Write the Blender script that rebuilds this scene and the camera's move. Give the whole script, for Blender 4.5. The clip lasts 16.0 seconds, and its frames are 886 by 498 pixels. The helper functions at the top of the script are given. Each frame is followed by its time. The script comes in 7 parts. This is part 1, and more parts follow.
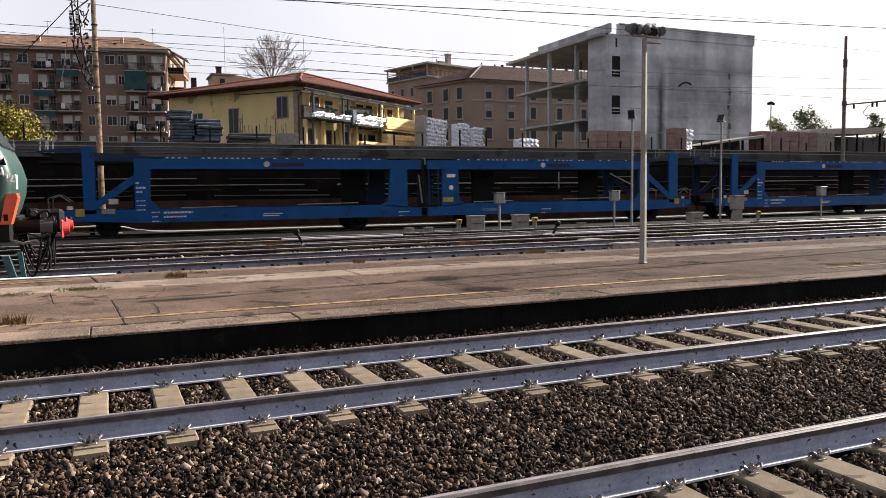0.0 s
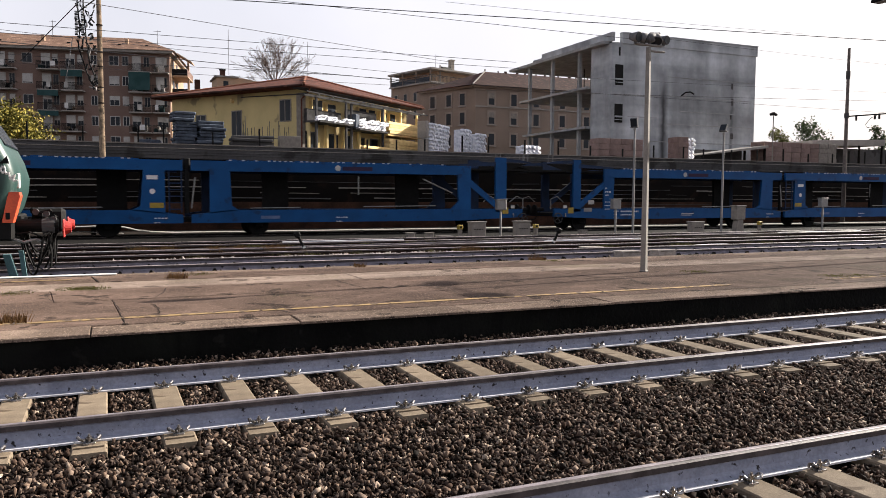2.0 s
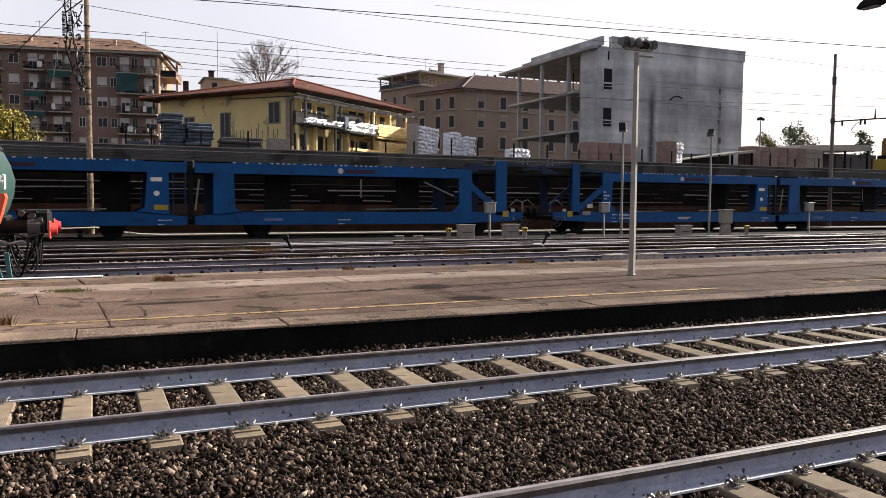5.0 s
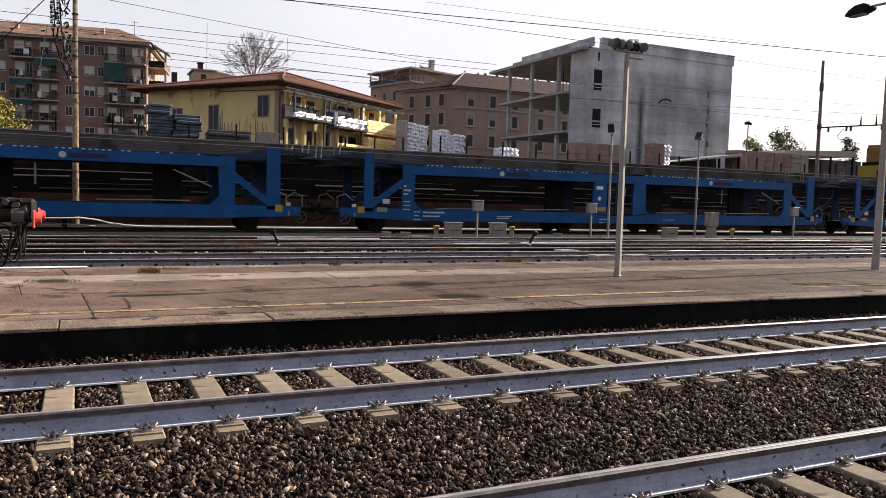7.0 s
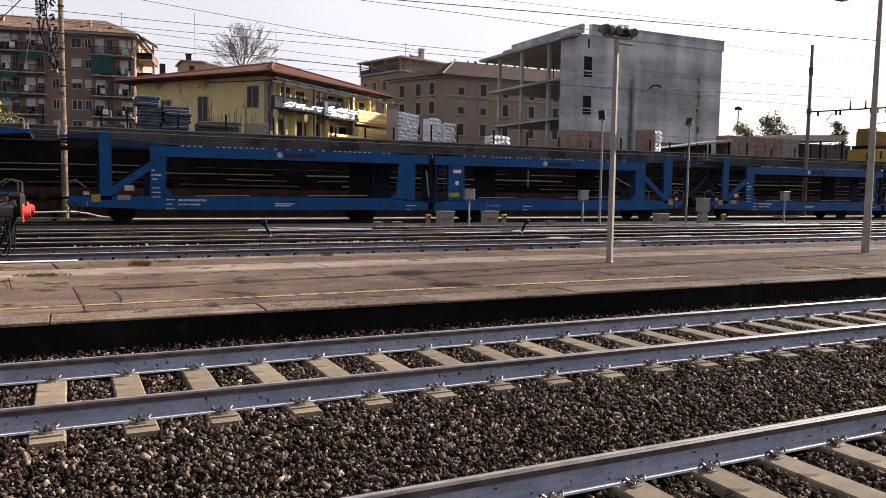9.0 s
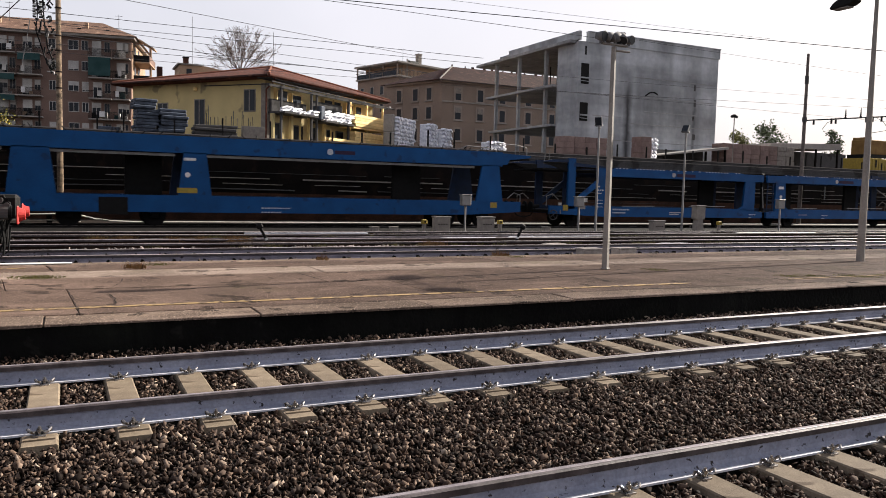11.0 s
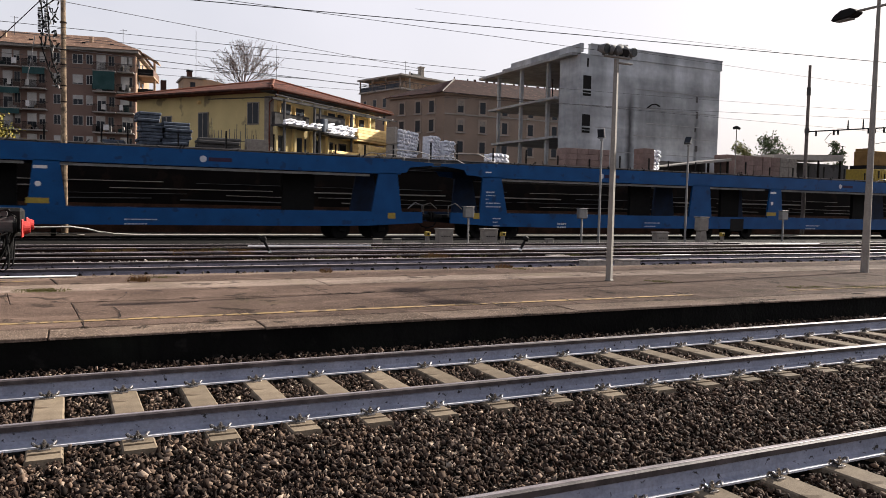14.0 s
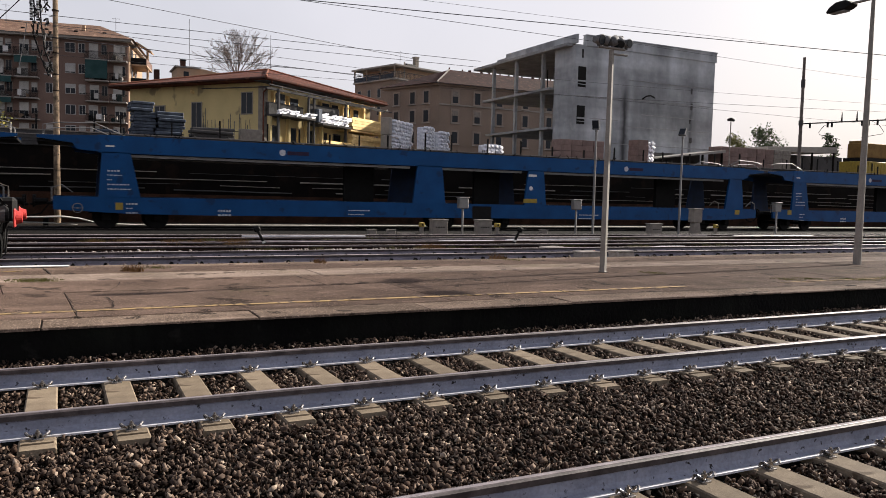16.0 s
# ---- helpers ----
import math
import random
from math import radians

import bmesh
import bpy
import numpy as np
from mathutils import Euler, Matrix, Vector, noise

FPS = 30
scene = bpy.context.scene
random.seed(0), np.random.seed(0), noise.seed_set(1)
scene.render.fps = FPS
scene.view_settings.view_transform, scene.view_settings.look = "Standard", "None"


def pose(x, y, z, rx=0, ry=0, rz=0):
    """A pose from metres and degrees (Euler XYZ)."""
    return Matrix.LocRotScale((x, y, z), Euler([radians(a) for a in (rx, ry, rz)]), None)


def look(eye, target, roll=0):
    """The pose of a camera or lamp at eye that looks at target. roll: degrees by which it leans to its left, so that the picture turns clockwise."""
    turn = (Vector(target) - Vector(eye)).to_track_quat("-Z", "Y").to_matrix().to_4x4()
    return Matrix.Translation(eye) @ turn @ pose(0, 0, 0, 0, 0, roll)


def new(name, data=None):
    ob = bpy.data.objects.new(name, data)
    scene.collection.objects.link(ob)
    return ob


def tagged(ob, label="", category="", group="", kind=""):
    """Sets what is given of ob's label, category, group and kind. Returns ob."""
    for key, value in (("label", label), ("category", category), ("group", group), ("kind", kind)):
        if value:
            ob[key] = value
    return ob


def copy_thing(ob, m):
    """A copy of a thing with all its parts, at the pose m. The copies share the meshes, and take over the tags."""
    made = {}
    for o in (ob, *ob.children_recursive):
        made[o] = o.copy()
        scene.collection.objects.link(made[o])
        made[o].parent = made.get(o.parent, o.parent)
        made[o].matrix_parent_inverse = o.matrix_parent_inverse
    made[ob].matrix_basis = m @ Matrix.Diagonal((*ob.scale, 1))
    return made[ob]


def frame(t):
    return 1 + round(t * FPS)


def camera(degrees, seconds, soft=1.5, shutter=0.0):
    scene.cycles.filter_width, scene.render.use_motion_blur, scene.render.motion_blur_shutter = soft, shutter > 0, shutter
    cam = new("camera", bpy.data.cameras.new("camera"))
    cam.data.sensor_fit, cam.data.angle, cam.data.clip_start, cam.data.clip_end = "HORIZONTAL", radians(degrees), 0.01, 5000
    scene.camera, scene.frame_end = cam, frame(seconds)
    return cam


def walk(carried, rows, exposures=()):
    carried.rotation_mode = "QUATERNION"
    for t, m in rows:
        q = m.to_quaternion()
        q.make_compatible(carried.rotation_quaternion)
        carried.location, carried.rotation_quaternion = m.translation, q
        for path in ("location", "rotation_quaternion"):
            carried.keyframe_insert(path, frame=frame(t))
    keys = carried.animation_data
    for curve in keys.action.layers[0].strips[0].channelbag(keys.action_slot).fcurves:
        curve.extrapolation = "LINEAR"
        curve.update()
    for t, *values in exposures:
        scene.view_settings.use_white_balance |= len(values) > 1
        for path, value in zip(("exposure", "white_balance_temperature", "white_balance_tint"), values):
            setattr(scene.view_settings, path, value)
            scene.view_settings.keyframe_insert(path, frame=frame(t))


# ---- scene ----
cam = camera(60.0, 16.0, soft=0.8, shutter=0.15)
walk(cam, [
    (0, pose(0.175, -6.792, 1.606, 85.67, 0.66, -23.64)),
    (0.5, pose(0.167, -6.791, 1.601, 85.81, 0.21, -23.35)),
    (1, pose(0.169, -6.784, 1.602, 85.89, 0.10, -23.23)),
    (1.5, pose(0.167, -6.786, 1.602, 86.21, 0.05, -23.35)),
    (2, pose(0.164, -6.788, 1.601, 86.08, -0.23, -23.54)),
    (2.5, pose(0.170, -6.789, 1.598, 85.95, -0.42, -23.70)),
    (3, pose(0.176, -6.787, 1.595, 85.91, -0.61, -23.49)),
    (3.5, pose(0.170, -6.782, 1.598, 85.71, -0.35, -24.06)),
    (4, pose(0.177, -6.792, 1.605, 86.19, -0.36, -24.16)),
    (6.5, pose(0.167, -6.789, 1.599, 86.41, -1.11, -25.07)),
    (7, pose(0.169, -6.791, 1.607, 86.12, -1.65, -25.24)),
    (7.5, pose(0.165, -6.788, 1.602, 85.66, -1.03, -25.70)),
    (8, pose(0.169, -6.789, 1.602, 85.49, -0.79, -26.04)),
    (8.5, pose(0.177, -6.792, 1.601, 85.46, -0.88, -26.27)),
    (9, pose(0.178, -6.789, 1.597, 85.33, -0.92, -25.86)),
    (11.5, pose(0.180, -6.780, 1.597, 85.81, -1.47, -26.23)),
    (12, pose(0.173, -6.782, 1.599, 85.86, -1.48, -26.27)),
    (12.5, pose(0.159, -6.772, 1.601, 86.01, -1.63, -25.94)),
    (13, pose(0.163, -6.768, 1.602, 86.45, -1.72, -26.35)),
    (13.5, pose(0.165, -6.771, 1.599, 86.50, -1.56, -26.32)),
    (14, pose(0.165, -6.778, 1.600, 86.61, -1.24, -25.94)),
    (14.5, pose(0.168, -6.785, 1.601, 86.55, -1.24, -26.08)),
    (15, pose(0.166, -6.778, 1.602, 86.88, -1.32, -26.09)),
    (15.5, pose(0.172, -6.784, 1.597, 86.35, -1.83, -25.88)),
    (16, pose(0.165, -6.775, 1.600, 85.94, -1.43, -26.36)),
], [(0, 1.72), (4, 1.7), (9, 1.68), (12.5, 1.56), (14.5, 1.53), (16, 1.42)])

# ---- light ----
SUN_DIR = Vector((8.3, 0.93, 4.27)).normalized()
world = bpy.data.worlds.new("world")
scene.world = world
world.use_nodes = True
wn = world.node_tree
sky = wn.nodes.new("ShaderNodeTexSky")
sky.sky_type = "NISHITA"
sky.sun_disc = False
sky.sun_elevation = math.asin(SUN_DIR.z)
sky.sun_rotation = math.atan2(SUN_DIR.x, SUN_DIR.y)
sky.air_density, sky.dust_density, sky.ozone_density = 1.0, 6.0, 1.0
# thin high cloud: a pale even veil over the clear sky, broken by soft noise
veil, veil_at = wn.nodes.new("ShaderNodeMix"), wn.nodes.new("ShaderNodeTexNoise")
veil.data_type = "RGBA"
veil_at.inputs["Scale"].default_value, veil_at.inputs["Detail"].default_value = 2.2, 5
wn.links.new(wn.nodes.new("ShaderNodeTexCoord").outputs["Generated"], veil_at.inputs["Vector"])
veil_range = wn.nodes.new("ShaderNodeMapRange")
veil_range.inputs["From Min"].default_value, veil_range.inputs["From Max"].default_value = 0.35, 0.7
veil_range.inputs["To Min"].default_value, veil_range.inputs["To Max"].default_value = 0.85, 1.15
wn.links.new(veil_at.outputs["Fac"], veil_range.inputs["Value"])
# the veil is thick towards the horizon and thin overhead
sky_at, sky_sep, haze, haze_mul = (wn.nodes.new(k) for k in ("ShaderNodeTexCoord", "ShaderNodeSeparateXYZ", "ShaderNodeMapRange", "ShaderNodeMath"))
haze.inputs["From Min"].default_value, haze.inputs["From Max"].default_value = 0.25, 0.85
haze.inputs["To Min"].default_value, haze.inputs["To Max"].default_value = 0.74, 0.2
haze.interpolation_type = "SMOOTHSTEP"
haze_mul.operation = "MULTIPLY"
wn.links.new(sky_at.outputs["Generated"], sky_sep.inputs[0])
wn.links.new(sky_sep.outputs["Z"], haze.inputs["Value"])
wn.links.new(haze.outputs["Result"], haze_mul.inputs[0])
wn.links.new(veil_range.outputs["Result"], haze_mul.inputs[1])
wn.links.new(haze_mul.outputs[0], veil.inputs["Factor"])
wn.links.new(sky.outputs[0], veil.inputs["A"])
veil.inputs["B"].default_value = (6.1, 5.92, 6.4, 1)
wn.links.new(veil.outputs["Result"], wn.nodes["Background"].inputs[0])
wn.nodes["Background"].inputs[1].default_value = 0.055
sun = new("sun", bpy.data.lights.new("sun", "SUN"))
sun.data.energy, sun.data.angle, sun.data.color = 5.0, radians(0.5), (1.0, 0.92, 0.82)
sun.matrix_world = look((40, 10, 60), Vector((40, 10, 60)) - SUN_DIR)


# ---- materials ----
def mat(name, c1, c2=None, rough=0.8, metal=0.0, scale=3.0, fine=40.0, bump=0.15, spots=None, spot_scale=12.0, spot_at=0.62, spec=0.1, jitter=0.0, dusty=None):
    """Two-scale noise colour, fine grain and relief; spots: a third colour in patches; jitter: brightness by object."""
    m = bpy.data.materials.new(name)
    m.use_nodes = True
    t = m.node_tree
    n, l = t.nodes, t.links
    b = n["Principled BSDF"]
    b.inputs["Metallic"].default_value = metal
    b.inputs["Specular IOR Level"].default_value = spec
    b.inputs["Diffuse Roughness"].default_value = (1.0 if rough > 0.84 else 0.0) if dusty is None else dusty
    tc = n.new("ShaderNodeTexCoord")
    big, small = n.new("ShaderNodeTexNoise"), n.new("ShaderNodeTexNoise")
    big.inputs["Scale"].default_value, big.inputs["Detail"].default_value = scale, 6
    small.inputs["Scale"].default_value, small.inputs["Detail"].default_value = fine, 3
    for node in (big, small):
        l.new(tc.outputs["Object"], node.inputs["Vector"])
    ramp = n.new("ShaderNodeValToRGB")
    c2 = c2 or tuple(v * 0.7 for v in c1)
    ramp.color_ramp.elements[0].position, ramp.color_ramp.elements[1].position = 0.33, 0.67
    ramp.color_ramp.elements[0].color, ramp.color_ramp.elements[1].color = (*c2, 1), (*c1, 1)
    l.new(big.outputs["Fac"], ramp.inputs["Fac"])
    grain = n.new("ShaderNodeMix")
    grain.data_type, grain.blend_type = "RGBA", "OVERLAY"
    grain.inputs["Factor"].default_value = 0.35
    l.new(ramp.outputs["Color"], grain.inputs["A"])
    l.new(small.outputs["Fac"], grain.inputs["B"])
    out = grain.outputs["Result"]
    if spots:
        third = n.new("ShaderNodeTexNoise")
        third.inputs["Scale"].default_value, third.inputs["Detail"].default_value = spot_scale, 4
        l.new(tc.outputs["Object"], third.inputs["Vector"])
        edge = n.new("ShaderNodeValToRGB")
        edge.color_ramp.elements[0].position, edge.color_ramp.elements[1].position = spot_at, spot_at + 0.06
        l.new(third.outputs["Fac"], edge.inputs["Fac"])
        mix = n.new("ShaderNodeMix")
        mix.data_type = "RGBA"
        mix.inputs["B"].default_value = (*spots, 1)
        l.new(edge.outputs["Color"], mix.inputs["Factor"])
        l.new(out, mix.inputs["A"])
        out = mix.outputs["Result"]
    if jitter:
        info, ramp2 = n.new("ShaderNodeObjectInfo"), n.new("ShaderNodeMapRange")
        ramp2.inputs["To Min"].default_value, ramp2.inputs["To Max"].default_value = 1 - jitter, 1 + jitter
        l.new(info.outputs["Random"], ramp2.inputs["Value"])
        hsv = n.new("ShaderNodeHueSaturation")
        l.new(ramp2.outputs["Result"], hsv.inputs["Value"])
        l.new(out, hsv.inputs["Color"])
        out = hsv.outputs["Color"]
    l.new(out, b.inputs["Base Color"])
    rr = n.new("ShaderNodeMapRange")
    rr.inputs["To Min"].default_value, rr.inputs["To Max"].default_value = max(0.05, rough - 0.12), min(1, rough + 0.12)
    l.new(small.outputs["Fac"], rr.inputs["Value"])
    l.new(rr.outputs["Result"], b.inputs["Roughness"])
    if bump:
        bp = n.new("ShaderNodeBump")
        bp.inputs["Strength"].default_value, bp.inputs["Distance"].default_value = bump, 0.02
        l.new(small.outputs["Fac"], bp.inputs["Height"])
        l.new(bp.outputs["Normal"], b.inputs["Normal"])
    return m


def island_mat(name, stops, rough=0.85, spec=0.06):
    """Loose pieces in one mesh: a colour for each island, with grain."""
    m = bpy.data.materials.new(name)
    m.use_nodes = True
    n, l = m.node_tree.nodes, m.node_tree.links
    b = n["Principled BSDF"]
    b.inputs["Roughness"].default_value = rough
    b.inputs["Specular IOR Level"].default_value = spec
    b.inputs["Diffuse Roughness"].default_value = 0.6 if rough > 0.75 else 0.0
    geo, ramp = n.new("ShaderNodeNewGeometry"), n.new("ShaderNodeValToRGB")
    while len(ramp.color_ramp.elements) < len(stops):
        ramp.color_ramp.elements.new(0.5)
    for e, (at, c) in zip(ramp.color_ramp.elements, stops):
        e.position, e.color = at, (*c, 1)
    tc, noise_node = n.new("ShaderNodeTexCoord"), n.new("ShaderNodeTexNoise")
    noise_node.inputs["Scale"].default_value = 90
    l.new(tc.outputs["Object"], noise_node.inputs["Vector"])
    mix = n.new("ShaderNodeMix")
    mix.data_type, mix.blend_type = "RGBA", "OVERLAY"
    mix.inputs["Factor"].default_value = 0.4
    l.new(geo.outputs["Random Per Island"], ramp.inputs["Fac"])
    l.new(ramp.outputs["Color"], mix.inputs["A"])
    l.new(noise_node.outputs["Fac"], mix.inputs["B"])
    l.new(mix.outputs["Result"], b.inputs["Base Color"])
    return m


def glass_mat(name, tint=(0.016, 0.019, 0.024)):
    m = bpy.data.materials.new(name)
    m.use_nodes = True
    b = m.node_tree.nodes["Principled BSDF"]
    b.inputs["Base Color"].default_value = (*tint, 1)
    b.inputs["Roughness"].default_value = 0.25
    b.inputs["Specular IOR Level"].default_value = 0.15
    return m


def tile_mat(name, c1, c2):
    """Weathered roof tiles: patches, rows of joints and relief."""
    m = mat(name, c1, c2, 0.9, scale=0.7, fine=12, bump=0.5, spots=tuple(v * 1.5 for v in c1), spot_scale=1.6, spot_at=0.58)
    n, l = m.node_tree.nodes, m.node_tree.links
    b = n["Principled BSDF"]
    src = b.inputs["Base Color"].links[0].from_socket
    tc, wave = n.new("ShaderNodeTexCoord"), n.new("ShaderNodeTexWave")
    wave.bands_direction = "Z"
    wave.inputs["Scale"].default_value, wave.inputs["Distortion"].default_value = 3.4, 0.6
    l.new(tc.outputs["Object"], wave.inputs["Vector"])
    mix = n.new("ShaderNodeMix")
    mix.data_type, mix.blend_type = "RGBA", "MULTIPLY"
    mix.inputs["Factor"].default_value = 0.35
    l.new(src, mix.inputs["A"])
    l.new(wave.outputs["Color"], mix.inputs["B"])
    l.new(mix.outputs["Result"], b.inputs["Base Color"])
    return m


def streak_mat(name, c1, c2, damp):
    """Board-marked concrete: pour bands, running streaks and two damp runs at fixed places of the wall."""
    m = mat(name, c1, c2, 0.92, scale=0.35, fine=2.2, bump=0.12)
    n, l = m.node_tree.nodes, m.node_tree.links
    b = n["Principled BSDF"]
    col = b.inputs["Base Color"].links[0].from_socket
    tc = n.new("ShaderNodeTexCoord")
    for size, at, dark, fac in (((0.6, 0.6, 0.08), 0.5, 0.6, 0.7), ((0.05, 0.05, 0.9), 0.5, 0.72, 0.8), ((0.2, 0.2, 0.26), 0.52, 0.58, 0.85), ((1.4, 1.4, 1.1), 0.5, 0.82, 0.5)):
        mp, nz, rp, mx = n.new("ShaderNodeMapping"), n.new("ShaderNodeTexNoise"), n.new("ShaderNodeValToRGB"), n.new("ShaderNodeMix")
        mp.inputs["Scale"].default_value = size
        nz.inputs["Scale"].default_value, nz.inputs["Detail"].default_value = 1.0, 5
        rp.color_ramp.elements[0].position, rp.color_ramp.elements[1].position = at - 0.12, at + 0.12
        rp.color_ramp.elements[0].color, rp.color_ramp.elements[1].color = (dark, dark, dark, 1), (1, 1, 1, 1)
        mx.data_type, mx.blend_type = "RGBA", "MULTIPLY"
        mx.inputs["Factor"].default_value = fac
        l.new(tc.outputs["Object"], mp.inputs["Vector"])
        l.new(mp.outputs["Vector"], nz.inputs["Vector"])
        l.new(nz.outputs["Fac"], rp.inputs["Fac"])
        l.new(col, mx.inputs["A"])
        l.new(rp.outputs["Color"], mx.inputs["B"])
        col = mx.outputs["Result"]
    sep = n.new("ShaderNodeSeparateXYZ")
    l.new(tc.outputs["Object"], sep.inputs["Vector"])
    wob = n.new("ShaderNodeTexNoise")
    wob.inputs["Scale"].default_value = 1.3
    l.new(tc.outputs["Object"], wob.inputs["Vector"])
    for x, wide, top, amount in ((5.25, 0.55, 8.8, 1.0), (12.7, 0.28, 8.3, 0.6)):
        def op(kind, p, q):
            node = n.new("ShaderNodeMath")
            node.operation = kind
            for i, v in enumerate((p, q)):
                if isinstance(v, (int, float)):
                    node.inputs[i].default_value = v
                else:
                    l.new(v, node.inputs[i])
            return node.outputs[0]
        off = op("ABSOLUTE", op("SUBTRACT", op("ADD", sep.outputs["X"], op("MULTIPLY", wob.outputs["Fac"], 0.35)), x + 0.17), 0.0)
        side, high = n.new("ShaderNodeMapRange"), n.new("ShaderNodeMapRange")
        side.inputs["From Min"].default_value, side.inputs["From Max"].default_value = wide, 0.05
        high.inputs["From Min"].default_value, high.inputs["From Max"].default_value = top, top - 2.5
        l.new(off, side.inputs["Value"])
        l.new(sep.outputs["Z"], high.inputs["Value"])
        mx = n.new("ShaderNodeMix")
        mx.data_type = "RGBA"
        mx.inputs["B"].default_value = (*damp, 1)
        l.new(op("MULTIPLY", op("MULTIPLY", side.outputs["Result"], high.outputs["Result"]), amount), mx.inputs["Factor"])
        l.new(col, mx.inputs["A"])
        col = mx.outputs["Result"]
    l.new(col, b.inputs["Base Color"])
    return m


def blend_in(m, fac_nodes, colour):
    """Lay a colour over a material's base colour by a noise chain: (scale vector, detail, low, high, amount) multiplied together."""
    n, l = m.node_tree.nodes, m.node_tree.links
    b = n["Principled BSDF"]
    tc, fac = n.new("ShaderNodeTexCoord"), None
    for size, detail, low, high, amount in fac_nodes:
        mp, nz, rg = n.new("ShaderNodeMapping"), n.new("ShaderNodeTexNoise"), n.new("ShaderNodeMapRange")
        mp.inputs["Scale"].default_value = size
        nz.inputs["Scale"].default_value, nz.inputs["Detail"].default_value = 1.0, detail
        rg.inputs["From Min"].default_value, rg.inputs["From Max"].default_value, rg.inputs["To Max"].default_value = low, high, amount
        l.new(tc.outputs["Object"], mp.inputs["Vector"])
        l.new(mp.outputs["Vector"], nz.inputs["Vector"])
        l.new(nz.outputs["Fac"], rg.inputs["Value"])
        if fac is None:
            fac = rg.outputs["Result"]
        else:
            mul = n.new("ShaderNodeMath")
            mul.operation = "MULTIPLY"
            l.new(fac, mul.inputs[0])
            l.new(rg.outputs["Result"], mul.inputs[1])
            fac = mul.outputs[0]
    mix = n.new("ShaderNodeMix")
    mix.data_type = "RGBA"
    mix.inputs["B"].default_value = (*colour, 1)
    l.new(fac, mix.inputs["Factor"])
    l.new(b.inputs["Base Color"].links[0].from_socket, mix.inputs["A"])
    l.new(mix.outputs["Result"], b.inputs["Base Color"])
    return m


def asphalt_mat(name, c1, c2, dark, pits=0.8):
    """Weathered walking surface: broad stains drawn out along the platform, exposed grit, dark pits and a few pale scuffs."""
    m = mat(name, c1, c2, 0.76, scale=1.3, fine=42, bump=0.5, spots=dark, spot_scale=2.6, spot_at=0.6, jitter=0.1, spec=0.02, dusty=0.75)
    blend_in(m, [((0.35, 1.6, 1.0), 5, 0.45, 0.7, 0.55)], tuple(0.5 * (a + b) for a, b in zip(c2, dark)))
    blend_in(m, [((38, 38, 38), 2, 0.56, 0.7, pits), ((1.1, 1.8, 1), 3, 0.35, 0.6, 1.0)], dark)
    blend_in(m, [((55, 55, 55), 1, 0.6, 0.72, 0.75)], tuple(v * 1.9 for v in c1))
    blend_in(m, [((0.8, 2.2, 1.0), 4, 0.58, 0.7, 0.5)], tuple(v * 1.4 for v in c1))
    blend_in(m, [((9, 9, 9), 3, 0.58, 0.7, 0.6), ((0.5, 1.3, 1), 3, 0.4, 0.6, 1.0)], dark)
    blend_in(m, [((0.6, 0.9, 1.0), 4, 0.6, 0.72, 0.5), ((14, 14, 14), 2, 0.4, 0.6, 1.0)], (c2[0] * 0.9, c2[0] * 0.82, c2[0] * 0.4))
    return m


def shaded_wall_mat(name, c1, c2):
    """Near-black wall, its shade painted in: black runs, greenish algae and small pale scars."""
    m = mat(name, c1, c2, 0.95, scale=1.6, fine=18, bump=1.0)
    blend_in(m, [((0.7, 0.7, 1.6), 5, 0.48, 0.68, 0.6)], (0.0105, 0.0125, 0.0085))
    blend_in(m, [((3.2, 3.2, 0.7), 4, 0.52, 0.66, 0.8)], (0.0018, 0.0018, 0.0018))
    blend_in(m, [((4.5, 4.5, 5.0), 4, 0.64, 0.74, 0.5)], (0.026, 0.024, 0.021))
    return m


M_STONE = island_mat("ballast stones", [(0.0, (0.006, 0.0044, 0.0038)), (0.28, (0.024, 0.016, 0.0125)), (0.46, (0.058, 0.036, 0.026)), (0.62, (0.066, 0.049, 0.041)), (0.8, (0.125, 0.085, 0.062)), (0.95, (0.19, 0.142, 0.112)), (0.995, (0.32, 0.255, 0.2)), (1.0, (0.55, 0.47, 0.37))], 0.8, 0.05)
M_YSTONE = island_mat("yard stones", [(0.0, (0.01, 0.008, 0.007)), (0.5, (0.04, 0.031, 0.026)), (0.85, (0.1, 0.082, 0.07)), (1.0, (0.28, 0.24, 0.21))])
# Near-black: shade between stones and under the train is put into the colour.
M_GRAVEL = mat("fine gravel with shade painted in", (0.009, 0.0075, 0.0065), (0.004, 0.0035, 0.003), 0.95, scale=2, fine=55, bump=0.8)
M_YARD = mat("yard gravel", (0.0224, 0.0161, 0.0133), (0.0098, 0.0077, 0.00672), 0.97, scale=0.9, fine=24, bump=0.9, spots=(0.045, 0.032, 0.024), spot_scale=3.0, spot_at=0.6)
M_SLEEPER = mat("sleeper concrete", (0.225, 0.18, 0.13), (0.15, 0.118, 0.086), 0.8, scale=6, fine=70, bump=0.2, spots=(0.1, 0.074, 0.052), spot_scale=5, spot_at=0.63, jitter=0.15, spec=0.06, dusty=0.6)
M_WOOD_SLEEPER = mat("old wooden sleeper", (0.022, 0.016, 0.0125), (0.011, 0.0085, 0.007), 0.95, scale=4, fine=50, bump=0.5, jitter=0.2)
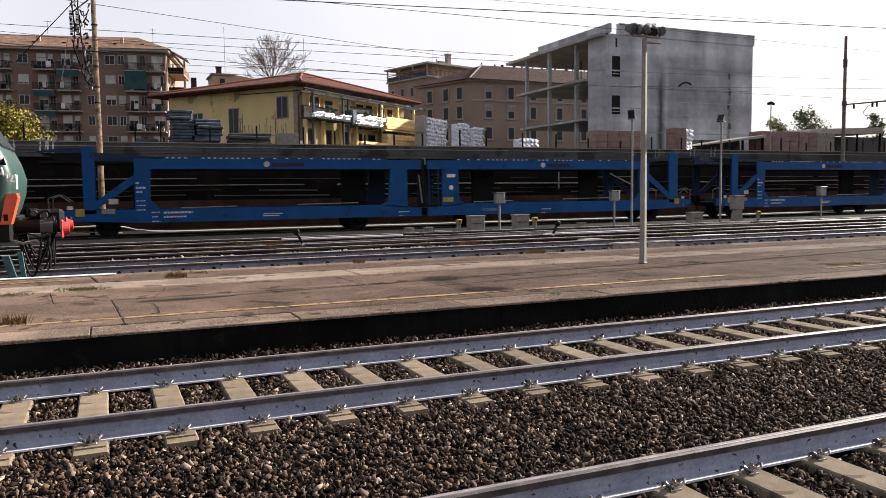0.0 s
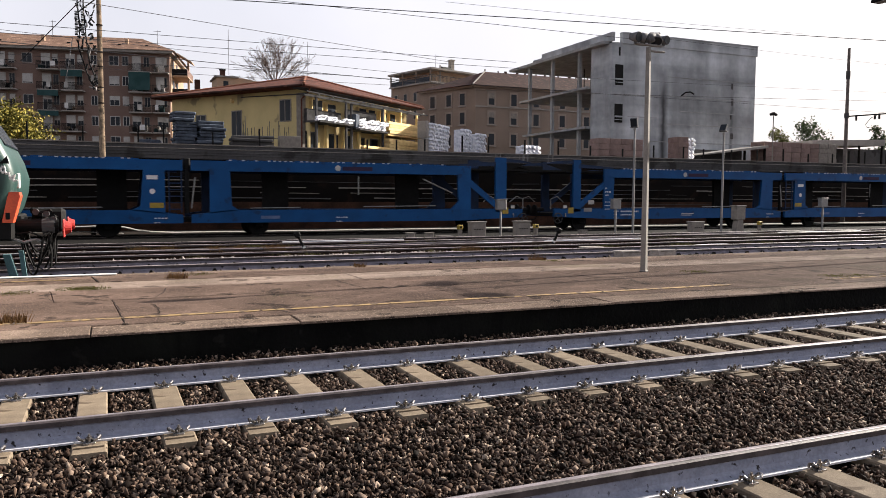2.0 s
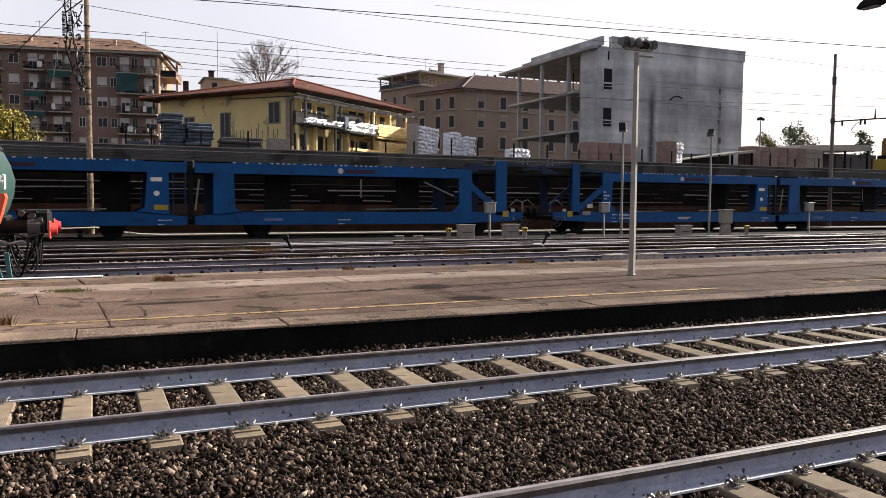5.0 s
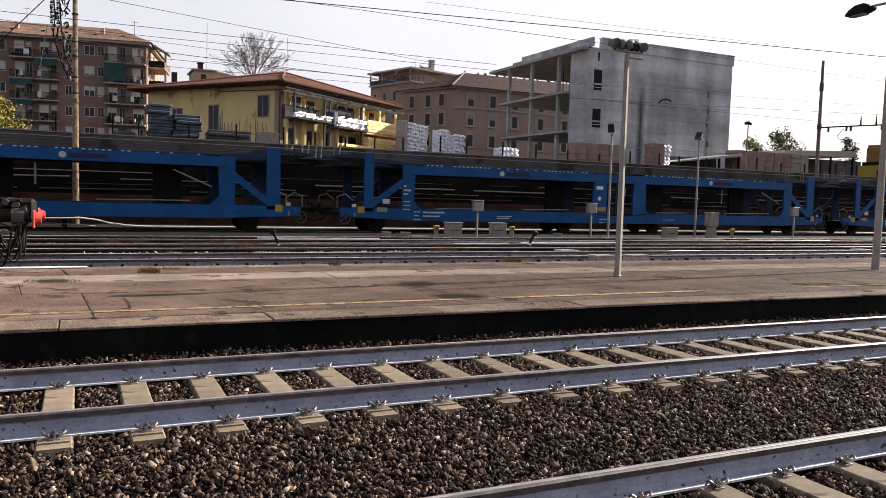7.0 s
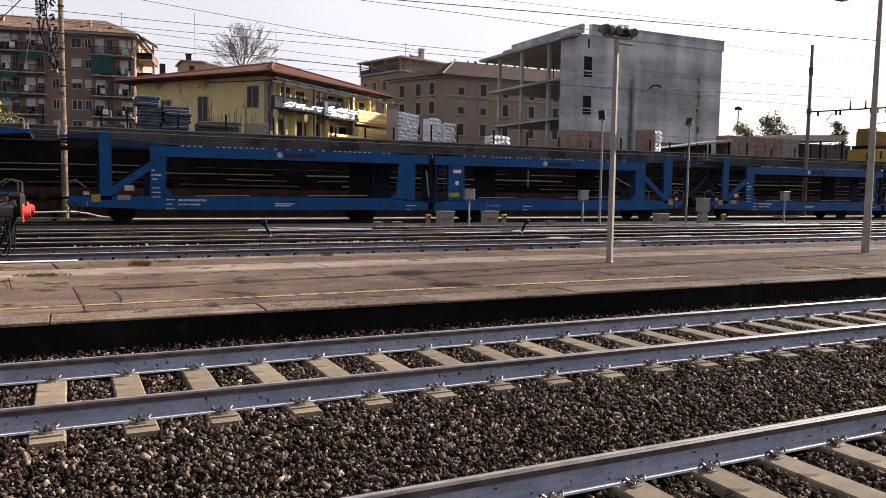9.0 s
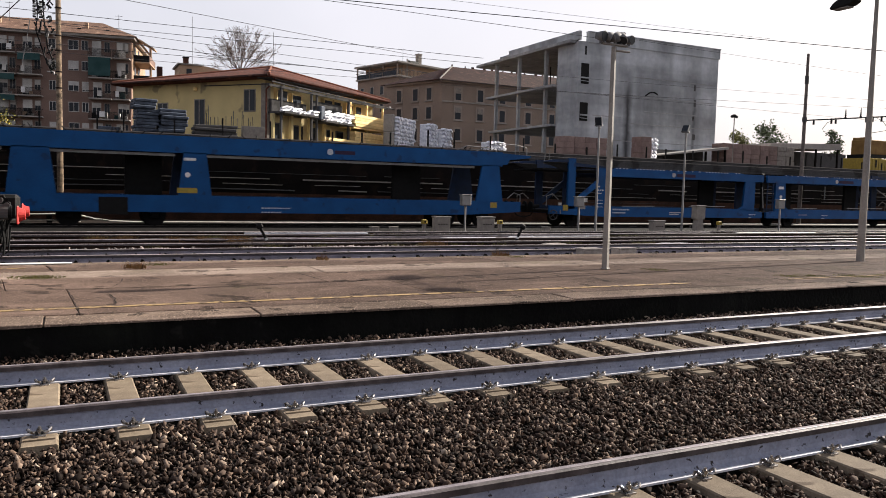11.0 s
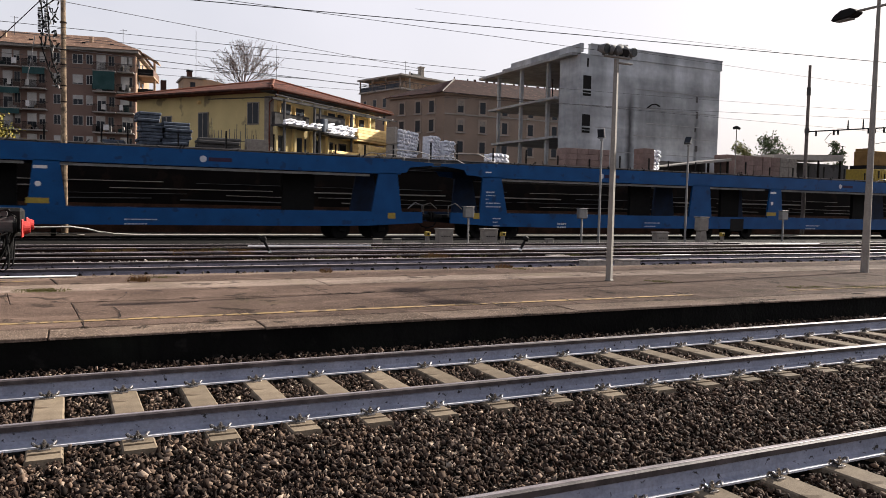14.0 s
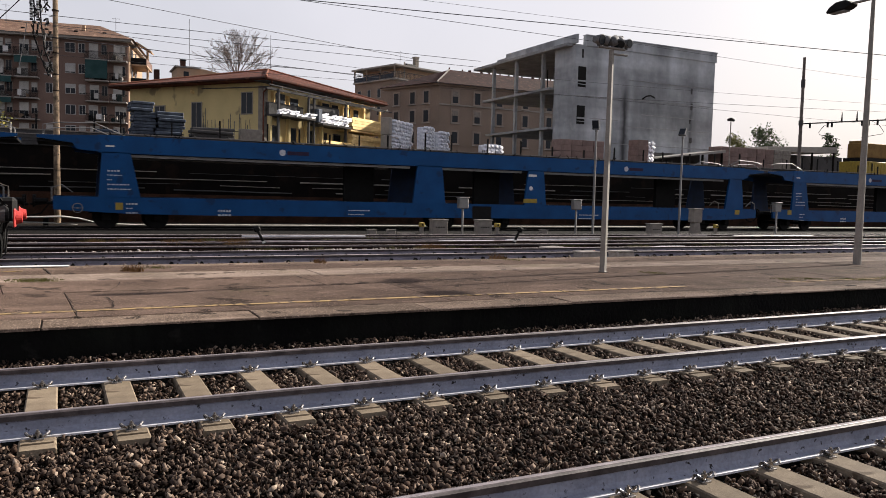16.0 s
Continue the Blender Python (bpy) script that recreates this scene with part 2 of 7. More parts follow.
# Blue-lilac of the reflected sky is painted into the web colours.
M_WEB = mat("rail web with sky tint painted in", (0.25, 0.268, 0.34), (0.17, 0.183, 0.24), 0.55, 0.0, scale=4, fine=40, bump=0.12, spots=(0.012, 0.01, 0.011), spot_scale=20, spot_at=0.625, spec=0.2)
M_WEB_OLD = mat("dull old rail web", (0.235, 0.22, 0.262), (0.15, 0.14, 0.168), 0.6, 0.0, scale=4, fine=40, bump=0.12, spots=(0.03, 0.025, 0.027), spot_scale=9, spot_at=0.64)
M_HEAD = mat("rusty rail head", (0.07, 0.058, 0.06), (0.025, 0.02, 0.021), 0.5, 0.0, scale=9, fine=80, bump=0.1, spots=(0.1, 0.08, 0.08), spot_scale=14, spot_at=0.66, spec=0.25)
M_RUN = mat("worn running face", (0.22, 0.195, 0.21), (0.12, 0.105, 0.112), 0.5, 0.3, scale=5, fine=60, bump=0.05)
M_RUN_YARD = mat("dull yard rail top", (0.34, 0.3, 0.3), (0.2, 0.17, 0.17), 0.75, 0.0, scale=2, fine=40, bump=0.05, spec=0.1)
M_RUST = mat("rust brown rail", (0.035, 0.02, 0.014), (0.018, 0.011, 0.009), 0.85, 0.1, scale=5, fine=40)
M_CLIP = mat("clip steel", (0.42, 0.4, 0.39), (0.05, 0.044, 0.04), 0.28, 0.8, scale=14, fine=90, bump=0.05, spec=0.5)
M_ASPHALT = asphalt_mat("worn platform asphalt", (0.158, 0.11, 0.087), (0.077, 0.054, 0.043), (0.034, 0.025, 0.02))
M_COPING = asphalt_mat("platform edge concrete", (0.235, 0.175, 0.137), (0.1, 0.074, 0.058), (0.028, 0.022, 0.018), 0.9)
M_PALE = asphalt_mat("pale concrete strip", (0.275, 0.213, 0.174), (0.155, 0.119, 0.096), (0.07, 0.053, 0.044), 0.6)
M_JOINT = mat("dark tar joint", (0.026, 0.02, 0.016), (0.012, 0.0095, 0.008), 0.95, fine=60)
M_YELLOW_LINE = mat("worn yellow paint", (0.25, 0.172, 0.083), (0.185, 0.125, 0.064), 0.8, scale=4, fine=50, spots=(0.085, 0.062, 0.046), spot_scale=8, spot_at=0.52)
M_PLATWALL = shaded_wall_mat("platform wall with shade painted in", (0.0062, 0.0062, 0.0056), (0.0016, 0.0016, 0.0015))
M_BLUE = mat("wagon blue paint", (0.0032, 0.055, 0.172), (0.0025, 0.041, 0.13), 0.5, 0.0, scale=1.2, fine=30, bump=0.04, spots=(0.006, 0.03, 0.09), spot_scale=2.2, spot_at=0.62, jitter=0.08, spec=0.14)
# Dark blue parts; on far-side frames it paints in the wagon's inner shade.
M_DARKBLUE = mat("dark blue paint and shaded far-side blue", (0.003, 0.018, 0.06), (0.002, 0.01, 0.03), 0.6, scale=2, fine=40, spec=0.25)
M_BLACK = mat("greasy black steel", (0.006, 0.0056, 0.0056), (0.003, 0.003, 0.003), 0.7, scale=6, fine=60, spec=0.15)
M_GREYSTEEL = mat("galvanised grey steel", (0.2058, 0.2009, 0.196), (0.147, 0.1421, 0.1372), 0.5, 0.3, scale=4, fine=60, bump=0.05, spec=0.4)
M_WHITE = mat("dull white paint", (0.576, 0.56, 0.544), (0.48, 0.464, 0.448), 0.6, scale=5, fine=40, bump=0.05, spec=0.3)
M_YELLOW = mat("dirty yellow plate", (0.3, 0.21, 0.03), (0.22, 0.155, 0.025), 0.6, scale=6, fine=40, bump=0.03, spec=0.3)
M_RED = mat("red buffer paint", (0.42, 0.0245, 0.0175), (0.28, 0.014, 0.014), 0.45, scale=6, fine=50, bump=0.05, spec=0.4)
M_ORANGE = mat("orange red paint", (0.52, 0.072, 0.024), (0.4, 0.048, 0.024), 0.45, scale=3, fine=40, bump=0.03, spec=0.4)
M_LAMP = mat("weathered lamp casing", (0.14, 0.14, 0.145), (0.08, 0.08, 0.082), 0.7, scale=6, fine=40)
M_TEAL = mat("loco green paint", (0.02, 0.052, 0.046), (0.012, 0.034, 0.03), 0.4, scale=1.5, fine=30, bump=0.03, spec=0.4)
M_TEALPALE = mat("pale green steel", (0.07, 0.13, 0.14), (0.035, 0.07, 0.075), 0.6, scale=4, fine=40)
M_GLASS = glass_mat("dark window glass")
M_POLE = mat("painted grey pole", (0.22, 0.208, 0.19), (0.16, 0.15, 0.138), 0.7, scale=3, fine=40, bump=0.1, spots=(0.15, 0.12, 0.1), spot_scale=6, spot_at=0.68)
M_MAST = mat("mottled mast", (0.42, 0.31, 0.21), (0.12, 0.09, 0.065), 0.9, scale=6, fine=30, bump=0.3, spots=(0.07, 0.055, 0.045), spot_scale=9, spot_at=0.62)
M_GREYPATCH = mat("repainted grey patch", (0.1, 0.13, 0.22), (0.07, 0.1, 0.18), 0.7, scale=3, fine=30)
M_CONDUIT = mat("pale plastic conduit", (0.8, 0.78, 0.74), (0.62, 0.6, 0.56), 0.7, scale=1.5, fine=20, bump=0.05)
M_BOX = mat("concrete cabinet", (0.285, 0.255, 0.225), (0.2, 0.178, 0.156), 0.85, scale=4, fine=40, bump=0.15)
M_WALL = mat("near-black retaining wall", (0.0075, 0.0055, 0.0046), (0.0035, 0.003, 0.0027), 0.95, scale=0.7, fine=9, bump=0.5, spots=(0.013, 0.008, 0.006), spot_scale=1.2, spot_at=0.58)
M_LETTER = mat("stencilled white paint", (0.46, 0.47, 0.5), (0.34, 0.35, 0.38), 0.6, scale=8, fine=40, bump=0.02)
M_RUBBLE = mat("pale broken stone", (0.46, 0.4, 0.36), (0.3, 0.26, 0.23), 0.9, scale=6, fine=40, jitter=0.2)
M_COURSE = mat("sooty brick course", (0.075, 0.036, 0.023), (0.03, 0.017, 0.012), 0.95, scale=1.5, fine=12, bump=0.5)
M_TRIM = mat("dull plaster trim", (0.33, 0.272, 0.232), (0.26, 0.213, 0.18), 0.9, scale=1, fine=12)
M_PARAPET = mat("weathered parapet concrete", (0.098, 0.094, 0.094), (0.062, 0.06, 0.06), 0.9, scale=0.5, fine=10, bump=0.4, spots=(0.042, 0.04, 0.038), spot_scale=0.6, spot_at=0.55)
M_STUCCO = mat("yellow stucco", (0.64, 0.515, 0.26), (0.52, 0.42, 0.215), 0.9, scale=0.5, fine=25, bump=0.1, spots=(0.3, 0.24, 0.14), spot_scale=0.8, spot_at=0.6)
M_TILE = tile_mat("terracotta roof tile", (0.1625, 0.0525, 0.0325), (0.0875, 0.03125, 0.02125))
M_RIDGE = mat("pale hip tiles", (0.26, 0.11, 0.07), (0.17, 0.07, 0.045), 0.9, scale=3, fine=20)
M_CONC = streak_mat("raw grey concrete", (0.7, 0.725, 0.75), (0.55, 0.57, 0.59), (0.075, 0.075, 0.079))
M_APTTILE = tile_mat("pale tan roof tile", (0.25, 0.155, 0.11), (0.17, 0.1, 0.072))
M_FRAME = mat("darker frame concrete", (0.36, 0.36, 0.36), (0.24, 0.24, 0.238), 0.92, scale=0.5, fine=3, bump=0.1)
M_GREYMAST = mat("grey weathered mast", (0.21, 0.175, 0.155), (0.12, 0.1, 0.09), 0.9, scale=5, fine=30, bump=0.2)
# Pale grey; on rail feet it paints the bright line of caught sky.
M_FOOT = mat("pale grey, also the painted foot glint", (0.52, 0.52, 0.56), (0.36, 0.36, 0.39), 0.5, 0.0, scale=3, fine=30, bump=0.05, spec=0.3)
M_OLDTILE = tile_mat("old brown roof tile", (0.09, 0.044, 0.034), (0.05, 0.026, 0.021))
M_DARKTILE = tile_mat("dark red brown roof tile", (0.075, 0.034, 0.029), (0.048, 0.022, 0.0195))
M_BRICK = mat("brown brick", (0.235, 0.16, 0.131), (0.18, 0.121, 0.1), 0.9, scale=0.3, fine=9, bump=0.2)
M_BEIGE = mat("beige plaster", (0.275, 0.213, 0.172), (0.215, 0.165, 0.132), 0.9, scale=0.3, fine=10, bump=0.1)
M_PEACH = mat("peach plaster", (0.5, 0.36, 0.25), (0.4, 0.28, 0.195), 0.9, scale=0.3, fine=10, bump=0.1)
M_SLAB = mat("pale balcony slab", (0.36, 0.33, 0.3), (0.28, 0.26, 0.235), 0.9, scale=1, fine=12)
M_SHUTTER = mat("roller shutter", (0.42, 0.4, 0.375), (0.33, 0.315, 0.295), 0.7, scale=1, fine=14, jitter=0.15)
M_AWNING = mat("teal awning cloth", (0.04, 0.085, 0.085), (0.025, 0.06, 0.06), 0.9, scale=1, fine=20)
M_SHEETS = mat("grey blue wrapped stacks", (0.075, 0.09, 0.115), (0.03, 0.036, 0.05), 0.6, scale=2.5, fine=10, bump=0.5)
M_PALLET = mat("pink brick pallets", (0.27, 0.19, 0.168), (0.19, 0.135, 0.12), 0.9, scale=2.2, fine=12, bump=0.3, jitter=0.12)
M_LUMBER = mat("pale yellow timber", (0.7, 0.52, 0.25), (0.55, 0.39, 0.18), 0.8, scale=2, fine=18, jitter=0.12)
M_PLASTIC = mat("white wrapped goods", (0.82, 0.82, 0.84), (0.5, 0.51, 0.58), 0.35, scale=4.5, fine=16, bump=0.5, spec=0.5)
M_BARK = mat("grey bark", (0.2, 0.155, 0.135), (0.13, 0.1, 0.088), 0.95)
M_LEAF = island_mat("yellow green leaves", [(0.0, (0.03, 0.035, 0.008)), (0.5, (0.115, 0.105, 0.024)), (1.0, (0.3, 0.24, 0.055))], 0.7)
M_OLIVE = island_mat("olive leaves", [(0.0, (0.07, 0.075, 0.03)), (1.0, (0.22, 0.21, 0.09))], 0.7)
M_OCHRE = mat("ochre steel", (0.2, 0.12, 0.042), (0.14, 0.08, 0.028), 0.7, scale=2, fine=20)
M_DARKLEAF = island_mat("dark evergreen leaves", [(0.0, (0.03, 0.045, 0.025)), (1.0, (0.1, 0.12, 0.06))], 0.7)
M_MOSS = island_mat("moss and short grass", [(0.0, (0.05, 0.06, 0.012)), (1.0, (0.2, 0.19, 0.06))], 0.8)
M_RUSTGRASS = island_mat("withered brown weeds", [(0.0, (0.06, 0.03, 0.012)), (1.0, (0.24, 0.14, 0.06))], 0.8)
M_GRASS = island_mat("dry grass blades", [(0.0, (0.08, 0.09, 0.025)), (1.0, (0.24, 0.2, 0.09))], 0.8)
M_WIRE = mat("weathered cable", (0.075, 0.07, 0.075), (0.05, 0.048, 0.05), 0.7, 0.0)


# ---- mesh helpers ----
def part(name, bm, material, parent=None, label="", smooth=False):
    me = bpy.data.meshes.new(name)
    bm.to_mesh(me)
    bm.free()
    for mm in material if isinstance(material, (list, tuple)) else (material,):
        me.materials.append(mm)
    if smooth:
        me.polygons.foreach_set("use_smooth", [True] * len(me.polygons))
    ob = new(name, me)
    if parent:
        ob.parent = parent
    if label:
        tagged(ob, label)
    return ob


def share(name, ob, parent, m):
    """Another object on the same mesh."""
    o = new(name, ob.data)
    o.parent = parent
    o.matrix_basis = m
    return o


def thing(name, label, category, m=None, group="", kind=""):
    e = new(name)
    e.empty_display_size = 0.2
    if m is not None:
        e.matrix_basis = m
    return tagged(e, label, category, group, kind)


def box(bm, x0, x1, y0, y1, z0, z1, bev=0.0, m=None):
    vs = bmesh.ops.create_cube(bm, size=1.0, matrix=Matrix.Translation(((x0 + x1) / 2, (y0 + y1) / 2, (z0 + z1) / 2)) @ Matrix.Diagonal((x1 - x0, y1 - y0, z1 - z0, 1)))["verts"]
    if bev:
        es = list({e for v in vs for e in v.link_edges})
        got = bmesh.ops.bevel(bm, geom=es, offset=bev, segments=1, affect="EDGES", profile=0.5)
        vs = list({v for f in got["faces"] for v in f.verts} | {v for v in vs if v.is_valid})
    if m is not None:
        bmesh.ops.transform(bm, matrix=m, verts=vs)
    return vs


def newbox(x0, x1, y0, y1, z0, z1, bev=0.0, m=None):
    bm = bmesh.new()
    box(bm, x0, x1, y0, y1, z0, z1, bev, m)
    return bm


def rod(bm, a, b, r, r2=None, seg=8):
    a, b = Vector(a), Vector(b)
    d = b - a
    m = Matrix.Translation((a + b) / 2) @ d.to_track_quat("Z", "Y").to_matrix().to_4x4()
    return bmesh.ops.create_cone(bm, cap_ends=True, segments=seg, radius1=r, radius2=r if r2 is None else r2, depth=d.length, matrix=m)["verts"]


def newrod(a, b, r, r2=None, seg=8):
    bm = bmesh.new()
    rod(bm, a, b, r, r2, seg)
    return bm


def pipe(bm, pts, r, seg=6):
    """One continuous tube along the points."""
    pts = [Vector(p) for p in pts]
    rings = []
    for i, p in enumerate(pts):
        d = (pts[min(i + 1, len(pts) - 1)] - pts[max(i - 1, 0)]).normalized()
        q = d.to_track_quat("Z", "Y")
        rings.append([bm.verts.new(p + q @ Vector((r * math.cos(6.2832 * k / seg), r * math.sin(6.2832 * k / seg), 0))) for k in range(seg)])
    fs = []
    for a, b in zip(rings[:-1], rings[1:]):
        best = min(range(seg), key=lambda o: (a[0].co - b[o].co).length)
        b = b[best:] + b[:best]
        for k in range(seg):
            fs.append(bm.faces.new((a[k], a[(k + 1) % seg], b[(k + 1) % seg], b[k])))
    fs += [bm.faces.new(rings[0][::-1]), bm.faces.new(rings[-1])]
    bmesh.ops.recalc_face_normals(bm, faces=fs)


def prism(bm, outline, y0, y1, axis="y"):
    """An outline of (a, b) pushed from y0 to y1; axis y: (x, z) outline; axis z: (x, y) outline; axis x: (y, z) outline."""
    def at(p, d):
        return {"y": (p[0], d, p[1]), "z": (p[0], p[1], d), "x": (d, p[0], p[1])}[axis]
    lo = [bm.verts.new(at(p, y0)) for p in outline]
    hi = [bm.verts.new(at(p, y1)) for p in outline]
    fs = [bm.faces.new(lo), bm.faces.new(hi[::-1])]
    for i in range(len(lo)):
        j = (i + 1) % len(lo)
        fs.append(bm.faces.new((lo[i], hi[i], hi[j], lo[j])))
    bmesh.ops.recalc_face_normals(bm, faces=fs)
    return lo + hi


def newprism(outline, y0, y1, axis="y"):
    bm = bmesh.new()
    prism(bm, outline, y0, y1, axis)
    return bm


def raw_mesh(name, verts, faces, material, label="", category="", kind="stuff"):
    me = bpy.data.meshes.new(name)
    n = faces.shape[1]
    me.vertices.add(len(verts))
    me.vertices.foreach_set("co", verts.astype(np.float32).ravel())
    me.loops.add(faces.size)
    me.loops.foreach_set("vertex_index", faces.astype(np.int32).ravel())
    me.polygons.add(len(faces))
    me.polygons.foreach_set("loop_start", np.arange(0, faces.size, n, dtype=np.int32))
    me.update(calc_edges=True)
    me.materials.append(material)
    return tagged(new(name, me), label, category, kind=kind)


CUBE_V = np.array([(x, y, z) for x in (-1, 1) for y in (-1, 1) for z in (-1, 1)], float)
CUBE_F = np.array([(0, 1, 3, 2), (4, 6, 7, 5), (0, 4, 5, 1), (2, 3, 7, 6), (0, 2, 6, 4), (1, 5, 7, 3)])


def stones(name, centres, sizes, material, label, category, rng, flat=0.6):
    """Angular broken stones, one per centre, in one mesh."""
    n = len(centres)
    kinds = CUBE_V[None] * (0.85 + rng.uniform(-0.5, 0.3, (60, 8, 3)))
    kinds[np.arange(60), rng.integers(0, 8, 60)] *= 0.5
    kinds[::2, 1::2, 1] *= 0.25
    v = kinds[rng.integers(0, 60, n)] * np.stack([rng.uniform(0.85, 1.45, n), rng.uniform(0.6, 1.05, n), rng.uniform(flat - 0.2, flat + 0.2, n)], -1)[:, None]
    q = rng.normal(size=(n, 4)) * np.array([1.0, 0.7, 0.7, 1.0])
    q /= np.linalg.norm(q, axis=1, keepdims=True)
    w, u = q[:, :1, None], q[:, None, 1:]
    v = v + 2 * np.cross(np.broadcast_to(u, v.shape), np.cross(np.broadcast_to(u, v.shape), v) + w * v)
    v = v * sizes[:, None, None] + centres[:, None]
    tri = np.concatenate([CUBE_F[:, [0, 1, 2]], CUBE_F[:, [0, 2, 3]]])
    f = tri[None] + 8 * np.arange(n)[:, None, None]
    return raw_mesh(name, v.reshape(-1, 3), f.reshape(-1, 3), material, label, category)


def blades(name, spots, material, label, category, rng, count=30, tall=0.18, spread=0.15):
    vs, fs = [], []
    for x, y, z in spots:
        for _ in range(count):
            a, r = rng.uniform(0, 6.28), spread * rng.uniform(0, 1)
            bx, by, h = x + r * math.cos(a), y + r * math.sin(a), tall * rng.uniform(0.4, 1)
            lean, w = rng.uniform(-0.5, 0.5, 2) * h, 0.006
            i = len(vs)
            vs += [(bx - w, by, z - 0.01), (bx + w, by, z - 0.01), (bx + lean[0], by + lean[1], z + h)]
            fs.append((i, i + 1, i + 2))
    return raw_mesh(name, np.array(vs), np.array(fs), material, label, category)


# ---- ground ----
def make_ground():
    rng = np.random.default_rng(3)
    bm = bmesh.new()
    # one sheet: low by the near tracks, yard level beyond, high behind the retaining wall
    ys = [(-400, -0.30), (-9, -0.30), (1.9, -0.30), (7.2, -0.30), (7.6, -0.02), (9, -0.02), (31.5, -0.02), (31.6, 3.4), (60, 3.4), (200, 3.4), (1500, 3.4)]
    xs = [-1500, -200, -40, -10, 0, 10, 20, 40, 80, 200, 1500]
    rows = [[bm.verts.new((x, y, z)) for x in xs] for y, z in ys]
    for a, b in zip(rows[:-1], rows[1:]):
        for i in range(len(xs) - 1):
            bm.faces.new((a[i], a[i + 1], b[i + 1], b[i]))
    tagged(part("ground", bm, M_YARD), "dark brown gravelly ground of the railway yard", "ground", kind="structure")
    # ballast bed under the stones, near-black to paint the shade of their gaps
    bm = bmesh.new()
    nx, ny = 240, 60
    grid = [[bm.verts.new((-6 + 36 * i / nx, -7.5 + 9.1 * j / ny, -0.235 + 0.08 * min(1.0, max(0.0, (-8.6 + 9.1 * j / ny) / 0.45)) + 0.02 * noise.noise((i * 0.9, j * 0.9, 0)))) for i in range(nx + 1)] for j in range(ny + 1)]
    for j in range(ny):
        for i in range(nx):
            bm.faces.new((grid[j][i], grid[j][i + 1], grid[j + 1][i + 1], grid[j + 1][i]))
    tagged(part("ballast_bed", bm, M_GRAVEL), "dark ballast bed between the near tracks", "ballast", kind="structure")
    # loose stones
    n = 150000
    x = -2.5 + 20 * rng.beta(1.0, 1.6, n)
    y = rng.uniform(-5.3, 1.49, n)
    keep = np.ones(n, bool)
    for axis in (0.0, -3.92):
        near = np.abs(y - axis) < 1.2
        ph = np.abs((x - SLEEPER_X0[axis] + 0.3) % 0.6 - 0.3) < 0.135
        keep &= ~(near & ph & (np.abs(y - axis) < 1.15))
        keep &= np.abs(np.abs(y - axis) - 0.7535) > 0.09
    x, y = x[keep], y[keep]
    s = 0.012 + 0.02 * rng.beta(1.1, 2.6, len(x))
    z = -0.242 + 0.062 * rng.beta(1.0, 1.4, len(x))
    crib = (np.abs(y) < 0.72) | (np.abs(y + 3.92) < 0.72)
    z += np.where(crib, 0.0, 0.018)
    z += np.clip((y - 1.0) / 0.5, 0, 1) * 0.095
    n = 14000
    out = np.stack([rng.uniform(-3, 13, n), rng.uniform(-7.4, -5.3, n), -0.23 + 0.03 * rng.uniform(0, 1, n)], -1)
    stones("ballast_shoulder", out, 0.016 + 0.02 * rng.beta(1.3, 2.2, n), M_STONE, "dark broken ballast stones beside the track", "ballast", rng)
    stones("ballast_stones", np.stack([x, y, z], -1), s, M_STONE, "dark grey and brown broken ballast stones", "ballast", rng, 0.5)


SLEEPER_X0 = {0.0: 0.0, -3.92: 0.18}
RAIL_PROFILE = [(-0.075, -0.172), (0.075, -0.172), (0.075, -0.16), (0.022, -0.142), (0.011, -0.12), (0.011, -0.06), (0.034, -0.045), (-0.034, -0.045), (-0.011, -0.06), (-0.011, -0.12), (-0.022, -0.142), (-0.075, -0.16)]
HEAD_PROFILE = [(-0.036, -0.046), (0.036, -0.046), (0.036, -0.01), (0.026, 0.0), (-0.026, 0.0), (-0.036, -0.01)]


def clip_mesh():
    """A bent spring clip with its bolt."""
    bm = bmesh.new()
    box(bm, -0.05, 0.05, -0.03, 0.045, -0.012, 0.006, 0.003)
    for sgn in (-1, 1):
        pts = [(sgn * 0.02, 0.05, 0.012), (sgn * 0.026, 0.0, 0.03), (sgn * 0.045, -0.028, 0.03), (sgn * 0.068, -0.03, 0.04), (sgn * 0.086, -0.012, 0.056), (sgn * 0.092, 0.012, 0.05), (sgn * 0.076, 0.042, 0.018)]
        pipe(bm, pts, 0.0115, 6)
    rod(bm, (0, 0.0, 0.0), (0, 0.0, 0.074), 0.012, seg=6)
    rod(bm, (0, 0.0, 0.03), (0, 0.0, 0.056), 0.023, seg=6)
    bmesh.ops.scale(bm, vec=(0.82, 0.85, 0.88), verts=bm.verts[:])
    return bm


def sleeper_mesh(length=2.24):
    h, w = length / 2, 0.13
    bm = bmesh.new()
    prism(bm, [(-w, 0), (-w + 0.012, 0.19), (-w + 0.024, 0.2), (w - 0.024, 0.2), (w - 0.012, 0.19), (w, 0)], -h, h)
    for v in bm.verts:
        if v.co.z > 0.1 and abs(v.co.y) > h - 0.01:
            v.co.y *= (h - 0.025) / h
    for s in (-1, 1):
        box(bm, -w + 0.03, w - 0.03, s * 0.97 - 0.012, s * 0.97 + 0.012, 0.195, 0.212)
    return bm


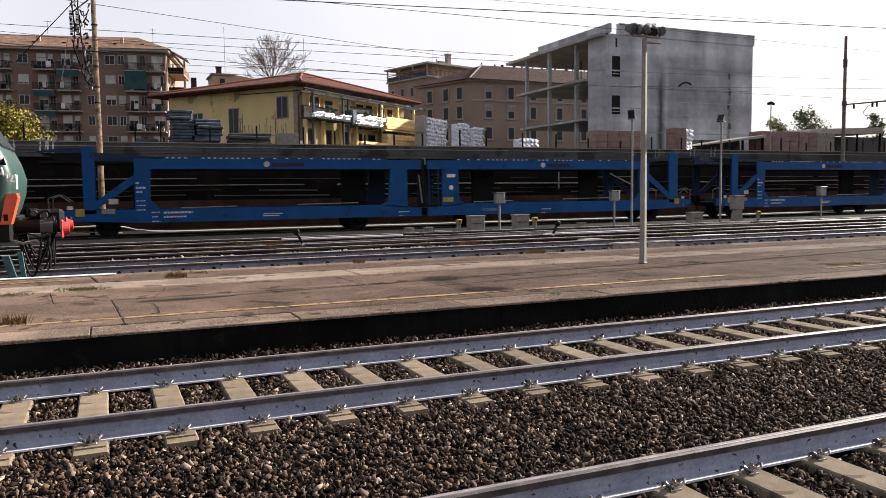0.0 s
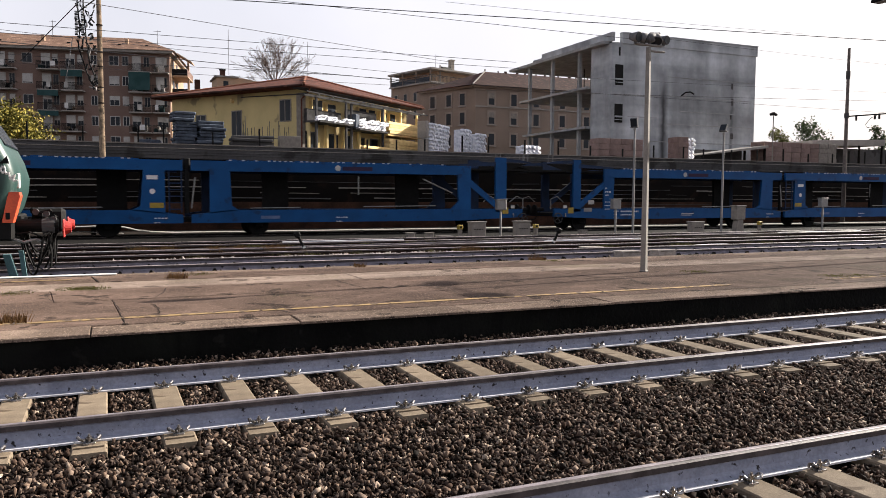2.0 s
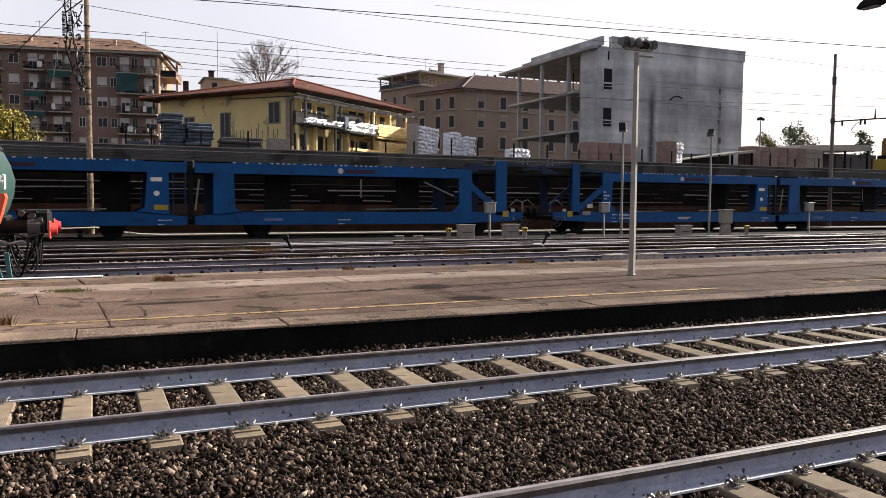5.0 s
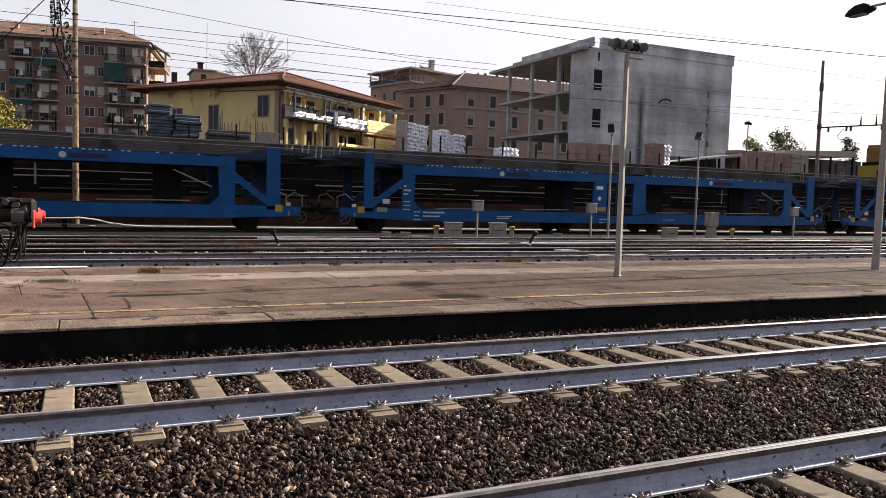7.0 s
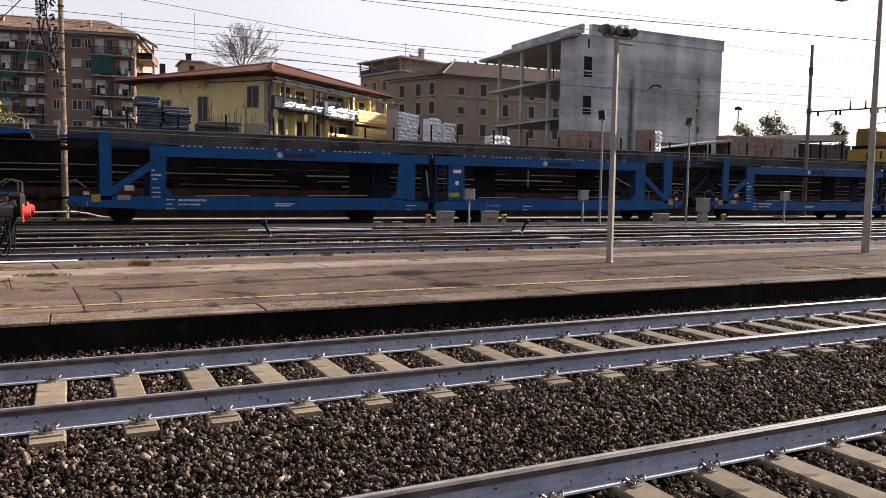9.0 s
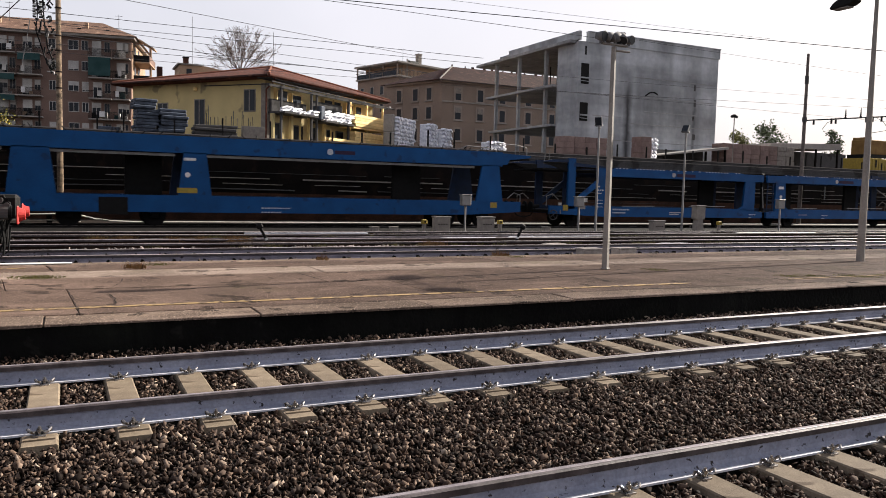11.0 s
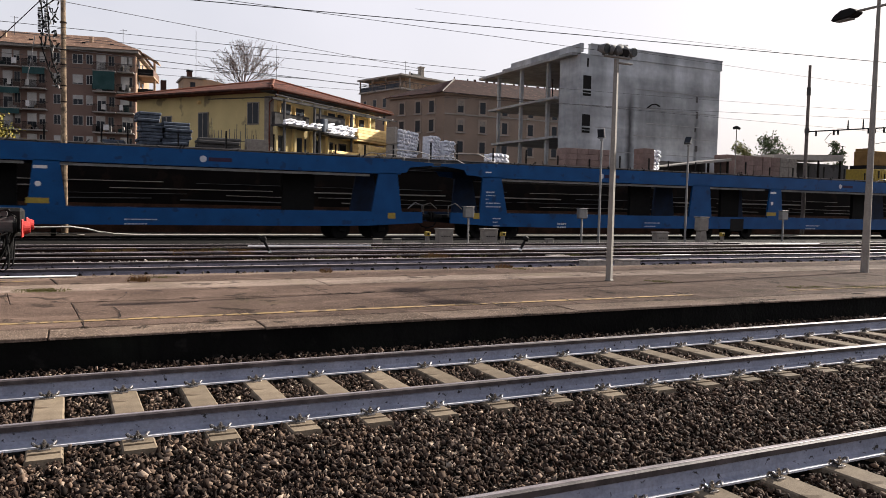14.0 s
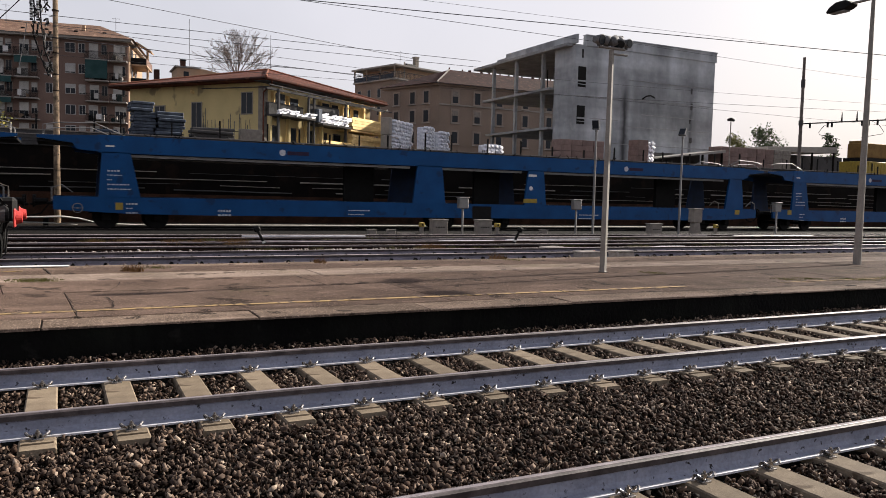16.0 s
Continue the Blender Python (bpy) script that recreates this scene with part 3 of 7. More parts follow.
def make_near_track(name, axis, x0, x1, label):
    track = thing(name, label, "railway track", pose(0, axis, 0), kind="structure")
    for side in (-1, 1):
        y = side * 0.7535
        bm = newprism([(y + a, b) for a, b in RAIL_PROFILE], -60, 140, "x")
        rail = part("rail", bm, M_WEB, track, "steel rail with a pale web, sky tint painted in")
        bm = newprism([(y + a, b + 0.0005) for a, b in HEAD_PROFILE], -60, 140, "x")
        part("rail_head", bm, M_HEAD, rail, "dark rusty rail head")
        bm = newprism([(y - 0.012, 0.0), (y + 0.02, 0.0), (y + 0.017, 0.002), (y - 0.009, 0.002)], -60, 140, "x")
        part("running_band", bm, M_RUN, rail, "polished running band")
        # Added pale strip paints the sky glint on the foot.
        bm = newprism([(y - 0.077, -0.173), (y - 0.0745, -0.173), (y - 0.06, -0.154), (y - 0.0765, -0.159)], -60, 140, "x")
        part("foot_edge", bm, M_FOOT, rail, "sky glint painted along the rail foot edge")
    master = part("sleeper", sleeper_mesh(), M_SLEEPER, track, "beige concrete sleeper")
    master.matrix_basis = pose(x0, 0, -0.37)
    clip = part("rail_clip", clip_mesh(), M_CLIP, master, "bent steel spring clip")
    places = [pose(0, s * 0.7535 + d * 0.118, 0.207, 0, 0, 0 if d < 0 else 180) for s in (-1, 1) for d in (-1, 1)]
    clip.matrix_basis = places[0]
    for m in places[1:]:
        share("rail_clip", clip, master, m)
    x = x0
    while x + 0.6 < x1:
        x += 0.6
        s = share("sleeper", master, track, pose(x, random.uniform(-0.01, 0.01), -0.37, 0, 0, random.uniform(-0.7, 0.7)))
        if x < 17:
            for m in places:
                share("rail_clip", clip, s, m)
    return track


def make_yard_track(name, axis, label, z=0.15, web=None, x0=-30, x1=90, sleepers=True):
    track = thing(name, label, "railway track", pose(0, axis, z), kind="structure")
    for side in (-1, 1):
        y = side * 0.7535
        rail = part("rail", newprism([(y + a, b) for a, b in RAIL_PROFILE], x0, x1, "x"), web or M_RUST, track)
        part("rail_head", newprism([(y + a, b + 0.0005) for a, b in HEAD_PROFILE], x0, x1, "x"), M_HEAD, rail)
        part("running_band", newprism([(y - 0.03, 0.0), (y + 0.03, 0.0), (y + 0.024, 0.004), (y - 0.024, 0.004)], x0, x1, "x"), M_RUN_YARD, rail, "polished running band")
    if sleepers:
        master = None
        x = -4.0
        while x < 44:
            if master is None:
                master = part("sleeper", newbox(-0.13, 0.13, -1.25, 1.25, -0.18, 0.0, 0.012), M_WOOD_SLEEPER, track, "dark wooden sleeper")
                master.matrix_basis = pose(x, 0, -0.168)
                clip = part("rail_clip", newprism([(-0.06, 0.0), (0.055, 0.0), (0.015, 0.07), (-0.015, 0.075)], -0.04, 0.05), M_BLACK, master)
                ps = [pose(0, s * 0.7535 - 0.12, 0.01) for s in (-1, 1)]
                clip.matrix_basis = ps[0]
                share("rail_clip", clip, master, ps[1])
            else:
                s = share("sleeper", master, track, pose(x, random.uniform(-0.03, 0.03), -0.168 + random.uniform(-0.006, 0), 0, 0, random.uniform(-1, 1)))
                if x < 25:
                    for m in ps:
                        share("rail_clip", clip, s, m)
            x += 0.62
    return track


# ---- platform ----
PZ = 0.23


def make_platform():
    plat = thing("platform", "worn low island platform with asphalt slabs and concrete edge", "platform", kind="structure")
    part("platform_wall", newbox(-60, 140, 1.5, 7.66, -0.6, PZ - 0.035), M_PLATWALL, plat, "near-black concrete platform wall, shade painted in")
    part("joint_bed", newbox(-60, 140, 1.53, 7.64, PZ - 0.036, PZ - 0.014), M_JOINT, plat, "dark earth in the slab joints")
    rng = random.Random(5)

    def slab(name, x0, x1, y0, y1, material, lift=0.0, skew=0.0):
        bm = newprism([(x0, y0), (x1, y0), (x1 - skew, y1), (x0 - skew, y1)], PZ - 0.03, PZ + lift, "z")
        es = [e for e in bm.edges if all(v.co.z > PZ - 0.02 for v in e.verts)]
        bmesh.ops.bevel(bm, geom=es, offset=0.008, segments=1, affect="EDGES")
        part(name, bm, material, plat)

    joints = []
    x = -6.2
    while x < 60:
        n = rng.uniform(1.9, 2.2)
        slab("coping_stone", x, x + n - 0.012, 1.45 + rng.uniform(-0.015, 0.02), 1.98, M_COPING, rng.uniform(-0.006, 0.006))
        x += n
    for y0, y1, first, step, name, ma in ((1.985, 4.07, -8.5, 4.4, "asphalt_slab", M_ASPHALT), (4.075, 5.38, -8.8, 4.15, "asphalt_slab", M_ASPHALT), (5.385, 6.38, -8.0, 6.0, "concrete_slab", M_PALE), (6.385, 7.3, -8.0, 8.0, "asphalt_slab", M_ASPHALT), (7.305, 7.7, -6.0, 2.5, "coping_stone", M_COPING)):
        x = first
        while x < 60:
            slab(name, x, x + step - 0.004, y0, y1, ma, rng.uniform(-0.004, 0.003), 0.12 if ma is M_ASPHALT else 0.0)
            joints.append((x, y0, x - (0.12 if ma is M_ASPHALT else 0.0), y1))
            x += step
    part("far_edge_ground", newbox(-60, -8.9, 1.5, 7.66, PZ - 0.1, PZ), M_ASPHALT, plat)
    part("far_end_ground", newbox(66.5, 140, 1.5, 7.66, PZ - 0.1, PZ), M_ASPHALT, plat)
    x = -8.0
    while x < 9.1:
        n = min(rng.uniform(1.2, 3.5), 9.1 - x)
        part("yellow_line", newbox(x, x + n, 2.365, 2.475, PZ + 0.004, PZ + 0.007), M_YELLOW_LINE, plat, "worn yellow safety line")
        x += n + rng.choice((0.02, 0.04, 0.1, 0.03))
    part("yellow_line", newbox(11.2, 15.5, 2.4, 2.45, PZ + 0.004, PZ + 0.007), M_YELLOW_LINE, plat, "faded remnant of the yellow line")
    part("yellow_line", newbox(-8.0, -0.4, 6.85, 6.95, PZ + 0.004, PZ + 0.007), M_YELLOW_LINE, plat, "faded remnant of the far yellow line")
    part("edge_strip", newbox(-8.0, 0.27, 7.42, 7.62, PZ + 0.012, PZ + 0.024), M_WHITE, plat, "whitewashed edge strip")

    def crack(pts, wide):
        """A ragged tar-dark crack along the points, just proud of the asphalt."""
        bm = bmesh.new()
        left, right = [], []
        fine = []
        for (xa, ya), (xb, yb) in zip(pts[:-1], pts[1:]):
            n = max(2, int(math.hypot(xb - xa, yb - ya) / 0.12))
            fine += [(xa + (xb - xa) * i / n, ya + (yb - ya) * i / n) for i in range(n)]
        fine.append(pts[-1])
        for i, (x, y) in enumerate(fine):
            a, b = fine[max(0, i - 1)], fine[min(len(fine) - 1, i + 1)]
            d = math.hypot(b[0] - a[0], b[1] - a[1]) or 1
            nx, ny = -(b[1] - a[1]) / d, (b[0] - a[0]) / d
            o, h = rng.uniform(-0.018, 0.018), wide * rng.uniform(0.25, 1.0)
            left.append(bm.verts.new((x + nx * (o + h), y + ny * (o + h), PZ + 0.0075)))
            right.append(bm.verts.new((x + nx * (o - h), y + ny * (o - h), PZ + 0.0075)))
        for i in range(len(fine) - 1):
            bm.faces.new((left[i], right[i], right[i + 1], left[i + 1]))
        bmesh.ops.recalc_face_normals(bm, faces=bm.faces[:])
        part("crack", bm, M_JOINT, plat, "dark crack in the asphalt")

    for x0, y0, x1, y1, w in ((0.9, 5.1, 0.72, 4.1, 0.009), (0.64, 3.5, 0.69, 2.6, 0.01),
                              (8.11, 3.61, 7.98, 3.0, 0.022), (6.6, 2.0, 6.75, 2.7, 0.016), (10.4, 2.1, 10.2, 3.3, 0.012), (2.1, 2.1, 2.0, 2.7, 0.012), (15.5, 2.3, 16.4, 3.9, 0.016)):
        crack([(x0, y0), ((x0 + x1) / 2 + rng.uniform(-0.05, 0.05), (y0 + y1) / 2 + rng.uniform(-0.05, 0.05)), (x1, y1)], w)
    for x0, y0, x1, y1 in joints:
        if x0 < 30 and y1 - y0 > 0.6:
            o = rng.uniform(-0.12, 0.12)
            crack([(x0, y0), ((x0 + x1) / 2 + o, (y0 + y1) / 2), (x1, y1)], rng.uniform(0.006, 0.015))
    crack([(-8, 4.07), (0, 4.08), (4, 4.06), (8, 4.08), (15, 4.07), (30, 4.07)], 0.012)
    crack([(-8, 5.38), (3, 5.37), (9, 5.39), (16, 5.38), (30, 5.38)], 0.014)
    crack([(-8, 2.5), (-2.0, 2.49), (0.6, 2.5), (2.4, 2.48)], 0.014)
    crack([(-8, 1.985), (8, 1.98), (22, 1.985)], 0.008)
    return plat


make_near_track("railway_track_1", 0.0, -3.6, 45, "railway track with concrete sleepers and pale-webbed rails")
make_near_track("railway_track_2", -3.92, -1.62, 20, "railway track with concrete sleepers beside the platform")
make_yard_track("railway_track_3", 10.85, "old yard track with wooden sleepers behind the platform", web=M_WEB_OLD)
make_yard_track("railway_track_4", 13.95, "rusty yard track with wooden sleepers")
make_yard_track("railway_track_5", 17.6, "rusty yard track in dark gravel")
make_yard_track("railway_track_6", 25.78, "yard track under the passing goods train", z=0.0, web=M_RUST, sleepers=False)
# Near-black sheet paints in the shade below the goods train.
tagged(part("ballast_bed", newbox(-60, 120, 21.3, 27.3, -0.06, -0.008), M_GRAVEL), "near-black ballast bed with the train shade painted in", "ballast", kind="structure")
make_ground()
make_platform()


# ---- train ----
TRAIN_Y, TRAIN_Z, SPEED = 25.78, 0.0, 10.53
HALF = 1.5


def wheelset(parent, x):
    for s in (-1, 1):
        bm = bmesh.new()
        rod(bm, (x, s * 0.68, 0.42), (x, s * 0.82, 0.42), 0.42, seg=24)
        rod(bm, (x, s * 0.66, 0.42), (x, s * 0.69, 0.42), 0.45, seg=24)
        w = part("wheel", bm, M_BLACK, parent)
        part("axle_box", newbox(x - 0.16, x + 0.16, s * 0.98 - 0.1, s * 0.98 + 0.1, 0.3, 0.62, 0.03), M_BLACK, w)
    part("axle", newrod((x, -0.8, 0.42), (x, 0.8, 0.42), 0.08), M_BLACK, parent)


def sheet(bm, outline, side, thick=0.1, inset=0.0):
    """A plate in the side wall, its outer face on the wagon's flank."""
    y = side * (HALF - inset)
    prism(bm, outline, y - side * thick, y)


def wagon_common(w, length):
    for end in (0, 1):
        x, d = (0.0, 1) if end == 0 else (length, -1)
        for s in (-1, 1):
            b = part("buffer", newrod((x + d * 0.62, s * 0.875, 1.0), (x + d * 0.2, s * 0.875, 1.0), 0.09, seg=12), M_BLACK, w)
            part("buffer_head", newrod((x + d * 0.2, s * 0.875, 1.0), (x + d * 0.13, s * 0.875, 1.0), 0.23, seg=16), M_BLACK, b)
        part("coupling", newrod((x + d * 0.9, 0, 0.95), (x + d * 0.02, 0, 0.86), 0.05), M_BLACK, w)
        bm = bmesh.new()
        pipe(bm, [(x + d * 0.7, -0.5, 0.95), (x + d * 0.4, -0.52, 0.55), (x + d * 0.02, -0.5, 0.45)], 0.03)
        part("brake_hose", bm, M_BLACK, w)
        for s in (-1, 1):
            bm = bmesh.new()
            pipe(bm, [(x + d * 0.75, s * 1.35, 1.02), (x + d * 0.75, s * 1.35, 1.5), (x + d * 1.1, s * 1.35, 1.62), (x + d * 1.45, s * 1.35, 1.35)], 0.022)
            part("handrail", bm, M_GREYSTEEL if s < 0 else M_BOX, w, "bent steel handrail")


def marks(w, items):
    for name, x0, x1, z0, z1, ma in items:
        part(name, newbox(x0, x1, -HALF - 0.012, -HALF - 0.004, z0 - TRAIN_Z, z1 - TRAIN_Z), ma, w)


def letter_bars(w, x0, z1, rows):
    """Rows of small white bars in place of lettering."""
    rng = random.Random(int(x0 * 10))
    bm = bmesh.new()
    for i, (wide, high) in enumerate(rows):
        x, z = x0, z1 - TRAIN_Z - i * 0.17
        while x < x0 + wide:
            n = rng.uniform(0.05, 0.12)
            box(bm, x, min(x + n, x0 + wide), -HALF - 0.01, -HALF - 0.004, z - high * 0.75, z)
            x += n + 0.035
    tagged(part("lettering", bm, M_LETTER, w, "white stencilled lettering"), kind="stuff")


def deck_rail(w, x0, x1, z, material=M_DARKBLUE):
    """Edge rail of the upper deck with loose stops."""
    rng = random.Random(int(x0 * 10))
    for s in (-1, 1):
        bm = bmesh.new()
        box(bm, x0, x1, s * (HALF - 0.06) - 0.02, s * (HALF - 0.06) + 0.02, z, z + 0.03)
        x = x0 + 0.1
        while x < x1 - 0.15:
            box(bm, x, x + 0.06, s * (HALF - 0.06) - 0.02, s * (HALF - 0.06) + 0.02, z + 0.03, z + 0.05)
            x += 0.24
        x = x0 + 0.1
        while x < x1 - 0.15:
            n = rng.uniform(0.08, 0.7)
            box(bm, x, min(x + n, x1), 0.001 + s * (HALF - 0.06) - 0.02, s * (HALF - 0.06) + 0.02, z + 0.03, z + rng.uniform(0.045, 0.075))
            x += n + rng.uniform(0.2, 2.2)
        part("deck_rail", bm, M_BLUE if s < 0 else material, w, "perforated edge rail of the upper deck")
    # White blocks paint the light showing through the deck rail's holes.
    bm = bmesh.new()
    x = x0 + 0.1
    while x < x1 - 0.15:
        if rng.random() < 0.85:
            box(bm, x, x + 0.1, -HALF + 0.034, -HALF + 0.039, z + 0.008, z + 0.05)
        x += 0.22 if int(x / 2.6) % 3 else 0.5
    tagged(part("rail_hole_light", bm, M_LETTER, w, "white blocks painting light through the rail holes"), kind="stuff")


def wagon_a(m, turned=False):
    L = 31.0
    w = thing("car_transporter_wagon", "empty blue double-deck car transporter wagon with braced open ends", "railway wagon", m, "wagons of the train")
    zz = lambda v: v - TRAIN_Z
    jj = lambda v: 30.82 - v if turned else v
    jbox = lambda u, v, *more: newbox(min(jj(u), jj(v)), max(jj(u), jj(v)), *more)
    # Far-side plates take the darker blue, shade put into their colour.
    for s in (-1, 1):
        for k, (a, b, c, d) in enumerate(((2.3, 3.66, 4.2, 13.7), (28.8, 27.5, 26.9, 17.1))):
            # sill, tapering up to the end
            e = 0.85 if k == 0 else L - 0.85
            mid = 15.25 if k == 0 else 15.55
            bm = bmesh.new()
            sheet(bm, [(e, zz(0.66)), (c, zz(0.53)), (mid, zz(0.53)), (mid, zz(0.86)), (d, zz(1.04)), (c + (0.3 if k == 0 else -0.3), zz(1.04)), (e, zz(1.04))] if k == 0 else
                  [(e, zz(1.04)), (c - 0.3, zz(1.04)), (d, zz(1.04)), (mid, zz(0.86)), (mid, zz(0.53)), (c, zz(0.53)), (e, zz(0.66))], s, 0.12)
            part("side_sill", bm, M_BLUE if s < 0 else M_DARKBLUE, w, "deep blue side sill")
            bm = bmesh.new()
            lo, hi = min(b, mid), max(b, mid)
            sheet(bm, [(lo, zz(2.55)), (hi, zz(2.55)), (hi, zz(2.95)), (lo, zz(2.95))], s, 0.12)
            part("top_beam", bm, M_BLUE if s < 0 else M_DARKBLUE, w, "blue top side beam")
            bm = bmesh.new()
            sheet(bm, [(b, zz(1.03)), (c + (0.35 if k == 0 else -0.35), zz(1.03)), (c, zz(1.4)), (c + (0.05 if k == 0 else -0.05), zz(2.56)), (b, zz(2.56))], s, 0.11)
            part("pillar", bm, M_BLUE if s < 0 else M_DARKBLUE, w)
            bm = bmesh.new()
            f = 14.6 if k == 0 else 16.24
            sheet(bm, [(d + (-0.3 if k == 0 else 0.25), zz(1.03)), (f, zz(0.9)), (f, zz(2.56)), (d + (0.14 if k == 0 else -0.08), zz(2.56)), (d + (0.02 if k == 0 else -0.02), zz(1.2))], s, 0.11)
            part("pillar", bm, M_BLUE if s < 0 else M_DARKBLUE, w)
            bm = bmesh.new()
            p0, p1 = (1.9, 2.32) if k == 0 else (28.75, 29.3)
            sheet(bm, [(p0, zz(0.9)), (p1, zz(0.9)), (p1, zz(3.37)), (p0, zz(3.37))], s, 0.13)
            part("end_post", bm, M_BLUE if s < 0 else M_DARKBLUE, w, "tall blue end post")
            bm = bmesh.new()
            sheet(bm, [(a, zz(1.05)), (a, zz(1.36)), (b, zz(2.36)), (b, zz(2.02))], s, 0.08, 0.015)
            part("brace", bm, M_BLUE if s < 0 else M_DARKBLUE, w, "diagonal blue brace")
            # raised end of the upper deck
            o = 0.45 if k == 0 else L - 0.45
            bm = bmesh.new()
            q0, q1 = (p0, p1) if k == 0 else (p1, p0)
            sheet(bm, [(o, zz(3.15)), (o, zz(3.19)), (o + (0.5 if k == 0 else -0.5), zz(3.27)), (q0, zz(3.33)), (q0, zz(3.17))], s, 0.08, 0.012)
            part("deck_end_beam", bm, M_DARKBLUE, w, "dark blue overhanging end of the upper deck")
            for d in (0.1, 0.35):
                xx = o + (d if k == 0 else -d)
                part("end_stanchion", newrod((xx, s * 1.38, zz(3.2)), (xx + 0.04, s * 1.38, zz(3.72)), 0.018, seg=6), M_GREYSTEEL, w, "thin upright deck stanchion")
            bm = bmesh.new()
            sheet(bm, [(o + (0.05 if k == 0 else -0.05), zz(3.13)), (q0, zz(3.13)), (q0, zz(2.72)), (o + (0.95 if k == 0 else -0.95), zz(2.86))], s, 0.08, 0.1)
            part("deck_ramp", bm, M_BLACK, w, "dark folded loading ramp")
            bm = bmesh.new()
            sheet(bm, [(q1, zz(3.16)), (c, zz(3.03)), (c, zz(2.96)), (b, zz(2.96)), (q1, zz(2.98))], s, 0.08, 0.02)
            part("deck_edge_beam", bm, M_DARKBLUE, w)
    for x0, x1 in ((0.5, 15.1), (15.7, 30.5)):
        part("upper_deck", newbox(x0, x1, -HALF + 0.15, HALF - 0.15, zz(2.78), zz(2.86)), M_BLACK, w, "dark steel upper deck")
        part("lower_deck", newbox(x0 + 0.3, x1 - 0.3, -HALF + 0.13, HALF - 0.13, zz(0.72), zz(0.84)), M_BLACK, w, "dark steel lower deck")
        deck_rail(w, x0 + (4.2 if x0 < 10 else 1.2), x1 - (1.4 if x0 < 10 else 4.2), zz(2.955))
    # middle joint: ladder, bellows and black link
    bm = bmesh.new()
    for x in (jj(14.75), jj(15.2)):
        box(bm, x - 0.025, x + 0.025, -HALF + 0.02, -HALF + 0.07, zz(0.95), zz(2.75))
    for i in range(7):
        box(bm, min(jj(14.75), jj(15.2)), max(jj(14.75), jj(15.2)), -HALF + 0.03, -HALF + 0.06, zz(1.05 + 0.25 * i), zz(1.09 + 0.25 * i))
    part("ladder", bm, M_DARKBLUE, w, "dark blue steel ladder")
    part("joint_bellows", newbox(15.3, 15.55, -1.3, 1.3, zz(2.55), zz(3.05), 0.04), M_BLACK, w, "black flexible joint")
    part("joint_post", newbox(15.32, 15.5, -1.35, -1.2, zz(0.9), zz(2.6), 0.02), M_BLACK, w)
    part("joint_lever", newrod((jj(15.55), -HALF - 0.02, zz(1.1)), (jj(15.7), -HALF - 0.02, zz(2.3)), 0.03), M_GREYSTEEL, w, "pale steel lever")
    part("crank_rod", newrod((25.2, -HALF + 0.05, zz(2.35)), (26.6, -HALF + 0.05, zz(1.75)), 0.03), M_GREYSTEEL, w, "slanting bright steel rod")
    for x in (12.2, 18.6, 24.6):
        part("deck_column", newbox(x, x + 1.1, 0.3, 0.45, zz(0.84), zz(2.78)), M_BLACK, w, "dark deck lifting column")
    for x in (2.7, 12.6, 18.2, 28.2):
        wheelset(w, x)
    part("underframe_beam", newbox(2.0, 29.0, -0.5, 0.5, zz(0.54), zz(0.74)), M_BLACK, w, "dark underframe beam")
    for x0, x1, z in ((5.3, 7.4, 1.07), (9.8, 12.4, 1.12), (17.8, 19.8, 1.1), (22.5, 25.8, 1.16)):
        part("wheel_chock_bar", newrod((x0, -HALF + 0.04, zz(z)), (x1, -HALF + 0.04, zz(z + 0.03)), 0.022), M_GREYSTEEL, w, "pale steel chock bar")
    bm = bmesh.new()
    for i in range(12):
        a, b = i * math.pi / 6, (i + 1) * math.pi / 6
        rod(bm, (1.05 + 0.24 * math.cos(a), -HALF - 0.03, zz(0.6) + 0.24 * math.sin(a)), (1.05 + 0.24 * math.cos(b), -HALF - 0.03, zz(0.6) + 0.24 * math.sin(b)), 0.02, seg=6)
    for a in (0.6, 2.17):
        rod(bm, (1.05 + 0.24 * math.cos(a), -HALF - 0.03, zz(0.6) + 0.24 * math.sin(a)), (1.05 - 0.24 * math.cos(a), -HALF - 0.03, zz(0.6) - 0.24 * math.sin(a)), 0.015, seg=6)
    wheel = part("hand_wheel", bm, M_PARAPET, w, "dull grey hand brake wheel")
    share("hand_wheel", wheel, w, pose(29.1, 0, 0))
    for x in (1.35, 29.54):
        part("white_plate", newbox(x, x + 0.19, -HALF - 0.012, -HALF - 0.004, zz(1.07), zz(1.2)), M_SHUTTER, w)
        part("hook", newrod((x + 0.12, -HALF - 0.02, zz(0.66)), (x + 0.12, -HALF - 0.02, zz(0.84)), 0.025, seg=6), M_GREYSTEEL, w)
    marks(w, (("yellow_plate", 1.62, 1.92, 0.82, 1.1, M_YELLOW), ("yellow_plate", 29.1, 29.4, 0.82, 1.1, M_YELLOW), ("white_plate", 2.75, 3.07, 1.25, 1.45, M_SHUTTER), ("grey_plate", 2.5, 2.95, 0.9, 1.08, M_GREYSTEEL), ("white_plate", 8.4, 9.2, 0.76, 0.8, M_SHUTTER), ("white_plate", 8.4, 9.05, 0.68, 0.72, M_SHUTTER), ("grey_plate", 18.2, 18.95, 0.68, 0.8, M_GREYPATCH)))
    part("yellow_plate", jbox(14.05, 14.55, -HALF - 0.012, -HALF - 0.004, zz(1.12), zz(1.32)), M_YELLOW, w)
    part("white_plate", jbox(13.95, 14.35, -HALF - 0.012, -HALF - 0.004, zz(2.2), zz(2.35)), M_WHITE, w)
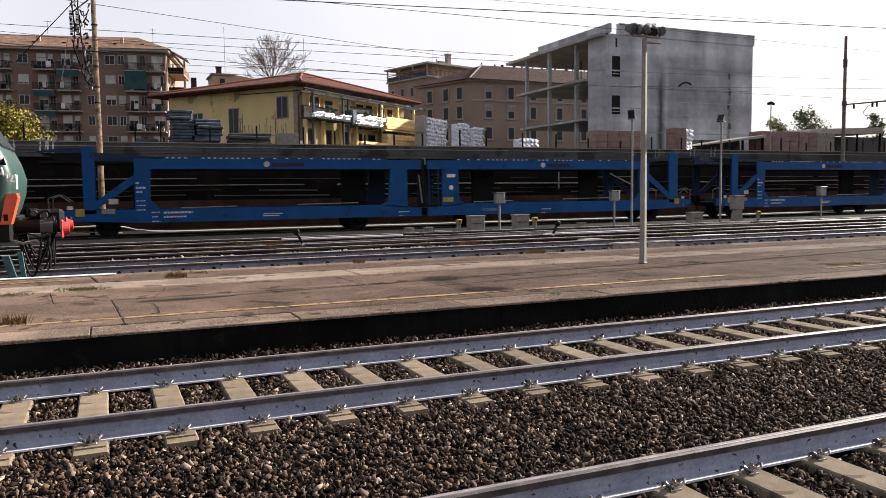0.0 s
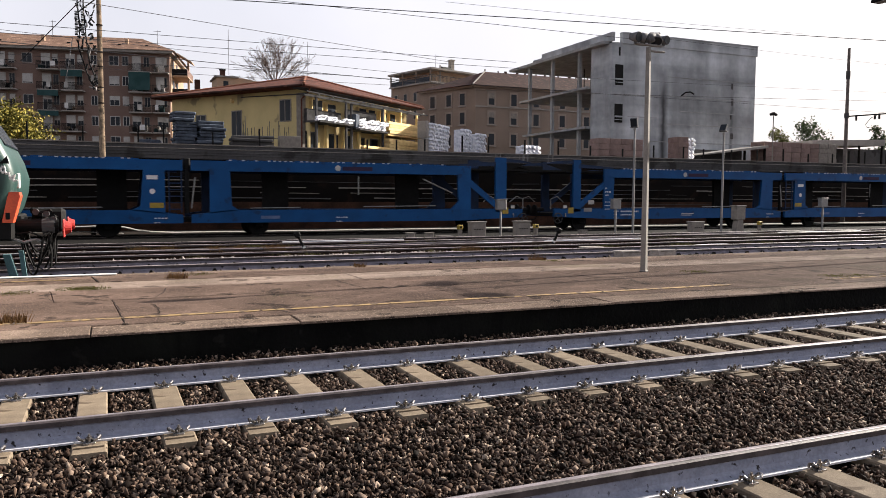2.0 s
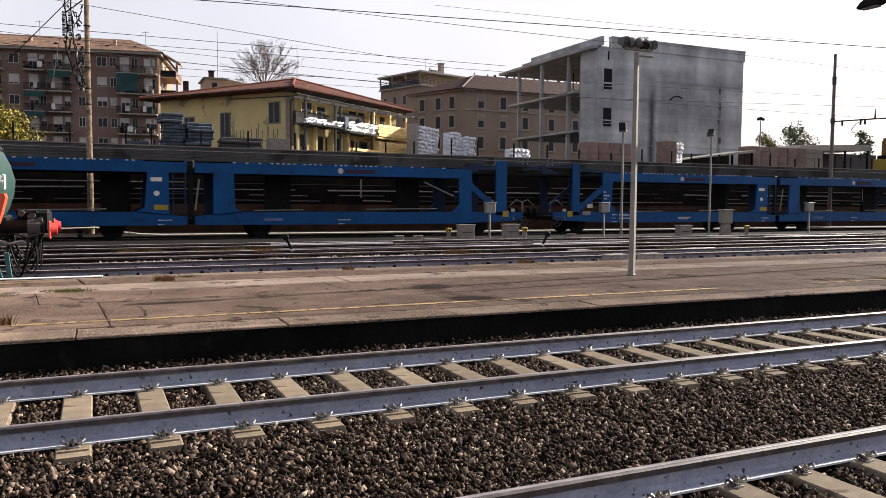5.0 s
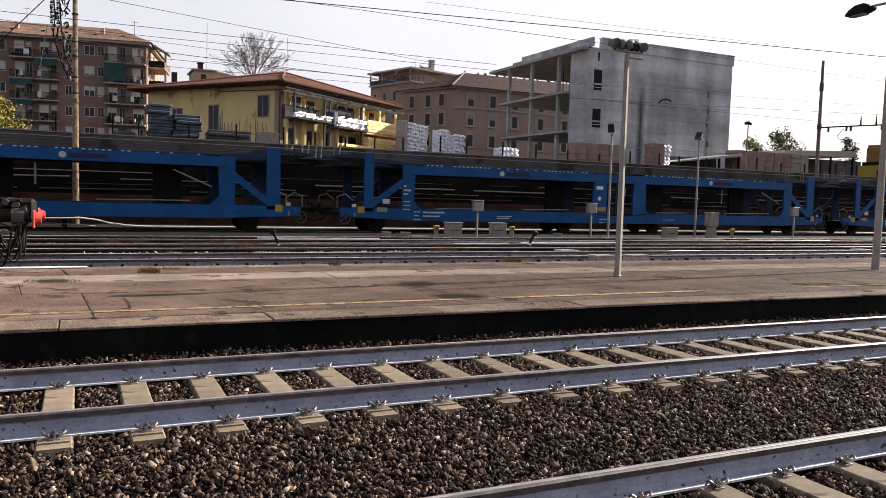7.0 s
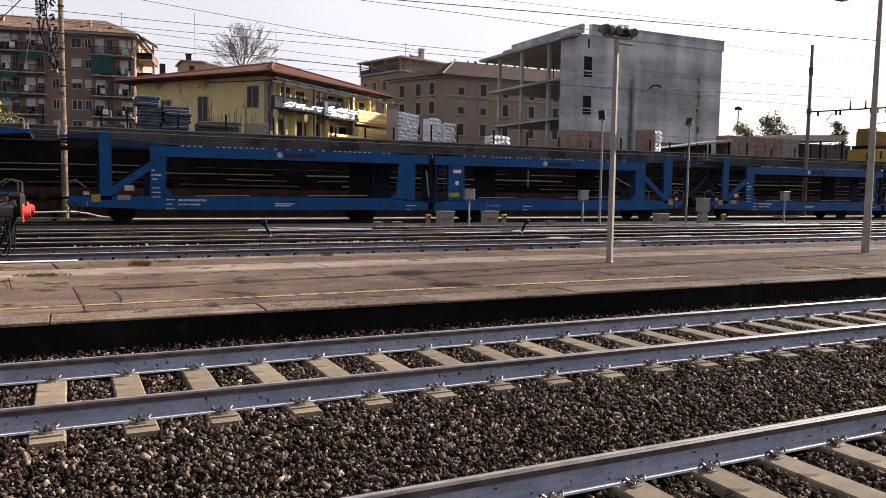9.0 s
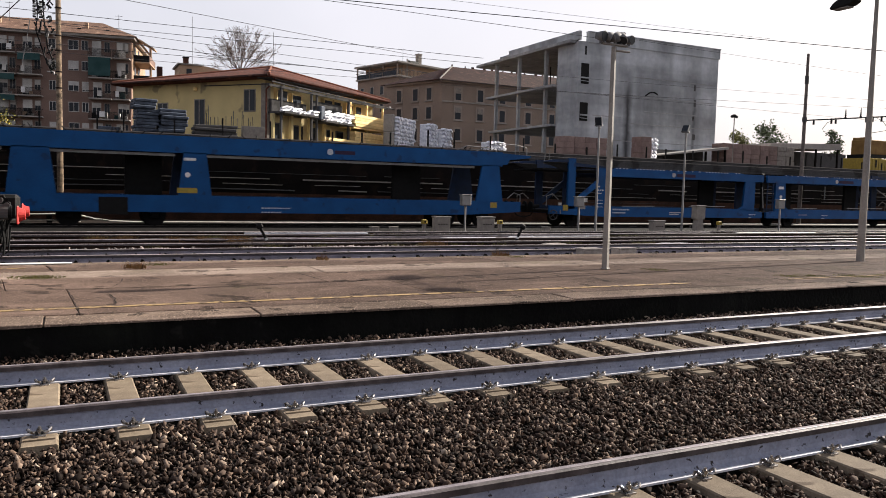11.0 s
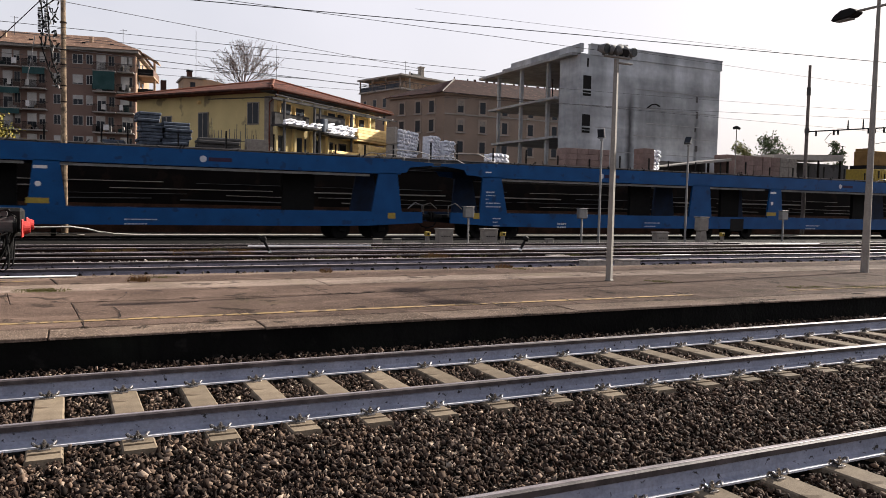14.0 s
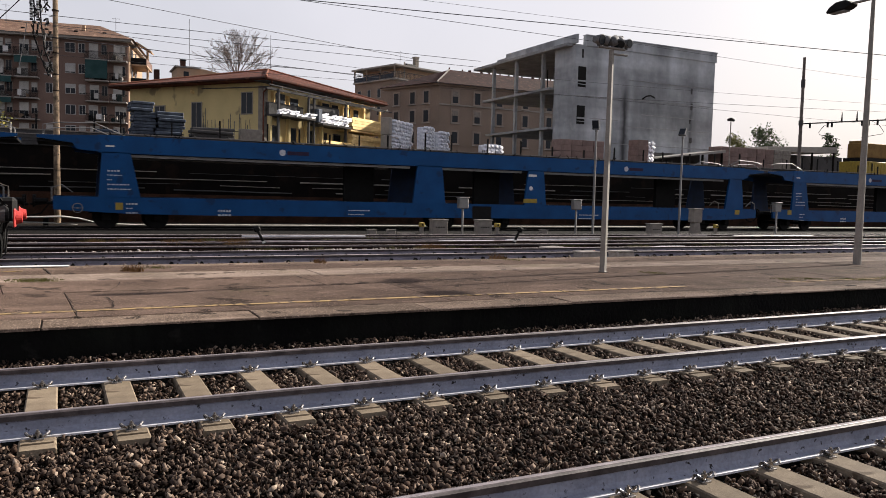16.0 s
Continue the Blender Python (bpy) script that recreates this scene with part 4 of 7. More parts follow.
    rod_x = 20.5 if turned == "last" else 22.3
    part("deck_pin", newrod((rod_x, -HALF + 0.1, zz(1.65)), (rod_x, -HALF + 0.1, zz(2.43)), 0.028, seg=6), M_GREYSTEEL, w, "upright bright steel pin")
    letter_bars(w, 20.2 if turned == "last" else 21.3, 0.74, ((0.5, 0.06), (0.25, 0.05)))
    letter_bars(w, 3.71, 2.06, ((0.12, 0.08), (0.33, 0.1), (0.2, 0.07), (0.0, 0.1), (0.3, 0.05), (0.3, 0.05), (0.3, 0.05)))
    letter_bars(w, 4.23, 0.94, ((0.3, 0.06), (0.2, 0.05), (0.3, 0.05)))
    letter_bars(w, 4.66, 0.94, ((1.05, 0.1), (0.8, 0.08)))
    letter_bars(w, 14.2, 0.75, ((0.5, 0.06), (0.2, 0.05)))
    for x in (8.6, 21.38):
        part("emblem", newrod((x, -HALF - 0.012, zz(2.75)), (x, -HALF - 0.004, zz(2.75)), 0.12, seg=16), M_SHUTTER, w, "round white emblem")
        part("emblem_band", newbox(x + 0.2, x + 1.5, -HALF - 0.012, -HALF - 0.004, zz(2.66), zz(2.82)), mat_brown, w, "faded red brown band")
    part("round_sign", newrod((jj(14.15), -HALF - 0.012, zz(1.75)), (jj(14.15), -HALF - 0.004, zz(1.75)), 0.1, seg=16), M_WHITE, w)
    wagon_common(w, L)
    return w


def wagon_b(m, second=False):
    L = 37.05
    w = thing("car_transporter_wagon", "empty blue double-deck car transporter wagon with long side openings", "railway wagon", m, "wagons of the train")
    zz = lambda v: v - TRAIN_Z
    # The far side is coloured darker to paint in interior shade.
    for s in (-1, 1):
        bm = bmesh.new()
        sheet(bm, [(0.8, zz(0.72)), (3.4, zz(0.58)), (6.0, zz(0.55)), (L - 6, zz(0.55)), (L - 3.4, zz(0.58)), (L - 0.8, zz(0.72)), (L - 0.8, zz(1.2)), (0.8, zz(1.2))], s, 0.12)
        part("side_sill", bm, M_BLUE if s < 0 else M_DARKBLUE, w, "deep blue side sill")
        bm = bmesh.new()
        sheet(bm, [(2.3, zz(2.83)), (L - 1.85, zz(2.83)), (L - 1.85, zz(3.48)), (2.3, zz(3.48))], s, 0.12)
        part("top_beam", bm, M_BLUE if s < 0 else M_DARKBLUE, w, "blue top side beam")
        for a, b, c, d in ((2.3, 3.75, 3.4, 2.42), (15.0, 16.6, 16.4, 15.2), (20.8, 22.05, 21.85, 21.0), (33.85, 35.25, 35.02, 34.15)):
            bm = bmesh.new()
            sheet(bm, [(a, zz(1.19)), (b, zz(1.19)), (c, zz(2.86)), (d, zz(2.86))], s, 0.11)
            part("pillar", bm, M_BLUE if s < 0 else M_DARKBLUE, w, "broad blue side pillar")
        for k in (0, 1):
            f = (lambda v: v) if k == 0 else (lambda v: L - v)
            bm = bmesh.new()
            sheet(bm, [(f(0.3), zz(3.28)), (f(0.3), zz(3.38)), (f(2.35), zz(3.46)), (f(2.35), zz(2.86)), (f(1.6), zz(2.92)), (f(1.45), zz(3.14))], s, 0.1, 0.012)
            part("deck_end_beam", bm, M_BLUE, w, "blue tapered end of the upper deck")
            bm = bmesh.new()
            pipe(bm, [(f(0.5), s * 1.42, zz(3.3)), (f(0.5), s * 1.42, zz(3.75)), (f(1.0), s * 1.42, zz(3.85)), (f(2.2), s * 1.42, zz(3.9)), (f(3.4), s * 1.42, zz(3.4))], 0.022)
            part("top_handrail", bm, M_GREYSTEEL, w, "bent steel guard rail")
    part("upper_deck", newbox(0.3, L - 0.3, -HALF + 0.14, HALF - 0.14, zz(3.16), zz(3.26)), M_BLACK, w, "dark steel upper deck")
    part("lower_deck", newbox(0.9, L - 0.9, -HALF + 0.14, HALF - 0.14, zz(0.95), zz(1.08)), M_BLACK, w, "dark steel lower deck")
    part("side_rail", newbox(3.4, 14.9, HALF - 0.3, HALF - 0.24, zz(2.7), zz(2.76)), M_GREYSTEEL, w)
    for x0, x1 in ((3.4, 14.9), (16.3, 20.7), (21.6, 33.8)):
        part("deck_edge", newbox(x0, x1, -HALF + 0.16, -HALF + 0.2, zz(2.7), zz(2.8)), M_GREYSTEEL, w, "pale galvanised deck edge")
    for x in (12.4, 19.0, 30.4):
        part("deck_column", newbox(x, x + 1.4, 0.2, 0.4, zz(1.05), zz(3.16)), M_BLACK, w, "dark deck lifting column")
    part("joint_box", newbox(17.9, 19.1, -HALF + 0.02, HALF - 0.02, zz(0.5), zz(1.02), 0.03), M_BLACK, w, "black joint housing")
    part("joint_plate", newbox(18.0, 19.0, -HALF - 0.01, -HALF - 0.003, zz(0.45), zz(1.1)), M_BLACK, w)
    for x in (2.6, 4.4, 17.0, 20.0, 32.7, 34.5):
        wheelset(w, x)
    part("underframe_beam", newbox(2.0, L - 2, -0.5, 0.5, zz(0.56), zz(0.9)), M_BLACK, w, "dark underframe beam")
    marks(w, (("yellow_plate", 2.88, 3.13, 0.73, 1.0, M_YELLOW) if second else ("yellow_plate", 1.95, 2.28, 0.93, 1.2, M_YELLOW), ("yellow_plate", 34.6, 34.95, 0.9, 1.15, M_YELLOW), ("yellow_plate", 20.75, 21.5, 1.3, 1.5, M_YELLOW), ("white_plate", 21.0, 21.45, 2.55, 2.66, M_WHITE), ("white_plate", 2.55, 2.85, 3.05, 3.11, M_WHITE)))
    letter_bars(w, 2.6, 2.2, ((0.45, 0.08), (0.5, 0.05), (0.15, 0.05), (0.75, 0.06), (0.8, 0.06)))
    letter_bars(w, 3.24 if second else 3.0, 0.98, ((0.4, 0.07), (0.25, 0.06), (0.4, 0.06)))
    if second:
        bm = bmesh.new()
        pipe(bm, [(1.6 + 0.17 * math.cos(i * math.pi / 8), -HALF - 0.04, zz(0.78) + 0.17 * math.sin(i * math.pi / 8)) for i in range(17)], 0.016)
        rod(bm, (1.43, -HALF - 0.04, zz(0.78)), (1.77, -HALF - 0.04, zz(0.78)), 0.012)
        rod(bm, (1.6, -HALF - 0.05, zz(0.78)), (1.6, -HALF + 0.1, zz(0.78)), 0.03)
        part("hand_wheel", bm, M_GREYSTEEL, w, "steel brake hand wheel")
    letter_bars(w, 6.6, 0.78, ((0.5, 0.12), (0.5, 0.1)))
    letter_bars(w, 12.0, 0.85, ((1.0, 0.06), (0.7, 0.06)))
    letter_bars(w, 24.0, 0.78, ((1.2, 0.06), (0.8, 0.06)))
    for x in (9.15, 26.85):
        part("emblem", newrod((x, -HALF - 0.012, zz(3.13)), (x, -HALF - 0.004, zz(3.13)), 0.13, seg=16), M_LETTER, w, "round white emblem")
        part("emblem_band", newbox(x + 0.2, x + 1.1, -HALF - 0.012, -HALF - 0.004, zz(3.05), zz(3.2)), mat_brown, w, "faded red brown band")
    part("round_sign", newrod((21.15, -HALF - 0.012, zz(2.0)), (21.15, -HALF - 0.004, zz(2.0)), 0.1, seg=16), M_WHITE, w)
    rng = random.Random(8)
    bm = bmesh.new()
    for _ in range(70):
        x = rng.uniform(2, L - 2)
        rod(bm, (x, -HALF + 0.06, zz(3.46)), (x + rng.uniform(-0.2, 0.2), -HALF + 0.06, zz(3.48 + rng.uniform(0.06, 0.24))), 0.018, seg=5)
    tagged(part("deck_stop", bm, M_BLACK, w, "dark upright stops along the deck edge"), kind="stuff")
    wagon_common(w, L)
    return w


mat_brown = mat("faded red brown", (0.035, 0.02, 0.04), (0.022, 0.018, 0.04), 0.7)
WAGON_STARTS = []
GAP1 = 0.17 - 0.086 * 31.06


def make_train():
    at = lambda x: pose(x, TRAIN_Y, TRAIN_Z)
    starts = [("a", GAP1 + 31.0), ("turned", GAP1), ("a", GAP1 - 31.0), ("a", GAP1 - 62.0), ("last", GAP1 - 93.0), ("b", GAP1 - 93.0 - 37.05), ("b2", GAP1 - 93.0 - 73.9), ("b2", GAP1 - 93.0 - 110.95)]
    first = {}
    for kind, x in starts:
        if kind not in first:
            ob = first[kind] = wagon_b(at(x), kind == "b2") if kind[0] == "b" else wagon_a(at(x), "" if kind == "a" else kind)
        else:
            ob = copy_thing(first[kind], at(x))
        WAGON_STARTS.append((ob, x))


make_train()


# ---- locomotive standing at the end of its track ----
def make_loco():
    lo = thing("locomotive", "dark green electric locomotive nose with an orange stripe and red buffers", "locomotive", pose(-0.02, 10.85, 0.15))
    bm = bmesh.new()
    prism(bm, [(-14, 0.95), (-1.62, 0.92), (-1.48, 1.2), (-1.39, 1.5), (-1.36, 1.78), (-1.45, 2.12), (-1.62, 2.48), (-1.84, 2.8), (-2.4, 3.4), (-3.2, 3.75), (-14, 3.85)], -1.48, 1.48)
    es = [e for e in bm.edges if all(v.co.x > -4 for v in e.verts) and abs(e.verts[0].co.y - e.verts[1].co.y) < 0.01]
    bmesh.ops.bevel(bm, geom=es, offset=0.22, segments=5, affect="EDGES", profile=0.5, clamp_overlap=True)
    part("body", bm, M_TEAL, lo, "glossy dark green nose", smooth=True)
    part("windscreen", newbox(-0.02, 0.02, -1.1, 1.1, -0.35, 0.35, 0.01, pose(-1.74, 0, 2.68, 0, -32, 0)), M_GLASS, lo, "dark windscreen")
    part("side_window", newbox(-2.9, -2.25, -1.5, -1.47, 2.2, 2.9, 0.01), M_GLASS, lo)
    bm = bmesh.new()
    prism(bm, [(-1.62, 0.93), (-1.44, 0.93), (-1.31, 1.42), (-1.33, 1.5), (-1.5, 1.5)], -1.44, -0.95)
    part("stripe", bm, M_ORANGE, lo, "orange red warning stripe")
    part("head_lamp", newbox(-1.4, -1.335, -1.12, -0.98, 1.57, 1.86, 0.02), M_WHITE, lo, "pale upright head lamp")
    part("grille", newbox(-1.56, -1.48, -1.447, -1.43, 0.99, 1.12, 0.01), M_BLACK, lo)
    part("lamp_hood", newprism([(-1.62, 2.02), (-1.46, 2.02), (-1.5, 2.16)], -1.5, -1.46), M_BLACK, lo)
    bm = bmesh.new()
    rng = random.Random(4)
    loops = [(-1.6, 1.98), (-1.64, 1.9), (-1.6, 1.84), (-1.56, 1.9), (-1.58, 1.98), (-1.55, 1.82), (-1.5, 1.86), (-1.5, 1.78), (-1.45, 1.72), (-1.43, 1.8), (-1.5, 1.74), (-1.4, 1.82), (-1.44, 1.7), (-1.37, 1.72)]
    for (x, z), (x2, z2) in zip(loops[:-1], loops[1:]):
        x, x2 = x + 0.03, x2 + 0.03
        dx, dz, y = x2 - x, z2 - z, -1.475
        rod(bm, (x, y - 0.01, z), (x + dx, y - 0.01, z + dz), 0.018, seg=5)
    tagged(part("white_scrawl", bm, M_WHITE, lo, "white sprayed scrawl"), kind="stuff")
    for s in (-1, 1):
        b = part("buffer", newrod((-1.5, s * 0.875, 0.86), (-0.72, s * 0.875, 0.86), 0.13, seg=16), M_BLACK, lo)
        part("buffer_sleeve", newrod((-1.0, s * 0.875, 0.86), (-0.78, s * 0.875, 0.86), 0.15, seg=16), M_PARAPET, b)
        part("buffer_plate", newbox(-0.64, -0.6, s * 0.875 - 0.15, s * 0.875 + 0.15, 0.62, 0.98, 0.02), M_RED, b, "red buffer plate")
        part("buffer_head", newrod((-0.6, s * 0.875, 0.81), (-0.49, s * 0.875, 0.81), 0.14, 0.1, seg=16), M_RED, b, "red buffer head")
    part("coupling_head", newbox(-1.2, -0.62, -0.55, 0.2, 0.72, 1.18, 0.06), M_BLACK, lo, "greasy black coupling gear")
    part("buffer_beam", newbox(-1.75, -1.45, -1.4, 1.4, 0.6, 1.05, 0.03), M_BLACK, lo)
    for y, depth, wide in ((-1.0, 0.82, 0.2), (-0.72, 0.78, 0.3), (-0.5, 0.55, 0.26), (-0.3, 0.7, 0.22), (-0.1, 0.45, 0.3), (0.35, 0.6, 0.25)):
        bm = bmesh.new()
        pts = [(-1.36 + wide * 2 * t, y + 0.05 * math.sin(5 * t), 0.72 - depth * math.sin(math.pi * min(1, t * 1.05)) ** 0.7) for t in [i / 14 for i in range(15)]]
        pipe(bm, pts, 0.02)
        part("air_hose", bm, M_BLACK, lo, "hanging black air hose")
    for pts, r in (([(-1.3, -1.0, 0.6), (-1.15, -1.02, 0.1), (-0.95, -1.0, -0.02), (-0.78, -0.98, 0.12), (-0.74, -0.95, 0.6)], 0.016), ([(-0.9, -1.0, 0.75), (-0.84, -1.0, 0.3), (-0.86, -1.0, 0.05)], 0.025), ([(-1.45, -1.05, 0.7), (-1.2, -1.1, 0.74), (-1.0, -1.1, 0.66), (-0.86, -1.05, 0.72)], 0.02), ([(-0.75, -0.9, 1.02), (-0.85, -0.95, 1.16), (-1.05, -0.95, 1.1), (-1.15, -0.95, 1.18)], 0.03)):
        bm = bmesh.new()
        pipe(bm, pts, r)
        part("air_hose", bm, M_BLACK, lo, "hanging black air hose")
    for x, z in ((-0.92, 1.08), (-1.1, 1.12), (-0.8, 0.98)):
        part("coupling_lug", newrod((x, -0.98, z), (x, -0.82, z), 0.06, seg=10), M_PARAPET, lo, "worn steel lug")
    for x, y in ((-0.82, -0.4), (-0.95, 0.1)):
        part("hanging_chain", newrod((x, y, 0.85), (x - 0.02, y, 0.2), 0.03), M_BLACK, lo)
    for i in range(10):
        r2 = random.Random(40 + i)
        x, y, z = r2.uniform(-1.45, -0.75), r2.uniform(-0.75, 0.2), r2.uniform(0.75, 1.2)
        part("coupling_link", newbox(x - 0.08, x + 0.08, y - 0.08, y + 0.08, z - 0.06, z + 0.06, 0.02, None), M_BLACK, lo)
    bm = bmesh.new()
    pipe(bm, [(-1.5, -1.1, 0.62), (-1.3, -1.1, 0.55), (-1.1, -1.05, 0.6), (-0.95, -1.0, 0.52)], 0.03)
    part("grab_rail", bm, M_GREYSTEEL, lo)
    part("snow_plough", newprism([(-1.53, -0.09), (-1.39, -0.09), (-1.51, 0.34), (-1.63, 0.34)], -1.4, -1.2), M_TEALPALE, lo, "pale green rail guard")
    part("rail_guard", newprism([(-1.33, -0.09), (-1.25, -0.09), (-1.3, 0.4), (-1.38, 0.4)], -1.3, -1.2), M_TEALPALE, lo)
    part("side_step", newbox(-2.1, -1.75, -1.45, -1.25, 0.2, 0.8, 0.02), M_TEALPALE, lo)
    for x in (-3.0, -5.7, -10):
        for s in (-1, 1):
            part("wheel", newrod((x, s * 0.68, 0.62), (x, s * 0.82, 0.62), 0.62, seg=28), M_BLACK, lo)
    part("bogie_frame", newbox(-6.6, -2.1, -1.2, 1.2, 0.4, 0.9, 0.05), M_BLACK, lo)
    return lo


make_loco()


# ---- platform poles ----
def make_flood_pole():
    p = thing("floodlight_pole", "slim grey square platform pole with a crossbar of floodlights", "light pole", pose(9.2, 4.66, PZ))
    turn = pose(0, 0, 0, 0, 0, 27)
    bm = newbox(-0.05, 0.05, -0.05, 0.05, 0, 4.08, 0.005, turn)
    for v in bm.verts:
        k = 1.0 - 0.3 * v.co.z / 4.08
        v.co.x, v.co.y = v.co.x * k, v.co.y * k
    part("pole", bm, M_POLE, p)
    part("base_collar", newbox(-0.065, 0.065, -0.065, 0.065, 0, 0.025, 0.008, turn), M_POLE, p)
    part("crossbar", newbox(-0.28, 0.3, -0.03, 0.03, 4.1, 4.135, 0.008), M_POLE, p)
    part("cross_plate", newbox(-0.03, 0.36, -0.03, 0.03, 4.0, 4.03, 0.008), M_POLE, p)
    for x, r, tilt, way in ((-0.3, 0.1, 10, 15), (-0.16, 0.105, 20, 60), (0.02, 0.1, -20, 100), (0.16, 0.115, 50, -30), (0.33, 0.085, 5, 10)):
        bm = bmesh.new()
        rod(bm, (0, -0.08, 0), (0, 0.06, 0), r, r * 0.72, 14)
        box(bm, -r * 0.7, r * 0.7, 0.05, 0.1, -r * 0.6, r * 0.6, 0.02)
        bmesh.ops.transform(bm, matrix=pose(x, 0, 4.17 + r * 0.7, tilt, 0, way), verts=bm.verts[:])
        lamp = part("floodlight", bm, M_LAMP, p, "grey floodlight drum", True)
        part("bracket", newbox(x - 0.02, x + 0.02, -0.02, 0.02, 4.12, 4.26), M_LAMP, lamp)
        bm = bmesh.new()
        rod(bm, (0, -0.09, 0), (0, -0.081, 0), r * 0.86, seg=14)
        bmesh.ops.transform(bm, matrix=pose(x, 0, 4.17 + r * 0.7, tilt, 0, way), verts=bm.verts[:])
        part("lens", bm, M_GLASS, lamp)
    return p


def make_street_lamp():
    p = thing("street_lamp", "tall grey platform lamp with two dark hooded heads", "street lamp", pose(16.6, 4.78, PZ))
    part("pole", newrod((0, 0, 0), (0, 0, 6.3), 0.09, 0.038, 12), M_POLE, p)
    part("arm", newrod((0, -0.55, 6.02), (0, 0.55, 6.02), 0.03), M_POLE, p)
    for s in (-1, 1):
        bm = newprism([(0.46, 6.0), (0.52, 6.06), (0.64, 6.11), (0.86, 6.1), (1.02, 6.02), (1.12, 5.91), (1.08, 5.87), (0.6, 5.9), (0.5, 5.95)], -0.14, 0.14, "x")
        bmesh.ops.bevel(bm, geom=bm.edges[:], offset=0.03, segments=2, affect="EDGES", profile=0.5, clamp_overlap=True)
        bmesh.ops.transform(bm, matrix=pose(0, 0, 0, 0, 0, 0 if s > 0 else 180), verts=bm.verts[:])
        head = part("lamp_head", bm, M_BLACK, p, "dark hooded lamp head")
        bm = newbox(-0.1, 0.1, 0.64, 1.02, 5.862, 5.895, 0.008)
        bmesh.ops.transform(bm, matrix=pose(0, 0, 0, 0, 0, 0 if s > 0 else 180), verts=bm.verts[:])
        part("diffuser", bm, M_GREYSTEEL, head)
    return p


make_flood_pole()
make_street_lamp()


# ---- yard furniture ----
def make_relay_box(x, y, w, h, z0=-0.02):
    b = thing("relay_box", "squat concrete relay box beside the tracks", "relay box", pose(x, y, z0), "relay boxes")
    part("body", newbox(-w / 2, w / 2, -0.17, 0.17, 0, h - 0.06, 0.02), M_BOX, b)
    part("lid", newbox(-w / 2 - 0.03, w / 2 + 0.03, -0.2, 0.2, h - 0.06, h, 0.015), M_BOX, b)
    for i in range(4):
        part("marking", newbox(-0.2 + i * 0.11, -0.14 + i * 0.11, -0.18, -0.17, h * 0.5, h * 0.56), M_BLACK, b)


def make_post_box(x, y, h):
    b = thing("distribution_box", "grey steel distribution box on a slim post", "distribution box", pose(x, y, -0.02), "post boxes")
    part("post", newrod((0, 0, 0), (0, 0, h - 0.4), 0.045), M_GREYSTEEL, b)
    bm = newbox(-0.21, 0.21, -0.12, 0.12, h - 0.42, h, 0.03)
    part("housing", bm, M_GREYSTEEL, b)
    part("hood", newbox(-0.23, 0.23, -0.15, 0.15, h, h + 0.03, 0.01), M_GREYSTEEL, b)


def make_pedestal_box(x, y):
    b = thing("pedestal_cabinet", "grey cabinet on a tapered concrete pedestal", "cabinet", pose(x, y, -0.02))
    part("pedestal", newprism([(-0.25, 0), (0.25, 0), (0.15, 0.62), (-0.15, 0.62)], -0.15, 0.15), M_BOX, b)
    part("housing", newbox(-0.28, 0.28, -0.18, 0.18, 0.62, 1.22, 0.03), M_BOX, b)
    part("lid", newbox(-0.31, 0.31, -0.21, 0.21, 1.22, 1.27, 0.015), M_BOX, b)


def make_yellow_marker(x, y):
    b = thing("yellow_marker", "small yellow marker plate on a pale peg", "marker", pose(x, y, -0.02), "yellow markers")
    part("peg", newbox(-0.07, 0.07, -0.07, 0.07, 0, 0.36, 0.02), M_BOX, b)
    part("plate", newbox(-0.1, 0.1, -0.09, 0.09, 0.36, 0.53, 0.02), M_YELLOW, b)
    part("spot", newbox(-0.035, 0.035, -0.1, -0.09, 0.41, 0.48), M_BLACK, b)


def make_yard_light(x, y, h, tilt=-14):
    b = thing("yard_floodlight", "slim pale post with a tilted floodlight", "yard light", pose(x, y, -0.02), "yard lights")
    part("post", newrod((0, 0, 0), (0, 0, h - 0.15), 0.055, 0.042, 10), M_GREYSTEEL, b)
    part("collar", newrod((0, 0, h - 0.2), (0, 0, h - 0.1), 0.06, seg=10), M_GREYSTEEL, b)
    part("floodlight", newbox(-0.05, 0.05, -0.15, 0.15, -0.2, 0.2, 0.025, pose(-0.04, 0, h + 0.1, 0, tilt, 28)), M_LAMP, b, "dark tilted floodlight")
    part("front_glass", newbox(-0.058, -0.05, -0.13, 0.13, -0.17, 0.17, 0.003, pose(-0.04, 0, h + 0.1, 0, tilt, 28)), M_GLASS, b)
    part("yoke", newbox(-0.02, 0.1, -0.17, 0.17, -0.1, -0.06, 0.005, pose(-0.04, 0, h + 0.02, 0, 0, 28)), M_GREYSTEEL, b)


def make_point_lever(x, y, flip=1):
    b = thing("point_lever", "black and white point lever stand", "point lever", pose(x, y, 0.0), "point levers")
    part("base", newbox(-0.3, 0.3, -0.15, 0.15, -0.02, 0.08, 0.02), M_BLACK, b)
    part("arm", newbox(-0.035, 0.035, -0.03, 0.03, 0, 0.62, 0.01, pose(0.1, 0, 0.05, 0, -28 * flip, 0)), M_BLACK, b)
    part("weight", newbox(-0.08, 0.08, -0.07, 0.07, -0.07, 0.07, 0.02, pose(0.1 - 0.25 * flip, 0, 0.52, 0, -28 * flip, 0)), M_BLACK, b)
    part("band", newbox(-0.04, 0.04, -0.036, 0.036, 0.1, 0.16, 0, pose(0.1, 0, 0.05, 0, -28 * flip, 0)), M_WHITE, b, "white band")


